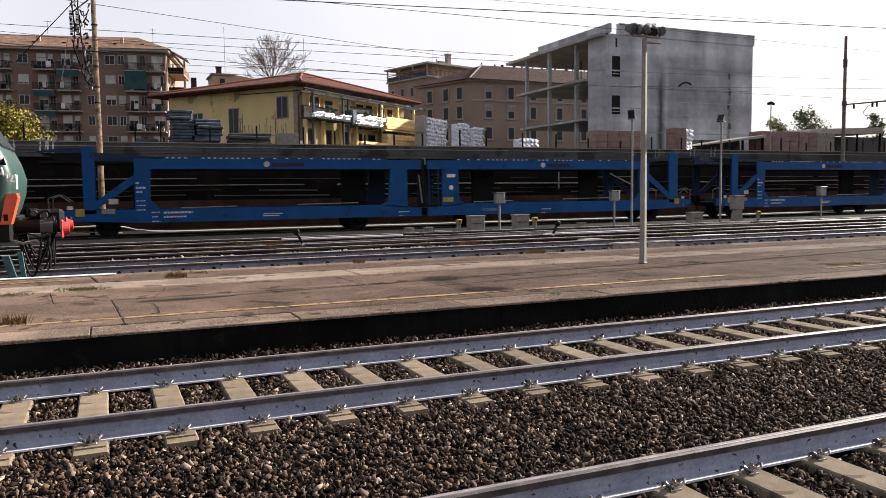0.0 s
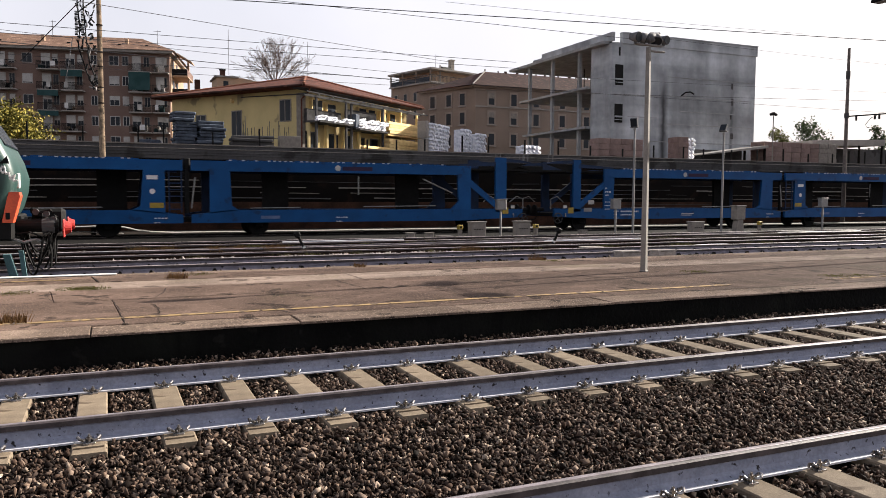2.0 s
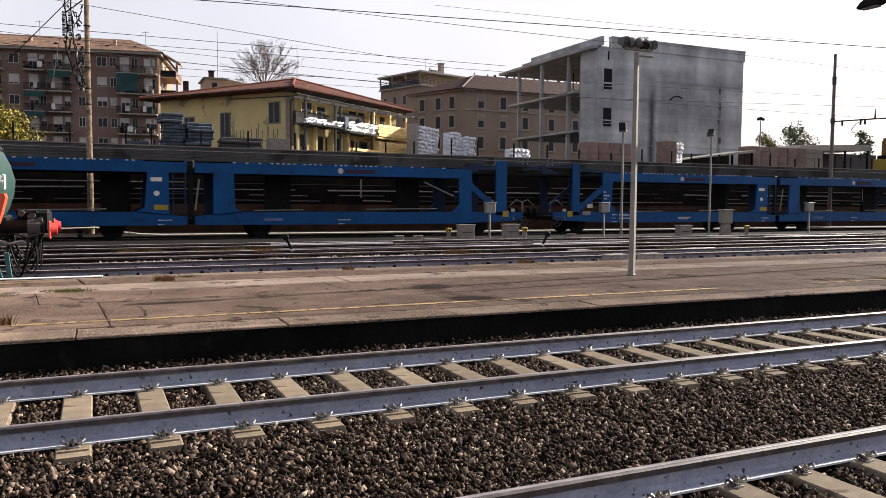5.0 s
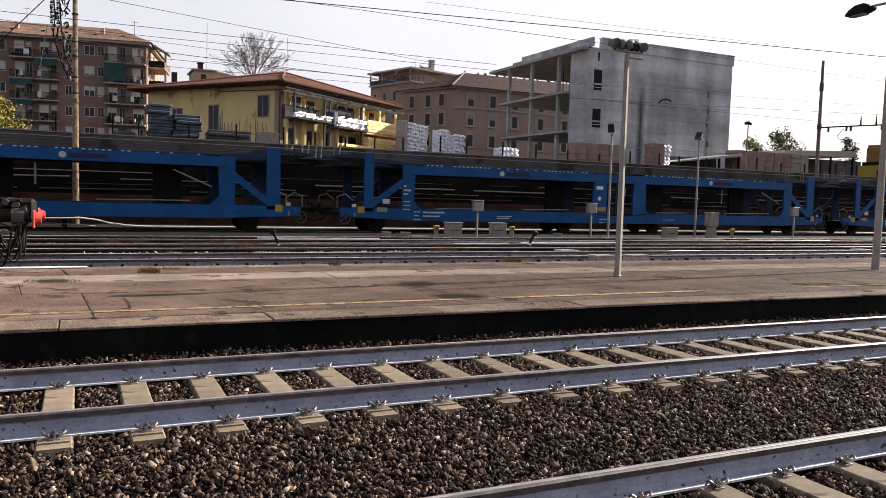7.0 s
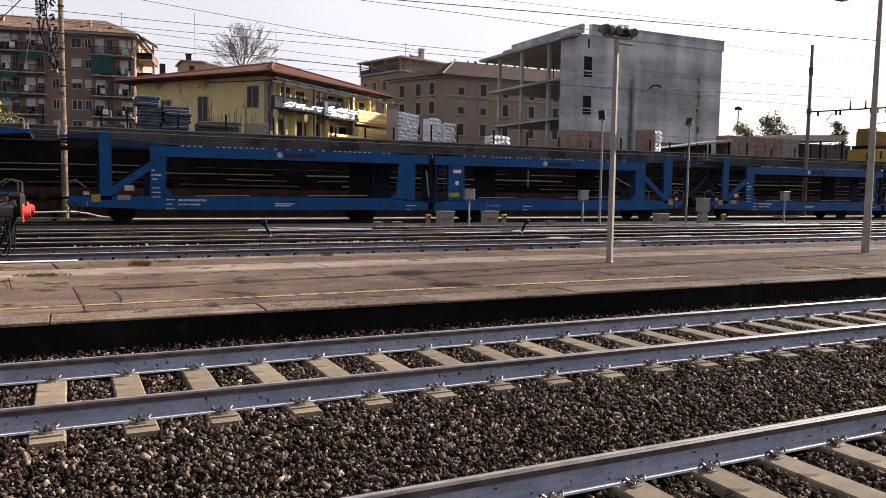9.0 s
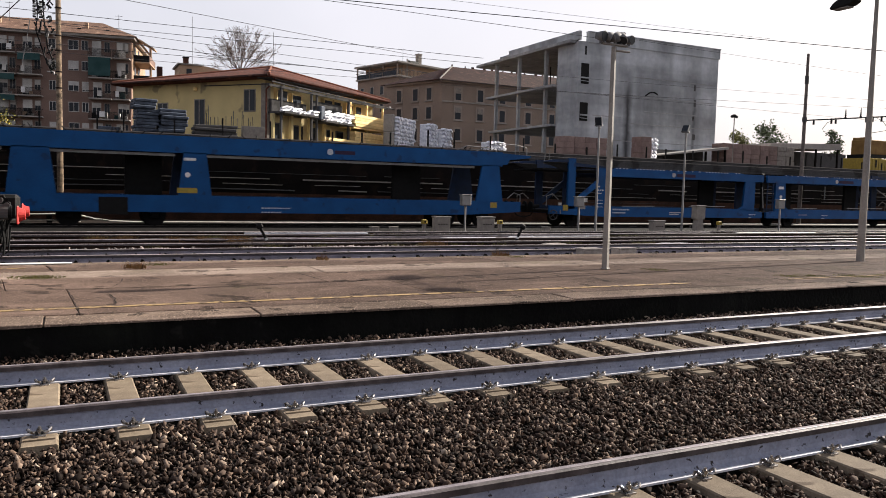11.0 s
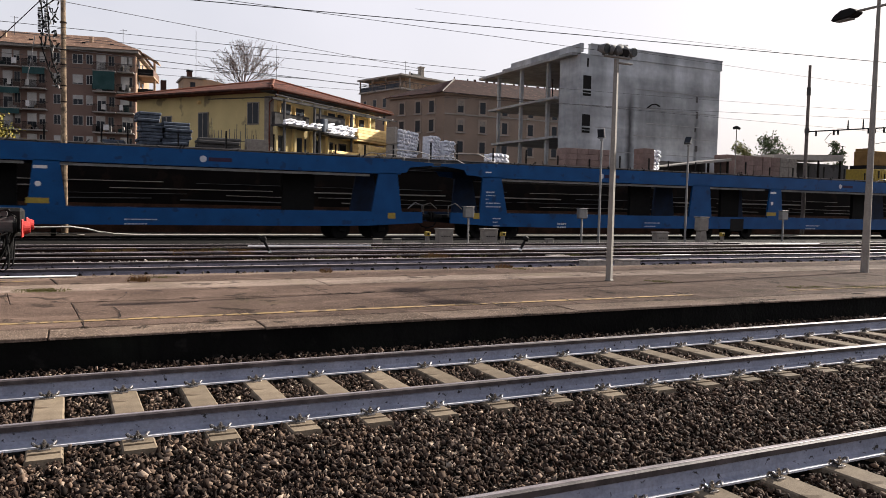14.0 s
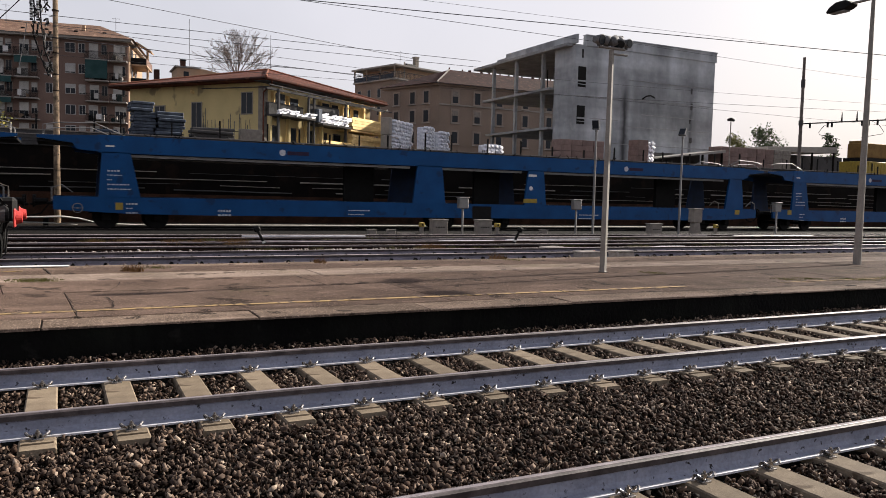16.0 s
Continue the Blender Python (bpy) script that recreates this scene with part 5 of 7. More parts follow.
for x in (13.37, 15.37):
    make_relay_box(x, 20.2, 0.64, 0.66)
make_relay_box(23.74, 19.6, 0.66, 0.58)
for x, y, h in ((14.58, 20.5, 1.5), (20.14, 20.5, 1.52), (31.2, 19.4, 1.6)):
    make_post_box(x, y, h)
make_pedestal_box(26.56, 20.0)
for x, y in ((12.55, 20.0), (15.91, 20.0), (27.87, 20.0)):
    make_yellow_marker(x, y)
make_yard_light(19.8, 18.85, 4.52)
make_yard_light(25.57, 20.0, 4.63, 40)
make_point_lever(5.13, 14.45)
make_point_lever(13.1, 14.35, -1)


def make_turnout():
    """Curved switch rails between the two rusty tracks."""
    t = thing("turnout", "switch rails and pale check rails joining two yard tracks", "turnout", kind="structure")
    for off in (-0.7535, 0.7535):
        pts = [(-6 + i * 1.2, 13.95 + off + 3.2 * (i / 26) ** 1.7) for i in range(27)]
        bm = bmesh.new()
        for (xa, ya), (xb, yb) in zip(pts[:-1], pts[1:]):
            vs = box(bm, 0, math.hypot(xb - xa, yb - ya), -0.035, 0.035, -0.15, 0.0, 0)
            bmesh.ops.transform(bm, matrix=pose(xa, ya, 0.15, 0, 0, math.degrees(math.atan2(yb - ya, xb - xa))), verts=vs)
        part("switch_rail", bm, M_RUN if off > 0 else M_RUST, t)
    for x0, x1, y in ((5.2, 9.3, 17.5), (10.7, 12.7, 14.75), (13.5, 17.5, 15.3), (26, 31, 17.2)):
        part("check_rail", newbox(x0, x1, y - 0.04, y + 0.04, 0.0, 0.16, 0.01), M_FOOT if 5 < x0 < 20 else M_GREYSTEEL, t, "pale check rail")
        for i in range(int((x1 - x0) / 0.6)):
            part("rail_block", newbox(x0 + 0.25 + 0.6 * i, x0 + 0.4 + 0.6 * i, y - 0.12, y - 0.041, 0.0, 0.12, 0.01), M_BLACK, t)
    return t


make_turnout()


def make_small(name, label, category, x, y, z, w, d, h, material, rot=0.0):
    t = thing(name, label, category, pose(x, y, z, 0, 0, rot))
    part("body", newbox(-w / 2, w / 2, -d / 2, d / 2, 0, h, min(0.02, h / 4)), material, t)
    part("lid", newbox(-w / 2 - 0.015, w / 2 + 0.015, -d / 2 - 0.015, d / 2 + 0.015, h, h + 0.03), material, t)


for x, y in ((10.62, 20.3), (11.4, 20.3), (18.34, 20.3)):
    make_small("cable_box", "small pale concrete cable box in the gravel", "cable box", x, y, -0.02, 0.3, 0.25, 0.22, M_PALLET if x < 10 else M_BOX)
for x, y in ((12.55, 9.6), (13.7, 9.6), (13.43, 12.5), (26.5, 12.4)):
    make_small("trough_lid", "pale concrete cable trough lid", "trough lid", x, y, -0.02, 0.62, 0.36, 0.2 if y < 10 else 0.11, M_RUBBLE, 3)
make_small("trough_lid", "flat pale concrete slab in the gravel", "trough lid", 12.03, 20.3, -0.02, 0.6, 0.3, 0.08, M_RUBBLE)
tagged(part("pale_board", newprism([(16.5, 12.3), (17.8, 12.2), (19.1, 12.85), (18.1, 12.95)], 0.0, 0.07, "z"), M_FOOT), "long pale board lying beside the rails", "board")


rng_pale = np.random.default_rng(23)
PX = np.concatenate([rng_pale.uniform(0.2, 3.2, 26), rng_pale.normal(4.5, 0.18, 14), rng_pale.uniform(5.4, 9.2, 70)])
PY = 13.0 + rng_pale.normal(0, 0.06, len(PX))
stones("pale_stones", np.stack([PX, PY, np.full(len(PX), 0.05)], -1), rng_pale.uniform(0.02, 0.04, len(PX)), M_RUBBLE, "pale stones and rubble scattered along the rail", "rubble", rng_pale)


PX = rng_pale.uniform(13.4, 27.0, 620)
PY = 8.3 + 0.55 * rng_pale.beta(1.2, 2.0, len(PX)) + 0.045 * (PX - 13.4)
stones("pale_gravel", np.stack([PX, PY, np.full(len(PX), 0.0)], -1), rng_pale.uniform(0.02, 0.045, len(PX)), M_RUBBLE, "pale gravel spilled beside the platform edge", "gravel", rng_pale)


def make_conduit():
    """A pale cable conduit that dips to the ground and runs on behind the train."""
    bm = bmesh.new()
    pts = [(-7.0, 27.42, 0.32), (-0.8, 27.42, 0.32), (0.2, 27.42, 0.35), (0.82, 27.42, 0.27), (1.2, 27.42, 0.16), (1.88, 27.42, 0.065), (2.75, 27.42, 0.03), (4.3, 27.42, 0.03), (14.0, 27.42, 0.03), (60.0, 27.42, 0.04)]
    pipe(bm, pts, 0.04)
    tagged(part("conduit", bm, M_CONDUIT), "pale cable conduit dipping to the ground", "conduit")
    bm = bmesh.new()
    pipe(bm, [(-7.0, 27.36, 0.12), (-0.98, 27.36, 0.12), (0.1, 27.36, 0.07), (0.72, 27.36, 0.03)], 0.024)
    tagged(part("conduit", bm, M_CONDUIT), "thin pale cable conduit lying on the ground", "conduit")


make_conduit()
make_small("conduit_stand", "low dark stand under the raised conduit", "stand", -0.4, 27.48, -0.02, 0.2, 0.2, 0.28, M_BLACK)
make_small("conduit_stand", "low dark stand under the raised conduit", "stand", -6.4, 27.48, -0.02, 0.2, 0.2, 0.27, M_BLACK)
YARD_RNG = np.random.default_rng(17)
YN = 16000
YX, YY = YARD_RNG.uniform(-3, 34, YN), YARD_RNG.uniform(8.2, 19.5, YN)
YX, YY = YX[np.abs(np.abs(YY - 10.85) - 0.75) > 0.1], YY[np.abs(np.abs(YY - 10.85) - 0.75) > 0.1]
stones("yard_stones", np.stack([YX, YY, np.full(len(YX), 0.0)], -1), YARD_RNG.uniform(0.02, 0.055, len(YX)), M_YSTONE, "scattered pale and dark stones between the yard tracks", "ballast", YARD_RNG)


# ---- retaining wall and upper terrace ----
def make_retaining_wall():
    w = thing("wall_north", "dark retaining wall with a concrete parapet", "wall", kind="structure")
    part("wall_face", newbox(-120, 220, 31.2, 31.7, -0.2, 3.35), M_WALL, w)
    part("parapet", newbox(-120, 220, 31.05, 31.75, 3.3, 3.95, 0.03), M_PARAPET, w, "weathered grey parapet")
    part("coping", newbox(-120, 220, 31.0, 31.8, 3.951, 4.0), M_BOX, w, "pale worn coping on the parapet")
    for z, r in ((3.78, 0.02), (3.62, 0.014), (3.5, 0.018)):
        part("conduit", newrod((-60, 31.03, z), (120, 31.03, z), r, seg=6), M_PARAPET if z < 3.7 else M_BOX, w, "thin conduit along the parapet")
    rng = random.Random(12)
    part("brick_course", newbox(-60, 120, 31.1, 31.2, -0.1, 1.3), M_COURSE, w, "rust brown lower course")
    for z, r in ((1.15, 0.02), (1.5, 0.03), (1.75, 0.016), (2.0, 0.035), (2.3, 0.018)):
        x = -20.0
        while x < 70:
            n = rng.uniform(1.5, 9)
            part("cable_pipe", newrod((x, 31.12, z), (x + n, 31.12, z + rng.uniform(-0.06, 0.06)), r * rng.uniform(0.5, 1.2)), rng.choice((M_PARAPET, M_PARAPET, M_BOX, M_BOX)), w, "pale cable pipe along the wall")
            x += n + rng.uniform(0.2, 2.5)
    x, rng = -14.0, random.Random(2)
    while x < 60:
        part("stake", newbox(x - 0.035, x + 0.035, 31.3, 31.37, 3.9, 3.9 + rng.uniform(0.5, 1.0)), M_BLACK, w, "dark fence stake")
        x += rng.choice((1.1, 1.6, 2.2, 2.3))
    return w


make_retaining_wall()


# ---- buildings ----
def window(parent, x, z, w, h, y=0.0, shutter=0.0, frame_mat=None, out=-1):
    """A framed window on a wall facing -y at y."""
    f = part("window", newbox(x - w / 2 - 0.08, x + w / 2 + 0.08, y - 0.06, y + 0.02, z - 0.08, z + h + 0.08), frame_mat or M_SLAB, parent)
    part("pane", newbox(x - w / 2, x + w / 2, y - 0.075, y - 0.055, z, z + h), M_GLASS, f)
    part("mullion", newbox(x - 0.03, x + 0.03, y - 0.09, y - 0.05, z, z + h), frame_mat or M_SLAB, f)
    if shutter:
        part("shutter", newbox(x - w / 2, x + w / 2, y - 0.1, y - 0.06, z + h * (1 - shutter), z + h), M_SHUTTER, f, "pale roller shutter")
    return f


def make_apartment_block():
    a = thing("apartment_building", "brown brick apartment block with balconies and a hipped tile roof", "building", pose(9.7, 111.7, 3.4, 0, 0, -12.5))
    H, E = 18.45, -1.0
    part("wall", newbox(-60, E, 0, 14, 0, H), M_BRICK, a, "brown brick wall")
    part("end_wall", newbox(E + 0.003, E + 0.12, 0.4, 13.6, 0, H - 0.3), M_PEACH, a, "peach plaster end wall")
    part("cornice", newbox(-60.5, E + 0.6, -1.0, 14.6, H, H + 0.35), M_SLAB, a, "pale cornice")
    bm = bmesh.new()
    v = [bm.verts.new(p) for p in ((-60.8, -1.2, H + 0.35), (E + 0.9, -1.2, H + 0.35), (E + 0.9, 14.9, H + 0.35), (-60.8, 14.9, H + 0.35), (-56, 7, H + 3.4), (E - 4.9, 7, H + 3.4))]
    for f in ((0, 1, 5, 4), (1, 2, 5), (2, 3, 4, 5), (3, 0, 4), (3, 2, 1, 0)):
        bm.faces.new([v[i] for i in f])
    part("roof", bm, M_APTTILE, a, "pale tan tile hipped roof")
    for x in (-4.5, -8.2, -12, -15, -19, -24):
        part("roof_vent", newbox(x, x + 0.45, 1.2, 1.65, H + 1.0, H + 1.45), M_BLACK, a)
    for x in (-7.4, -18.6, -31):
        part("chimney", newbox(x, x + 0.45, 2.0, 2.5, H + 1.0, H + 2.4), M_PEACH, a)
    rng = random.Random(11)
    floor_z = [15.75 - 2.85 * k for k in range(6)]
    screens = {(1, -6.4): 2.5, (1, -15.3): 0.9, (2, -18.4): 0.8, (3, -18.4): 0.7}
    for k, z in enumerate(floor_z):
        for x0, x1 in ((-3.2, -1.05), (-6.4, -3.45), (-15.3, -12.4), (-18.4, -15.6), (-24.2, -21.2), (-37.5, -34.3)):
            b = part("balcony", newbox(x0, x1, -1.3, 0.0, z - 0.17, z), M_SLAB, a, "pale balcony slab")
            bm = bmesh.new()
            box(bm, x0, x1, -1.3, -1.26, z + 0.95, z + 1.0)
            n = int((x1 - x0) / 0.12)
            for i in range(n + 1):
                xx = x0 + (x1 - x0) * i / n
                box(bm, xx - 0.022, xx + 0.022, -1.3, -1.26, z, z + 0.97)
            for xx in (x0, x1 - 0.04):
                box(bm, xx, xx + 0.04, -1.3, 0, z + 0.95, z + 1.0)
            tagged(part("railing", bm, M_BLACK, b, "dark railing"), kind="stuff")
            dx = rng.uniform(-0.3, 0.3)
            window(a, x0 + 0.95 + dx * 0.4, z + 0.05, 1.05, 2.15, 0.0, rng.choice((0.9, 0.5, 0.3, 1.0)), M_SHUTTER)
            window(a, x1 - 0.65 + dx * 0.3, z + 0.85, 0.65, 1.3, 0.0, rng.choice((0, 0, 0.5, 0.9)), M_BOX)
            # Random boxes added as mixed balcony clutter.
            for _ in range(rng.choice((1, 2, 3, 4))):
                u, w, h = rng.uniform(x0 + 0.1, x1 - 0.9), rng.uniform(0.25, 0.8), rng.uniform(0.25, 0.95)
                part("flower_box", newbox(u, u + w, -1.15, -0.75, z, z + h, 0.04), rng.choice((M_SHUTTER, M_BOX, M_AWNING, M_BLACK, M_PEACH)), b, "things kept on the balcony")
            if rng.random() < 0.4:
                u = rng.uniform(x0 + 0.2, x1 - 0.9)
                part("hanging_cloth", newbox(u, u + rng.uniform(0.3, 0.7), -1.36, -1.33, z + 0.25, z + 1.02), rng.choice((M_WHITE, M_SHUTTER)), b, "pale cloth over the railing")
            drop = screens.get((k, x0))
            if drop:
                part("awning", newprism([(-1.42, z + 2.7 - drop), (-1.38, z + 2.7 - drop), (-1.3, z + 2.72), (-1.34, z + 2.72)], x0 + 0.05, x1 - 0.05, "x"), M_AWNING, a, "teal sun awning let down")
        for x, w in ((-7.0, 0.72), (-8.5, 1.2), (-11.2, 0.75), (-19.9, 1.2), (-26, 1.2), (-29.4, 1.4), (-32.5, 1.4), (-44, 1.4)):
            window(a, x, z + 0.95, w, 1.2, 0.0, rng.choice((0, 0, 0.4, 0.9, 0.6)), M_SHUTTER)
        b = part("balcony", newbox(E, E + 2.3, 1.5, 8, z - 0.17, z), M_PEACH, a, "sunlit balcony of the end wall")
        part("railing", newbox(E + 2.24, E + 2.3, 1.5, 8, z, z + 0.9), M_BRICK, b)
        part("railing", newbox(E + 0.15, E + 2.24, 1.5, 1.56, z, z + 0.9), M_BLACK, b)
        part("balcony_pier", newbox(E + 1.9, E + 2.2, 4.5, 4.8, z, z + 2.68), M_PEACH, b)
        for y in (3.0, 6.5):
            part("window", newbox(E + 0.1, E + 0.16, y - 0.6, y + 0.6, z + 0.05, z + 2.2), M_GLASS, a)
    part("side_roof", newprism([(E + 0.9, H + 0.3), (E + 3.0, H - 0.9), (E + 3.0, H - 0.75), (E + 0.9, H + 0.5)], 1.2, 4.0, "y"), M_PEACH, a, "roof over the end balconies")
    for x, h in ((-17.6, 3.2), (-3.2, 2.4)):
        part("antenna", newrod((x, 4, H + 1.6), (x, 4, H + 1.8 + h), 0.03), M_WIRE, a)
        part("antenna", newrod((x - 0.5, 4, H + 1.6 + h), (x + 0.5, 4, H + 1.6 + h), 0.025), M_WIRE, a)
    return a


def make_far_house():
    a = thing("far_house", "small pale roof house with a dark chimney behind the yellow house", "house", pose(10.6, 75, 3.4))
    part("wall", newbox(0, 2.0, 0, 4, 0, 10.25), M_PEACH, a, "pale peach wall")
    part("low_wall", newbox(2.0, 8.0, 0.4, 4, 0, 9.4), M_PEACH, a, "lower pale wing")
    part("roof", newbox(-0.2, 2.2, -0.2, 4.2, 10.25, 10.4), M_SLAB, a, "flat pale roof")
    # Wall plaster colour paints a sunlit tone onto this roof.
    part("low_roof", newprism([(2.0, 10.3), (2.7, 10.3), (8.2, 9.4), (8.2, 9.25), (2.0, 9.4)], 0.2, 4.2, "y"), M_PEACH, a, "sloping roof with a sunlit tone painted in")
    part("window", newbox(0.65, 1.15, -0.04, 0.02, 9.3, 9.9), M_GLASS, a)
    c = part("chimney", newbox(0.4, 0.9, 0.3, 0.7, 10.4, 11.0), M_OLDTILE, a)
    part("chimney_cap", newbox(0.35, 0.95, 0.25, 0.75, 11.0, 11.12), M_BLACK, c)
    part("side_chimney", newbox(-2.1, -1.6, 0.2, 0.8, 0, 9.9), M_OLDTILE, a)
    for x, h in ((1.5, 15.5), (9.9, 14.9)):
        part("antenna", newrod((x, 2, 9), (x, 2, h), 0.02), M_WIRE, a)
    return a


def make_yellow_house():
    # corner nearest the railway, two faces running away from it
    a = thing("house", "yellow stucco house with a terracotta hip roof and laden racks", "house", pose(12.6, 46.63, 3.4, 0, 0, 37))
    # local x along the rack face, local y along the plain face
    W, D, H = 13.8, 12.8, 5.65
    part("wall", newbox(0, W, 0, D, 0, H), M_STUCCO, a, "yellow stucco wall")
    bm = bmesh.new()
    x0, x1, y0, y1, zs = -1.0, 14.75, -1.1, 13.9, 5.6
    v = [bm.verts.new(p) for p in ((x0, y0, zs), (x1, y0, zs), (x1, y1, zs), (x0, y1, zs), (7.6, 5.8, zs + 2.27), (8.5, 6.6, zs + 2.27), (x0, y0, zs + 0.2), (x1, y0, zs + 0.2), (x1, y1, zs + 0.2), (x0, y1, zs + 0.2))]
    for f in ((6, 7, 5, 4), (7, 8, 5), (8, 9, 4, 5), (9, 6, 4), (0, 1, 7, 6), (1, 2, 8, 7), (2, 3, 9, 8), (3, 0, 6, 9), (3, 2, 1, 0)):
        bm.faces.new([v[i] for i in f])
    bmesh.ops.recalc_face_normals(bm, faces=bm.faces[:])
    part("roof", bm, M_TILE, a, "terracotta hip roof with a deep eave")
    apex = Vector((7.6, 5.8, zs + 2.29))
    for c in (Vector((x0, y0, zs + 0.22)), Vector((x0, y1, zs + 0.22)), Vector((x1, y0, zs + 0.22))):
        part("ridge_tiles", newrod(c, apex, 0.1, seg=6), M_RIDGE, a, "pale hip tiles")
    part("gutter", newrod((x0, y0 - 0.07, zs + 0.1), (x1, y0 - 0.07, zs + 0.1), 0.08), M_TILE, a)
    part("gutter", newrod((x0 - 0.07, y0, zs + 0.1), (x0 - 0.07, y1, zs + 0.1), 0.08), M_OLDTILE, a)
    bm = bmesh.new()
    pipe(bm, [(x0 + 0.6, y0 - 0.05, zs + 0.05), (x0 + 0.7, y0 + 0.1, zs - 0.25), (-0.05, -0.12, zs - 0.7), (-0.05, -0.12, 0)], 0.06)
    part("drain_pipe", bm, M_TILE, a)
    part("corner_strip", newbox(-0.03, 0.5, -0.035, 0.35, 0, H - 0.3), M_BOX, a, "grey bare corner pier")
    # plain face
    for y, z, w, h in ((1.35, 3.5, 0.9, 1.4), (6.0, 1.6, 0.85, 2.75), (9.65, 3.0, 0.9, 1.2), (11.0, 2.6, 0.4, 1.2)):
        f = part("window", newbox(-0.05, 0.02, y - w / 2 - 0.08, y + w / 2 + 0.08, z - 0.08, z + h + 0.08), M_BOX, a, "dark grey window frame")
        part("pane", newbox(-0.07, -0.045, y - w / 2, y + w / 2, z, z + h), M_GLASS, f)
        part("mullion", newbox(-0.085, -0.045, y - 0.035, y + 0.035, z, z + h), M_BOX, f)
    part("wall_lamp", newbox(-0.28, 0, 6.2, 6.45, 5.02, 5.26, 0.05), M_LUMBER, a)
    part("beam", newrod((-0.06, -0.5, 5.25), (-0.06, 5.5, 5.35), 0.035), M_WIRE, a)
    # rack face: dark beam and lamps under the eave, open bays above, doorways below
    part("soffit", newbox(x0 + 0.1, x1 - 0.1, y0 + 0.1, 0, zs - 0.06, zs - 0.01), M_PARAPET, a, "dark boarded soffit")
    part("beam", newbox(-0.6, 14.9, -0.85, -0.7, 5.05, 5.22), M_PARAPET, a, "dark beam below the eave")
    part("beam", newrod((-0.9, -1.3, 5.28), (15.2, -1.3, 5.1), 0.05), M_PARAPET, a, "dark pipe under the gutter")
    for x in (0.8, 2.4, 4.1, 6.1, 7.4, 9.3, 11.1, 12.9, 15.0):
        bm = bmesh.new()
        bmesh.ops.create_icosphere(bm, subdivisions=2, radius=0.075, matrix=pose(x, -0.98, 5.27))
        part("lamp_globe", bm, M_WHITE, a, "small white lamp globe", True)
    rng = random.Random(21)
    for x in (0.5, 3.95, 4.6, 8.75):
        part("rack_post", newbox(x - 0.07, x + 0.07, -1.05, -0.9, 0, 5.05), M_PARAPET, a, "dark rack post")
    for x0, x1, z, n in ((0.25, 4.15, 3.45, 2), (5.0, 8.75, 3.25, 4)):
        part("rack", newbox(x0, x1, -1.5, 0, z - 0.14, z), M_PARAPET, a, "dark rack shelf")
        # Dark box added to paint the shade between packs and wall.
        part("rack_shade", newbox(x0, x1, -0.35, -0.1, z, z + 0.3 * n + 0.25), M_PARAPET, a, "dark sheet standing in for shade behind the packs")
        for j in range(n):
            for i in range(int((x1 - x0) / 0.32)):
                x = x0 + 0.32 * i + rng.uniform(0, 0.1) + 0.08 * j
                if rng.random() < (0.1 if j < n - 1 else 0.35):
                    continue
                bm = newbox(-0.3, 0.3, -0.14, 0.14, 0, 0.13, 0.03, pose(x + 0.1, -1.3 + rng.uniform(-0.12, 0.1), z + 0.19 * j, rng.uniform(-8, 8), -12 + rng.uniform(-8, 8), rng.uniform(-25, 15)))
                part("white_pack", bm, M_PLASTIC, a, "white wrapped pack")
    part("grey_packet", newbox(4.55, 5.1, -1.4, -0.6, 3.25, 4.25, 0.06), M_SHEETS, a, "grey wrapped bundle")
    for z0, z1 in ((3.15, 4.1), (1.85, 2.75)):
        for k in range(4):
            z = z0 + (z1 - z0) * k / 4
            part("timber_panel", newbox(8.95 + rng.uniform(-0.08, 0.08), 14.3 + rng.uniform(-0.15, 0.1), -1.5 + rng.uniform(-0.03, 0.03), -0.9, z, z + (z1 - z0) / 4 - 0.012, 0.01), M_LUMBER, a, "pale yellow timber panel")
        part("rack", newbox(8.9, 14.3, -1.4, 0, z0 - 0.15, z0 - 0.01), M_LUMBER, a, "timber rack shelf")
    for x in (9.2, 11.6, 14.1):
        part("rack_post", newbox(x - 0.08, x + 0.08, -0.9, -0.75, 0, 5.05), M_LUMBER, a, "timber rack post")
    for k in range(5):
        part("batten", newbox(4.4 + rng.uniform(-0.3, 0.3), 8.6 + rng.uniform(-0.4, 0.3), -2.4 + 0.12 * k, -2.3 + 0.12 * k, 1.7 + rng.uniform(0, 0.12), 1.84 + rng.uniform(0, 0.12)), M_LUMBER, a, "pale batten")
    for x in (4.6, 6.4, 8.2):
        part("trestle", newbox(x, x + 0.1, -2.4, -1.8, 0, 1.7), M_LUMBER, a)
    for x, w, z in ((1.5, 1.0, 4.25), (3.1, 0.9, 4.1), (7.0, 0.9, 4.2), (8.2, 0.8, 4.2), (9.9, 0.8, 4.15), (11.2, 0.7, 4.15)):
        f = part("window", newbox(x - w / 2 - 0.1, x + w / 2 + 0.1, -0.3, 0.02, z - 0.05, z + 0.85), M_LUMBER, a, "yellow-framed opening")
        part("pane", newbox(x - w / 2, x + w / 2, -0.33, -0.295, z, z + 0.72), M_GLASS, f)
    for x in (1.0, 3.2, 5.2, 7.1, 8.9, 11.1, 13.0):
        f = part("door", newbox(x - 0.5, x + 0.5, -0.06, 0.02, 0.0, 2.75), M_PARAPET, a, "dark doorway")
        part("pane", newbox(x - 0.4, x + 0.4, -0.08, -0.055, 0.05, 2.65), M_GLASS, f)
        part("jamb", newbox(x + 0.5, x + 0.62, -0.25, 0.0, 0.0, 2.75), M_STUCCO, f)
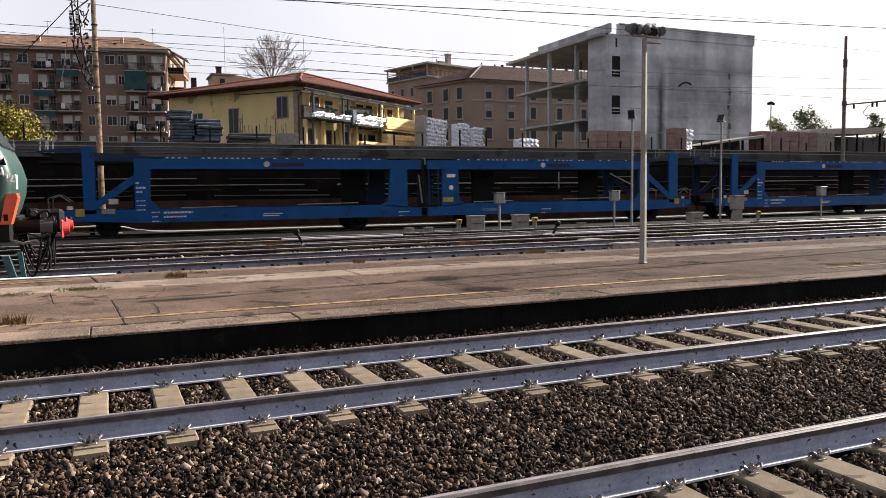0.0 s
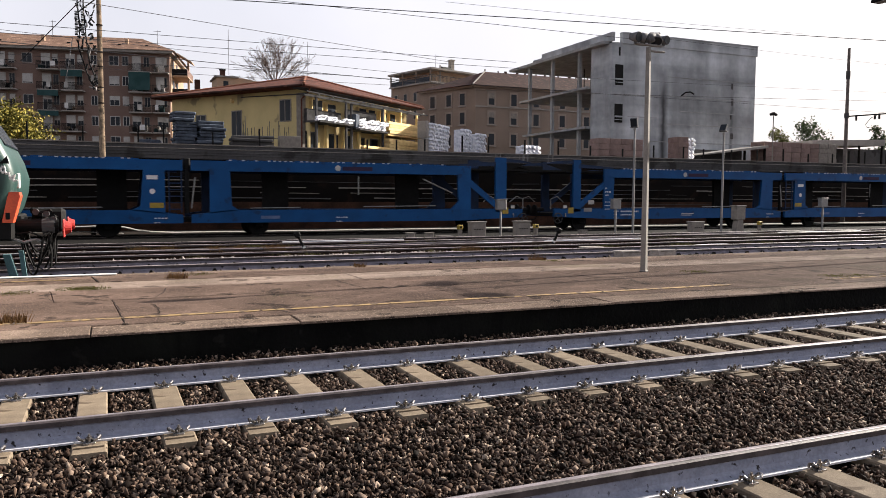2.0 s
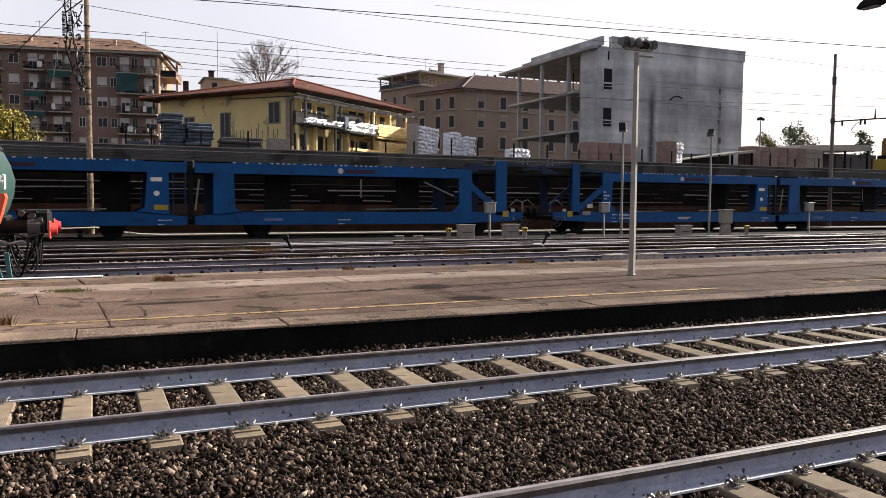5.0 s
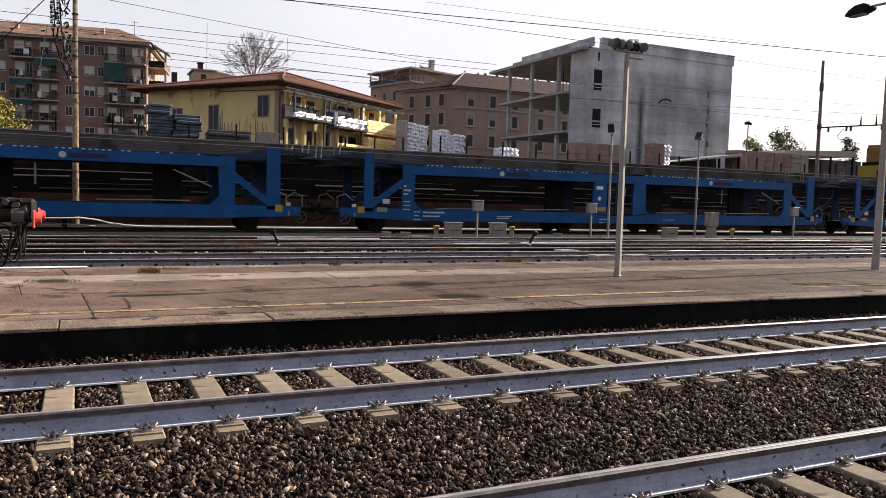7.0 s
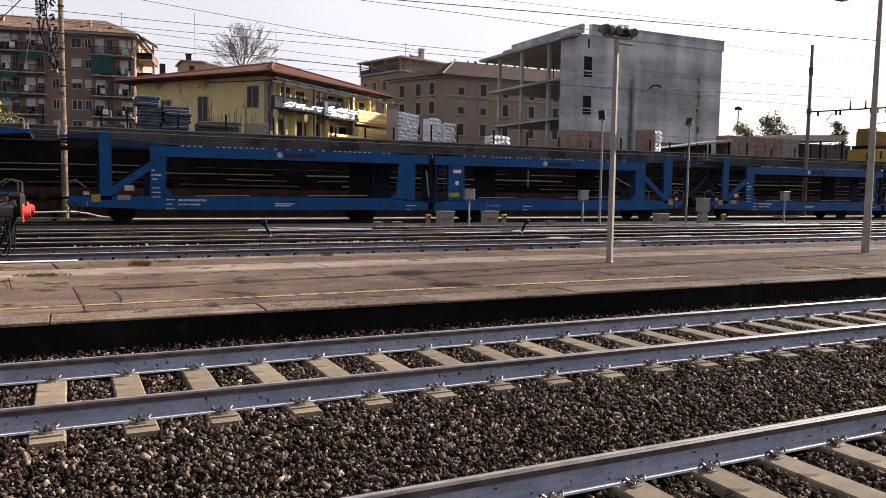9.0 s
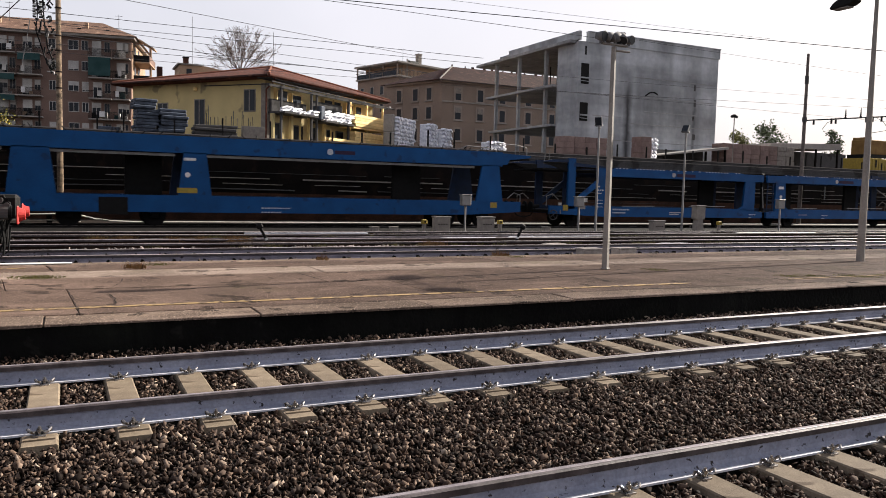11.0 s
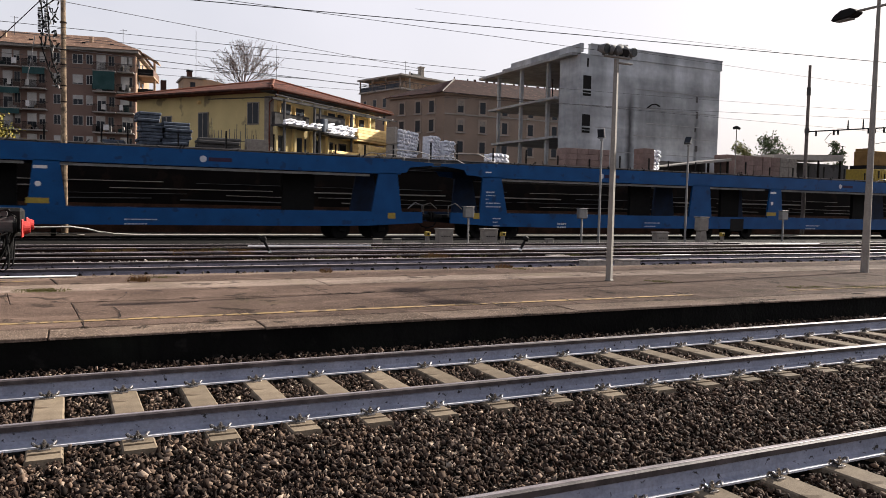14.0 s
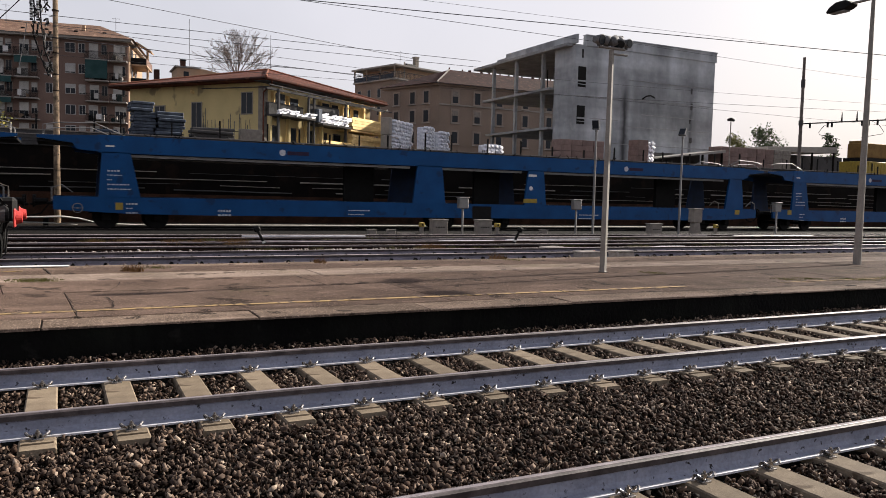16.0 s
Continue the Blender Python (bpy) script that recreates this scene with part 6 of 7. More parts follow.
    for x in (0.15, 2.2, 4.3, 6.2):
        part("pillar", newbox(x, x + 0.22, -0.55, -0.3, 0, 3.3), M_STUCCO, a, "yellow stucco pillar")
    return a


def make_concrete_building():
    a = thing("concrete_building", "unfinished grey concrete building with open floors", "building", pose(37.6, 45.2, 3.4))
    W, D, H = 15.3, 14.6, 11.45
    part("front_wall", newbox(0, W, 0, 0.4, -0.2, 10.6), M_CONC, a, "blank raw concrete wall")
    part("end_wall", newbox(W - 0.4, W, 0.4, D, -0.2, 10.6), M_CONC, a)
    part("return_wall", newbox(0, 0.3, 0.4, 2.9, -0.2, 10.75), M_CONC, a)
    part("front_parapet", newbox(0.95, W + 0.1, -0.08, 0.3, 10.6, 11.42), M_CONC, a)
    part("coping", newbox(0.95, W + 0.12, -0.14, 0.36, 11.42, 11.5), M_CONC, a)
    part("side_parapet", newbox(0.0, 0.25, -0.02, 11.0, 10.75, H), M_CONC, a)
    part("side_parapet", newbox(0.0, 0.25, 11.0, 12.6, 10.75, 11.12), M_CONC, a)
    for z, d in ((0.9, 13.2), (4.15, 13.6), (7.45, 14.4)):
        bm = newbox(-0.5, W - 0.4, 2.9, d, z - 0.2, z)
        part("floor_slab", bm, M_FRAME, a, "bare floor slab")
    part("roof_slab", newbox(-0.6, W - 0.4, 0.4, 16.2, 10.52, 10.75), M_FRAME, a)
    for y in (4.5, 8.9, 13.0):
        part("column", newbox(-0.12, 0.16, y, y + 0.28, 0, 10.52), M_FRAME, a, "bare concrete column")
        part("column", newbox(7.0, 7.3, y, y + 0.28, 0, 10.52), M_FRAME, a, "bare concrete column")
    part("core_wall", newbox(2.6, 2.85, 0.4, 3.4, 0, 10.52), M_FRAME, a)
    for y, z in ((9.2, 7.45), (10.2, 7.45), (11.4, 7.45), (12.5, 7.45), (3.6, 7.45), (9.5, 4.15)):
        part("post_prop", newrod((5.0, y, z), (5.0, y, z + 3.1), 0.05, seg=6), M_BLACK, a, "thin steel prop")
    for z0, z1 in ((4.25, 5.75), (7.25, 8.9)):
        f = part("window", newbox(0.32, 1.1, -0.03, 0.02, z0, z1), M_BLACK, a, "dark unglazed opening")
        part("sill_bar", newbox(0.32, 1.1, -0.07, -0.03, z0 + 0.42, z0 + 0.55), M_CONC, f)
        part("sill_bar", newbox(0.32, 1.1, -0.07, -0.03, z0 + 0.2, z0 + 0.25), M_CONC, f)
    part("slot", newbox(0.65, 0.8, -0.02, 0.02, 9.6, 10.3), M_BLACK, a)
    for x0, x1, z in ((0.0, 4.9, 6.5), (1.6, 4.6, 4.75), (5.6, 15.0, 8.2), (5.6, 15.0, 6.6), (0.0, 15.0, 2.8), (5.6, 15.0, 4.3), (7.0, 13.0, 5.4)):
        part("pour_line", newbox(x0 + 0.02, x1, -0.03, 0.0, z, z + 0.06), M_FRAME, a, "ridge between concrete pours")
    for x, z, w, h in ((12.55, 7.6, 0.18, 0.5), (12.6, 6.2, 0.22, 0.6), (12.5, 5.0, 0.16, 0.35), (12.6, 3.3, 0.3, 0.5)):
        part("scar", newbox(x, x + w, -0.02, 0.0, z, z + h), M_PARAPET, a, "dark bare patch")
    bm = bmesh.new()
    pipe(bm, [(7.1, 0, 6.75), (7.3, -0.3, 7.0), (7.7, -0.4, 7.05), (8.1, -0.4, 6.9)], 0.06)
    part("bracket", bm, M_BLACK, a, "small curved bracket")
    return a


def make_beige_building():
    a = thing("beige_building", "old beige three-storey building with a tiled hip roof", "building", pose(49.11, 94.0, 3.4))
    # skewed plan: the end wall leans back from the long front
    W, H, sx, sy = 34.0, 14.2, -4.45, 10.1
    part("wall", newprism([(0, 0), (W, 0), (W + sx, sy), (sx, sy)], 0, H, "z"), M_BEIGE, a, "beige plaster wall")
    part("cornice", newprism([(-0.4, -0.35), (W + 0.3, -0.35), (W + sx, sy), (sx - 0.4, sy)], H - 0.3, H, "z"), M_BEIGE, a)
    part("string_course", newbox(0, W, -0.12, 0, 11.15, 11.35), M_SLAB, a)
    bm = bmesh.new()
    v = [bm.verts.new(p) for p in ((-0.9, -0.9, H), (W + 1, -0.9, H), (W + sx + 1, sy + 0.8, H), (sx - 0.9, sy + 0.8, H), (4.2, 5.4, H + 3.0), (W - 8, 5.4, H + 3.0))]
    for f in ((0, 1, 5, 4), (1, 2, 5), (2, 3, 4, 5), (3, 0, 4), (3, 2, 1, 0)):
        bm.faces.new([v[i] for i in f])
    part("roof", bm, M_DARKTILE, a, "reddish brown tile roof")
    part("hip_strip", newrod((-0.8, -0.8, H + 0.08), (4.2, 5.4, H + 3.05), 0.12, seg=6), M_SLAB, a, "pale hip flashing")
    rng = random.Random(31)
    for i in range(13):
        x = 4.6 + i * 1.6 + rng.uniform(-0.5, 0.5)
        part("roof_post", newbox(x, x + rng.uniform(0.1, 0.5), 5.3, 5.45, H + 2.9, H + 3.05 + rng.uniform(0.15, 0.5)), M_DARKTILE, a)

    def opening(x, z, h, m):
        f = part("window_surround", newbox(x - 0.7, x + 0.7, -0.09, 0.02, z - 0.28, z + h + 0.28, 0, m), M_TRIM, a, "pale plaster surround")
        part("pane", newbox(x - 0.44, x + 0.44, -0.11, -0.085, z, z + h, 0, m), M_GLASS, f)
        part("sill", newbox(x - 0.75, x + 0.75, -0.25, -0.09, z - 0.25, z - 0.13, 0, m), M_SLAB, f)
        if h > 1.5 and rng.random() < 0.3:
            part("shutter", newbox(x - 0.44, x + 0.44, -0.13, -0.11, z + h * 0.55, z + h, 0, m), M_BOX, f, "half-lowered shutter")

    front = pose(0, 0, 0)
    end = pose(sx, sy, 0, 0, 0, math.degrees(math.atan2(-sy, -sx)))
    for z, h in ((2.6, 1.6), (5.75, 1.6), (8.8, 1.65), (11.55, 1.65)):
        for x in (2.59, 6.27, 10.06, 14.64, 19.0, 23.4, 27.8):
            opening(x, z, h if x < 9 or z < 11 else 1.0, front)
        for x in (2.6, 5.9, 8.6):
            opening(x, z, h, end)
    return a


def make_rear_building():
    a = thing("rear_building", "taller apartment house with a roof terrace behind the roofs", "building", pose(54.0, 122, 3.4, 0, 0, 17.6))
    part("wall", newbox(0, 12.5, 0, 12, 0, 18.8), M_BEIGE, a)
    part("top_floor", newbox(1.9, 12.5, 1.2, 12, 18.8, 21.0), M_PEACH, a, "set-back top storey")
    part("roof", newbox(-0.5, 13, -0.4, 12.5, 21.0, 21.3), M_SLAB, a, "flat pale roof slab")
    part("terrace_slab", newbox(-0.5, 12.6, -0.4, 12, 18.6, 18.85), M_SLAB, a)
    bm = bmesh.new()
    for i in range(41):
        y = -0.35 + 0.3 * i
        box(bm, -0.46, -0.42, y, y + 0.05, 18.85, 19.95)
    box(bm, -0.48, -0.4, -0.4, 12, 19.9, 20.0)
    box(bm, -0.48, 12.5, -0.4, -0.34, 19.9, 20.0)
    for i in range(40):
        box(bm, -0.4 + 0.32 * i, -0.35 + 0.32 * i, -0.4, -0.36, 18.85, 19.95)
    tagged(part("terrace_rail", bm, M_PARAPET, a, "dark terrace railing"), kind="stuff")
    for y in (0.0, 4.0, 8.0, 11.6):
        part("terrace_post", newbox(-0.4, -0.2, y, y + 0.2, 18.85, 21.0), M_BEIGE, a)
    part("screen", newbox(-0.3, -0.26, 0.3, 11.5, 18.9, 19.7), M_SHEETS, a, "dull grey blue terrace screen")
    part("vent_pipe", newrod((2.3, 0.4, 18.85), (2.3, 0.4, 22.0), 0.14), M_SLAB, a, "pale vent pipe")
    part("water_tank", newrod((4.0, 2.0, 21.75), (6.2, 2.0, 21.75), 0.4, seg=12), M_BLACK, a, "dark rooftop tank")
    c = part("chimney", newbox(6.4, 7.2, 2.0, 2.8, 21.3, 23.5), M_BOX, a)
    part("chimney_cap", newbox(6.3, 7.3, 1.9, 2.9, 23.5, 23.7), M_BOX, c)
    part("antenna", newrod((4.3, 4, 21.3), (4.3, 4, 24.6), 0.03), M_WIRE, a)
    part("antenna", newrod((3.9, 4, 24.2), (4.9, 4, 24.5), 0.025), M_WIRE, a)
    m = pose(0, 12, 0, 0, 0, -90)
    for i in range(4):
        for z in (15.6, 12.4, 9.2):
            f = part("window", newbox(1.0 + i * 2.9, 2.0 + i * 2.9, -0.06, 0.02, z, z + 1.7, 0, m), M_SLAB, a)
            part("pane", newbox(1.1 + i * 2.9, 1.9 + i * 2.9, -0.08, -0.055, z + 0.1, z + 1.6, 0, m), M_GLASS, f)
    return a


make_apartment_block()
make_far_house()
make_yellow_house()
make_concrete_building()
make_beige_building()
make_rear_building()


# ---- terrace clutter ----
def make_stack(x, y, w, d, n, h, label, ma, rot=0.0, seed=0, slack=0.08):
    s = thing("material_stack", label, "stack", pose(x, y, 3.4, 0, 0, rot), "stacks in the builder's yard")
    rng = random.Random(seed)
    for i in range(n):
        o = rng.uniform(-slack, slack)
        m = pose(o, rng.uniform(-slack, slack), i * h, 0, rng.uniform(-1.2, 1.2), rng.uniform(-3, 3))
        part("layer", newbox(-w / 2, w / 2, -d / 2, d / 2, 0, h * 0.975, (0.015 if ma in (M_PALLET, M_BOX, M_LUMBER) else min(0.045, h * 0.25)), m), ma, s)
    return s


def make_bag_pallet(x, y, nx, nz, label, rot, seed):
    """Plump wrapped bags in leaning courses on a pallet."""
    s = thing("bag_pallet", label, "pallet", pose(x, y, 3.4, 0, 0, rot), "wrapped pallets by the house")
    rng = random.Random(seed)
    part("pallet", newbox(-0.05, nx * 0.42, -0.35, 0.9, 0, 0.14), M_LUMBER, s, "wooden pallet")
    part("wrap", newbox(0.06, nx * 0.42 - 0.1, -0.1, 0.8, 0.14, 0.14 + nz * 0.3 - 0.06, 0.05), M_PLASTIC, s)
    for j in range(nz):
        for i in range(nx):
            m = pose(0.16 + 0.42 * i + rng.uniform(-0.05, 0.05), -0.08 + rng.uniform(-0.05, 0.05), 0.17 + 0.3 * j, rng.uniform(-12, 12), 24 + rng.uniform(-10, 10), rng.uniform(-5, 25))
            part("bag", newbox(-0.22, 0.22, -0.2, 0.2, 0, 0.2, 0.03, m), M_PLASTIC, s)
    return s


make_stack(4.62, 44.2, 1.3, 1.3, 17, 0.2, "tall leaning stack of grey blue wrapped sheets", M_SHEETS, 6, 1, 0.13)
make_stack(6.15, 44.2, 1.6, 1.5, 14, 0.205, "sagging stack of grey blue sheets", M_SHEETS, 3, 2, 0.13)
make_stack(2.6, 44.6, 1.3, 1.4, 6, 0.27, "low pile of grey blue bundles", M_SHEETS, -8, 3, 0.15)
make_stack(1.2, 45.2, 1.2, 1.2, 5, 0.27, "low pile of dark bundles", M_SHEETS, 10, 33, 0.15)
make_stack(8.6, 43.2, 2.6, 1.0, 10, 0.2, "low stack of dark boards", M_PARAPET, 2, 34, 0.25)
make_stack(11.1, 43.6, 1.4, 0.6, 2, 1.05, "grey concrete blocks by the house corner", M_BOX, 2, 37, 0.04)
make_bag_pallet(23.7, 50.0, 8, 13, "tall pallet of shiny white bags", 42, 4)
make_bag_pallet(26.75, 50.6, 3, 12, "pallet of shiny white bags", 30, 5)
make_bag_pallet(28.2, 50.8, 3, 11, "half-emptied pallet of shiny white bags", 30, 35)
make_stack(23.25, 50.2, 0.35, 0.9, 3, 1.4, "pale timber crate beside the white bags", M_SLAB, 30, 39, 0.01)
make_bag_pallet(27.6, 42.0, 4, 6, "low pile of white bags behind the parapet", 12, 36)
make_stack(22.0, 47.5, 0.7, 0.7, 2, 0.8, "pale timber offcuts beside the racks", M_LUMBER, 20, 40)
for i in range(4):
    make_stack(33.6 + i * 1.0, 41.0, 0.96, 1.2, 6, 0.42, "pallets of pink hollow bricks by the concrete wall", M_PALLET, 0, 60 + i, 0.02)
make_stack(41.1, 41.2, 1.0, 1.2, 7, 0.41, "tall pallet of orange bricks", M_PALLET, 0, 8, 0.02)
make_bag_pallet(41.8, 41.2, 2, 9, "narrow pallet of white bags", 8, 38)
for i in range(8):
    make_stack(51.0 + i * 1.08, 42.4, 1.04, 1.4, 7, 0.415, "pallets of pink bricks between the sheds", M_PALLET if i < 6 else M_BOX, 0, 9 + i, 0.02)


def make_rod_fence():
    f = thing("rod_fence", "row of thin leaning grey rods by the yellow wall", "fence", pose(8.2, 44.0, 3.4))
    rng = random.Random(19)
    for i in range(15):
        x = i * 0.22 + rng.uniform(-0.06, 0.06)
        part("rod", newrod((x, 0, 0), (x + rng.uniform(-0.12, 0.12), 0.1, rng.uniform(2.3, 3.3)), 0.022, seg=6), M_PARAPET, f)
    part("rail", newrod((-0.1, 0.02, 1.9), (3.3, 0.02, 1.95), 0.02, seg=6), M_PARAPET, f)


make_rod_fence()


def make_shed(x, y, w, d, z0, z1, thick, label):
    s = thing("shed", label, "shed", pose(x, y, 3.4))
    part("roof", newprism([(0, z0), (w, z1), (w, z1 + thick), (0, z0 + (0.08 if w < 8 else 0.5))], 0, d, "y"), M_SLAB, s, "pale sheet roof")
    part("back_wall", newbox(0.1, w + (6 if w > 8 else -0.1), d - 0.2, d, 0, max(z0, z1) - 0.1), M_PARAPET, s, "dark back wall")
    for i in range(4):
        xx = 0.1 + i * (w - 0.4) / 3
        part("post", newbox(xx, xx + 0.14, 0.1, 0.24, 0, z0 + (z1 - z0) * xx / w), M_WALL, s)


make_shed(43.4, 41.0, 6.9, 3, 1.55, 2.3, 0.22, "low open shed with a sloping pale sheet roof")
make_shed(61.0, 46.0, 10.0, 4, 3.1, 3.4, 0.6, "long open shed with a pale fascia")


def make_container():
    a = thing("yellow_container", "yellow steel container with an orange brown block on top", "container", pose(58.2, 34.0, 3.4, 0, 0, 0))
    part("body", newbox(0, 5, 0, 2.2, 0, 1.75, 0.03), M_YELLOW, a)
    for i in range(12):
        part("rib", newbox(0.2 + i * 0.4, 0.28 + i * 0.4, -0.03, 0, 0.1, 1.65), M_YELLOW, a)
    part("label_plate", newbox(0.95, 1.1, -0.05, -0.031, 1.0, 1.6), M_BLACK, a)
    part("cab", newbox(0.5, 4.4, 0.3, 1.9, 2.05, 3.25, 0.05), M_OCHRE, a, "orange brown block")
    part("cab_ridge", newbox(0.55, 0.95, 0.4, 1.8, 3.25, 3.45), M_OCHRE, a)
    part("deck", newbox(0.2, 4.8, 0.2, 2.0, 1.75, 2.05), M_BLACK, a)


make_container()


# ---- trees ----
def sticks(name, segs, material, parent, label):
    """Many thin three-sided sticks in one mesh; segs: (base, tip, r base, r tip)."""
    a = np.array([g[0][:] for g in segs])
    b = np.array([g[1][:] for g in segs])
    ra, rb = np.array([g[2] for g in segs]), np.array([g[3] for g in segs])
    d = b - a
    d /= np.linalg.norm(d, axis=1, keepdims=True)
    u = np.cross(d, np.array((0.31, 0.95, 0.07)))
    u /= np.linalg.norm(u, axis=1, keepdims=True)
    w = np.cross(d, u)
    rings = []
    for base, r in ((a, ra), (b, rb)):
        for k in range(3):
            t = 2 * math.pi * k / 3
            rings.append(base + (u * math.cos(t) + w * math.sin(t)) * r[:, None])
    v = np.stack(rings, 1).reshape(-1, 3)
    f = np.array([(0, 1, 4, 3), (1, 2, 5, 4), (2, 0, 3, 5)])
    f = (np.arange(len(segs))[:, None, None] * 6 + f).reshape(-1, 4)
    ob = raw_mesh(name, v, f, material, label, kind="stuff")
    ob.parent = parent
    return ob


def make_bare_tree(x, y, z, seed):
    t = thing("bare_tree", "leafless deciduous tree with a fine rounded crown of twigs", "tree", pose(x, y, z))
    rng = random.Random(seed)
    fork, segs = 12.0, []

    def grow(base, d, length, r, depth):
        mid = base + d * length * 0.5 + Vector((rng.uniform(-1, 1), rng.uniform(-1, 1), rng.uniform(-0.5, 1))) * length * 0.05
        tip = base + d * length
        segs.append((base, mid, r, r * 0.75))
        segs.append((mid, tip, r * 0.75, r * 0.4))
        if depth == 4:
            return
        for i in range((8, 5, 3, 2)[depth]):
            u = rng.uniform(0.35, 1.0)
            n = (d + Vector((rng.uniform(-1, 1), rng.uniform(-1, 1), rng.uniform(-0.35, 0.6))) * 0.62).normalized()
            at = base.lerp(mid, u * 2) if u < 0.5 else mid.lerp(tip, u * 2 - 1)
            grow(at, n, length * rng.uniform(0.34, 0.5), max(0.011, r * 0.42), depth + 1)

    for k in range(20):
        a, up = k * 2.4 + rng.uniform(-0.3, 0.3), math.radians(90 * (k + 0.5) / 20)
        d = Vector((math.cos(a) * math.cos(up), math.sin(a) * math.cos(up), math.sin(up) + 0.1)).normalized()
        grow(Vector((0, 0, fork + rng.uniform(-0.8, 0.2))), d, rng.uniform(3.7, 4.3), 0.07, 0)
    part("trunk", newrod((0, 0, 0), (0, 0, fork + 0.5), 0.34, 0.2, 10), M_BARK, t)
    sticks("twig_crown", segs, M_BARK, t, "fine bare twigs")


def make_leafy(name, label, x, y, z, w, h, material, seed, n=2600, leaf=0.14):
    t = thing(name, label, "bush" if "bush" in name else "tree", pose(x, y, z))
    rng = np.random.default_rng(seed)
    bm = bmesh.new()
    rod(bm, (0, 0, 0), (0, 0, h * 0.6), 0.14, 0.05, 6)
    for k in range(7):
        a = k * 0.9
        rod(bm, (0, 0, h * 0.2 + 0.05 * k), (math.cos(a) * w * 0.35, math.sin(a) * w * 0.35, h * (0.5 + 0.05 * k)), 0.05, 0.02, 5)
    part("trunk", bm, M_BARK, t)
    clumps = np.stack([rng.normal(0, w * 0.24, 26), rng.normal(0, w * 0.24, 26), h * rng.uniform(0.3, 1.0, 26)], -1)
    clumps[:, :2] *= (1.25 - 0.75 * clumps[:, 2:] / h)
    c = clumps[rng.integers(0, 26, n)] + rng.normal(0, w * 0.085, (n, 3))
    a, b = rng.normal(size=(n, 3)), rng.normal(size=(n, 3))
    a *= leaf / np.linalg.norm(a, axis=1, keepdims=True)
    b *= leaf * 0.6 / np.linalg.norm(b, axis=1, keepdims=True)
    v = np.stack([c - a, c + b, c + a, c - b], 1).reshape(-1, 3)
    f = np.arange(4 * n).reshape(-1, 4)
    ob = raw_mesh("crown", v, f, material, kind="")
    ob.parent = t


make_bare_tree(19.7, 90.5, 3.4, 4)
make_leafy("autumn_bush", "yellow green bush behind the parapet", -4.4, 36.5, 3.4, 5.4, 1.75, M_LEAF, 1, 15000, 0.085)
make_leafy("olive_tree", "olive green tree behind the sheds", 66.6, 55.0, 3.4, 3.2, 5.2, M_OLIVE, 2, 2200, 0.15)
make_leafy("evergreen_tree", "dark spreading tree behind the sheds", 70.9, 55.0, 3.4, 4.2, 6.3, M_DARKLEAF, 3, 2200, 0.15)
make_leafy("evergreen_tree", "small dark tree far behind the sheds", 81.6, 55.0, 3.4, 2.6, 6.2, M_DARKLEAF, 5, 1200, 0.16)


# ---- masts and wires ----
def make_concrete_mast():
    a = thing("catenary_mast", "tall weathered concrete mast with insulators and brackets", "mast", pose(0.0, 28.6, 0))
    part("shaft", newrod((0, 0, 0), (0, 0, 12.0), 0.135, 0.085, 14), M_MAST, a, "mottled tan concrete shaft")
    rng = random.Random(6)
    for z in (5.4, 6.05, 6.9, 7.5, 8.6):
        part("band", newrod((0, 0, z), (0, 0, z + 0.05), 0.128, seg=12), M_RUST, a)
    bm, pale = bmesh.new(), bmesh.new()
    for pts in ([(-0.75, -0.3, 10.6), (-0.8, -0.3, 9.4), (-0.72, -0.3, 8.4), (-0.8, -0.3, 7.6), (-0.5, -0.3, 6.6), (-0.25, -0.2, 6.0)], [(-0.55, -0.3, 10.8), (-0.58, -0.3, 9.2), (-0.5, -0.3, 8.0), (-0.4, -0.3, 7.0), (-0.1, -0.1, 6.2)], [(-0.15, -0.2, 9.6), (-0.8, -0.3, 9.0)]):
        pipe(bm, pts, 0.03)
    for i in range(95):
        z = rng.uniform(5.9, 9.3)
        lean = min(1.0, (z - 5.4) / 2.4)
        p = Vector((-0.12 - rng.uniform(0.05, 0.75) * lean, -0.3 + rng.uniform(-0.1, 0.1), z))
        q = p + Vector((rng.uniform(-0.14, 0.14), 0, rng.uniform(-0.08, 0.28)))
        rod(bm if rng.random() < 0.66 else pale, p, q, rng.uniform(0.015, 0.042), seg=6)
    for x in (-0.85, -0.62):
        for i in range(10):
            rod(pale if i % 2 else bm, (x, -0.3, 8.1 + i * 0.1), (x, -0.3, 8.16 + i * 0.1), 0.06, seg=8)
    tagged(part("fitting", bm, M_BLACK, a, "dark tangle of clamps and insulators"), kind="stuff")
    tagged(part("insulator", pale, M_GREYSTEEL, a, "pale insulators and clamps"), kind="stuff")
    part("strut", newrod((-2.9, -0.3, 6.9), (-0.5, -0.3, 9.7), 0.018), M_BLACK, a)
    part("strut", newrod((-1.3, -0.3, 6.2), (-1.0, -0.3, 8.0), 0.014), M_GREYSTEEL, a)
    return a


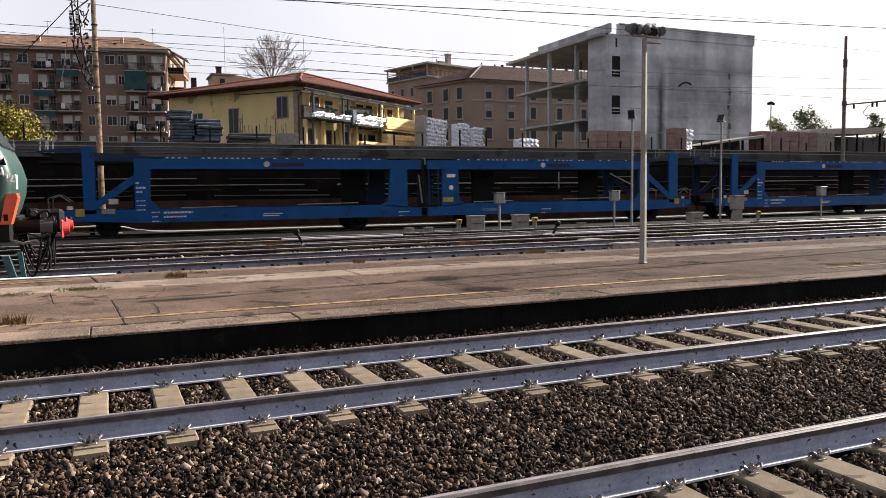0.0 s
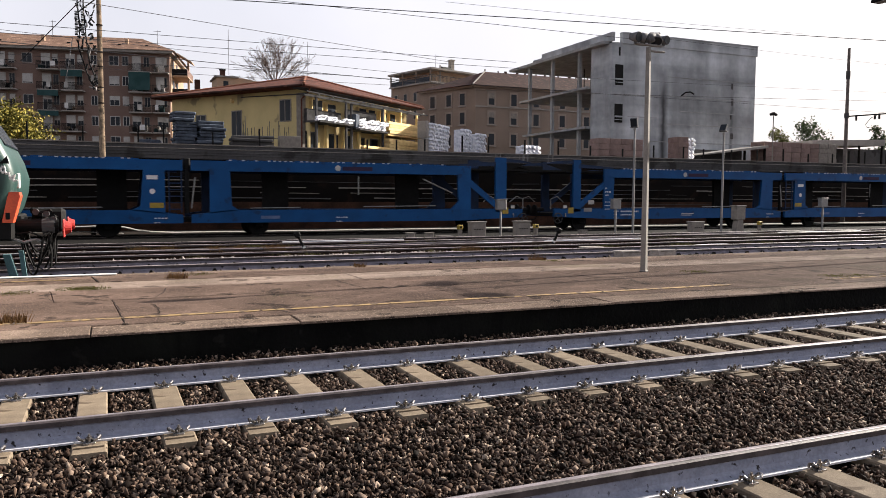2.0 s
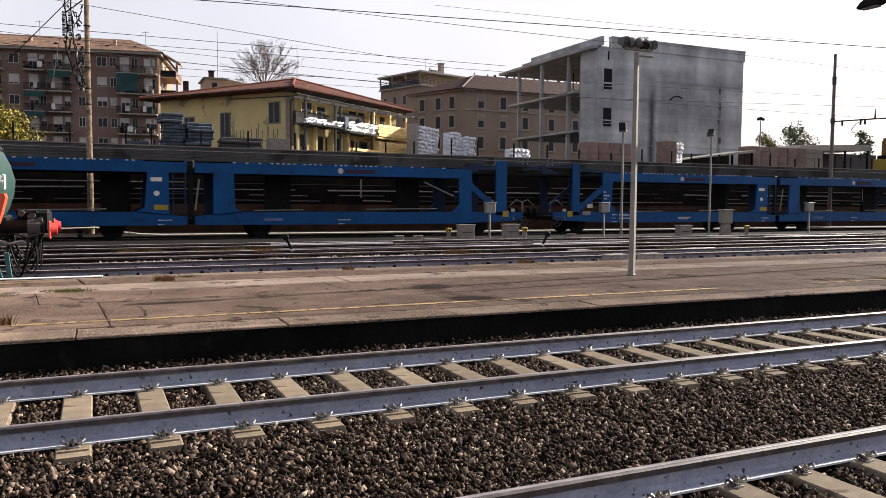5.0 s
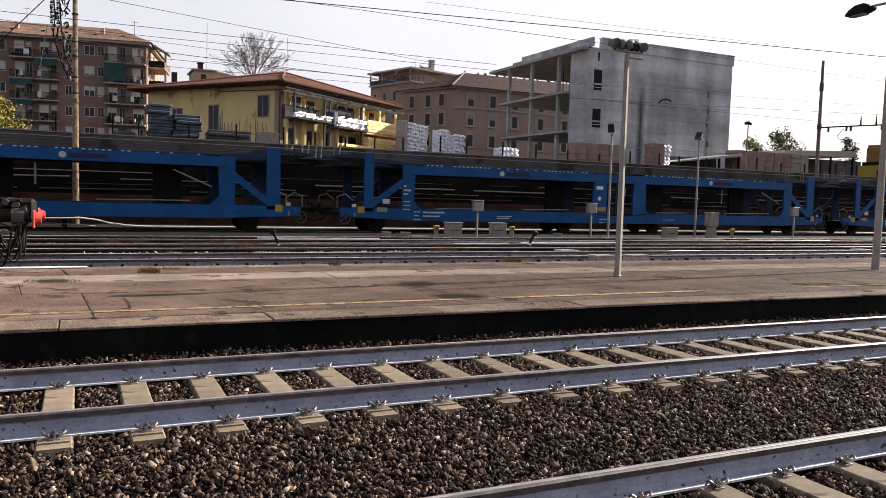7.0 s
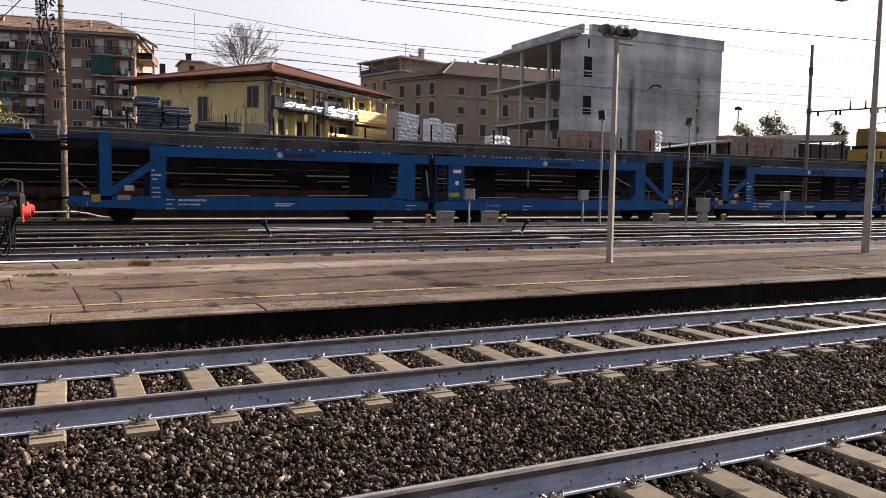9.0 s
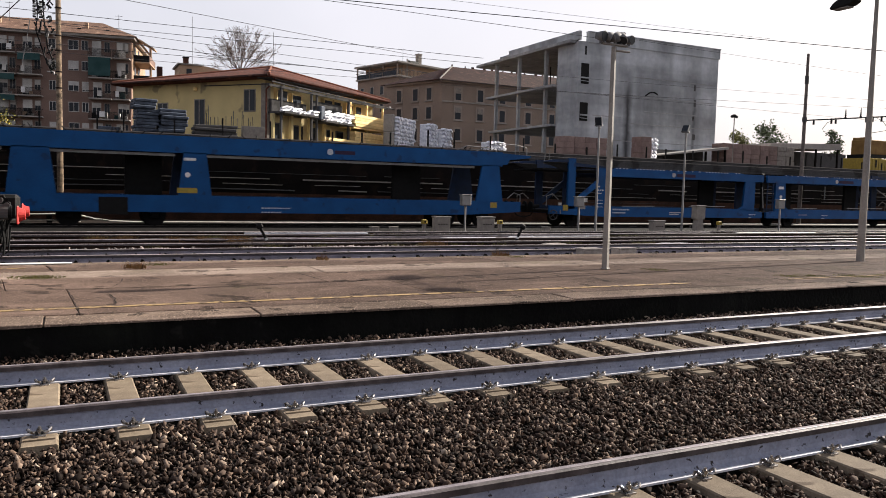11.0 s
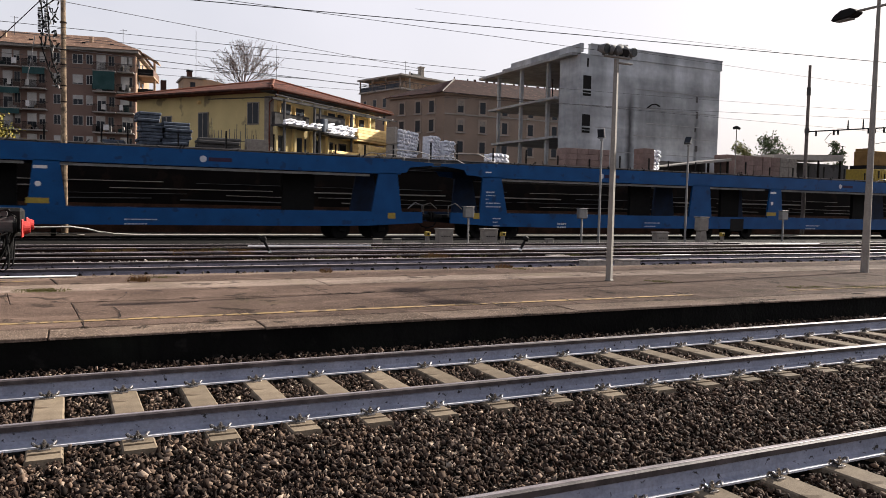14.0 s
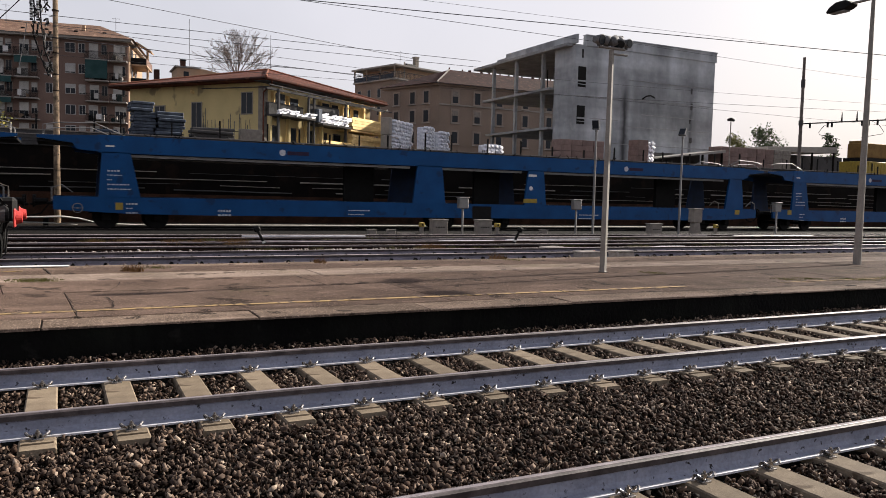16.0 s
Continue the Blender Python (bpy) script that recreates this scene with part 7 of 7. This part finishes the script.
def make_right_mast():
    a = thing("catenary_mast", "slim weathered mast with a long crossarm over the tracks", "mast", pose(42.7, 27.6, 0))
    part("shaft", newrod((0, 0, 0), (0, 0, 10.9), 0.135, 0.085, 12), M_GREYMAST, a)
    part("collar", newrod((0, 0, 9.0), (0, 0, 9.5), 0.125, seg=10), M_PARAPET, a)
    part("collar", newrod((0, 0, 6.6), (0, 0, 6.9), 0.145, seg=10), M_PARAPET, a)
    part("crossarm", newrod((0, 0, 6.7), (6.5, -10, 7.0), 0.04), M_BLACK, a, "thin dark crossarm")

    def at(u):
        return Vector((6.5 * u, -10 * u, 6.7 + 0.3 * u))
    for u in (0.195, 0.265, 0.4):
        p = at(u)
        ins = part("insulator", newrod(p, p + Vector((0, 0, 0.6)), 0.05, 0.02), M_BLACK, a, "dark post insulator")
        for k in range(4):
            part("shed_disc", newrod(p + Vector((0, 0, 0.05 + 0.12 * k)), p + Vector((0, 0, 0.08 + 0.12 * k)), 0.075 - 0.01 * k, seg=10), M_BLACK, ins)
    for u in (0.045, 0.13, 0.15, 0.29, 0.32, 0.36):
        p = at(u)
        part("hanger", newrod(p + Vector((0, 0, -0.3)), p + Vector((0, 0, 0.04)), 0.06, seg=8), M_BLACK, a)
    for u, s in ((0.15, 1), (0.33, -1)):
        p = at(u)
        bm = bmesh.new()
        pipe(bm, [p, p + Vector((-0.5 * s, 0.2 * s, -0.25)), p + Vector((-0.75 * s, 0.35 * s, -0.65)), p + Vector((-0.68 * s, 0.3 * s, -0.8)), p + Vector((0.55 * s, -0.2 * s, -1.05))], 0.018)
        part("steady_arm", bm, M_BLACK, a, "curved steady arm")
    return a


def make_far_lamp(x, y, h):
    a = thing("yard_lamp", "thin lamp mast with a flat double head", "street lamp", pose(x, y, 3.4))
    part("mast", newrod((0, 0, 0), (0, 0, h), 0.035), M_BOX, a)
    bm = bmesh.new()
    rod(bm, (-0.28, 0, h + 0.05), (-0.02, 0, h + 0.12), 0.1, 0.12, 10)
    rod(bm, (0.02, 0, h + 0.12), (0.28, 0, h + 0.05), 0.12, 0.1, 10)
    part("head", bm, M_BLACK, a, "dark double lamp head")


def make_wire(a, b, r=0.02, sag=0.3, over=1.0, name="overhead_wire", label="dark overhead line wire"):
    a, b = Vector(a), Vector(b)
    d = b - a
    p = [a + d * t for t in [-1.2 + (2.2 + over) / 16 * i for i in range(17)]]
    bm = bmesh.new()
    pts = [q - Vector((0, 0, sag * (1 - ((i - 8) / 8) ** 2))) for i, q in enumerate(p)]
    pipe(bm, pts, r, 5)
    tagged(part(name, bm, M_WIRE), label, "wire", "overhead wires")


make_concrete_mast()
make_right_mast()
make_far_lamp(43.34, 34.0, 4.0)
make_wire((5.03, 14.2, 6.8), (24.7, 10.8, 6.8), 0.012, 0.02)
make_wire((5.19, 14.89, 7.0), (15.28, 15.06, 7.0), 0.008, 0.02, 0.15)
make_wire((15.88, 14.84, 7.6), (20.9, 14.4, 7.6), 0.005, 0.02, 0.6)
make_wire((0.03, 24.03, 8.5), (13.27, 28.65, 8.5), 0.011, 0.05, 0.25)
make_wire((-3.16, 26.21, 8.0), (13.91, 25.94, 8.0), 0.011, 0.05, 0.25)
make_wire((-3.16, 26.05, 7.6), (14.76, 25.35, 7.6), 0.01, 0.05, 0.25)
make_wire((2.6, 24.46, 7.2), (12.41, 26.37, 7.2), 0.008, 0.05, 0.25)
make_wire((2.67, 23.08, 6.6), (11.78, 24.66, 6.6), 0.012, 0.05, 0.25)
make_wire((2.69, 23.35, 6.4), (7.93, 23.18, 6.4), 0.008, 0.05, 0.25)
make_wire((2.77, 24.46, 6.3), (10.12, 24.26, 6.3), 0.007, 0.05, 0.25)
make_wire((18.68, 18.07, 5.6), (31.03, 18.0, 5.6), 0.006, 0.05)
make_wire((33.47, 26.0, 9.85), (40.59, 26.0, 9.8), 0.008, 0.05)
make_wire((34.65, 27.0, 7.42), (49.81, 27.0, 7.99), 0.009, 0.1)
make_wire((34.88, 27.0, 8.07), (46.33, 27.0, 8.38), 0.007, 0.1)


# ---- weeds ----
rngw = np.random.default_rng(9)
blades("platform_weeds", [(-0.3, 5.6, PZ), (-0.1, 5.55, PZ), (-1.1, 5.3, PZ), (10.1, 4.3, PZ), (11.9, 2.8, PZ), (12.4, 2.75, PZ), (13.1, 2.5, PZ), (13.4, 2.4, PZ), (13.8, 2.45, PZ), (14.2, 2.4, PZ), (14.5, 2.5, PZ), (1.6, 7.1, PZ), (8.9, 7.3, PZ)], M_MOSS, "low moss and grass in the platform joints", "grass", rngw, 420, 0.018, 0.3)
blades("dry_weeds", [(-0.85, 2.55, PZ), (-0.75, 2.5, PZ), (-1.0, 2.5, PZ), (1.1, 6.6, PZ), (1.25, 6.5, PZ), (8.6, 7.66, PZ), (8.75, 7.6, PZ), (4.6, 7.4, PZ)], M_RUSTGRASS, "dry brown weeds rooted in the platform cracks", "grass", rngw, 60, 0.14, 0.13)
spots = [(rngw.uniform(2, 22), rngw.uniform(12.2, 12.8), 0.0) for _ in range(22)] + [(rngw.uniform(0, 20), rngw.uniform(15.2, 17), 0.0) for _ in range(30)]
blades("brown_tuft", [(2.8, 14.9, 0.0), (3.5, 15.0, 0.0), (4.4, 14.8, 0.0), (4.3, 14.9, 0.0), (4.6, 14.85, 0.0), (1.6, 15.3, 0.0), (0.9, 15.2, 0.0), (9.3, 12.6, 0.0), (9.5, 12.5, 0.0)], M_RUSTGRASS, "withered brown weeds between the yard tracks", "grass", rngw, 420, 0.26, 0.34)
blades("yard_weeds", spots, M_GRASS, "dry brown grass between the yard tracks", "grass", rngw, 70, 0.2, 0.35)


def motions():
    for ob, x in WAGON_STARTS:
        rows = []
        for i in range(-1, 18):
            rows.append((float(i), pose(x + SPEED * i, TRAIN_Y, TRAIN_Z)))
        walk(ob, rows)


motions()
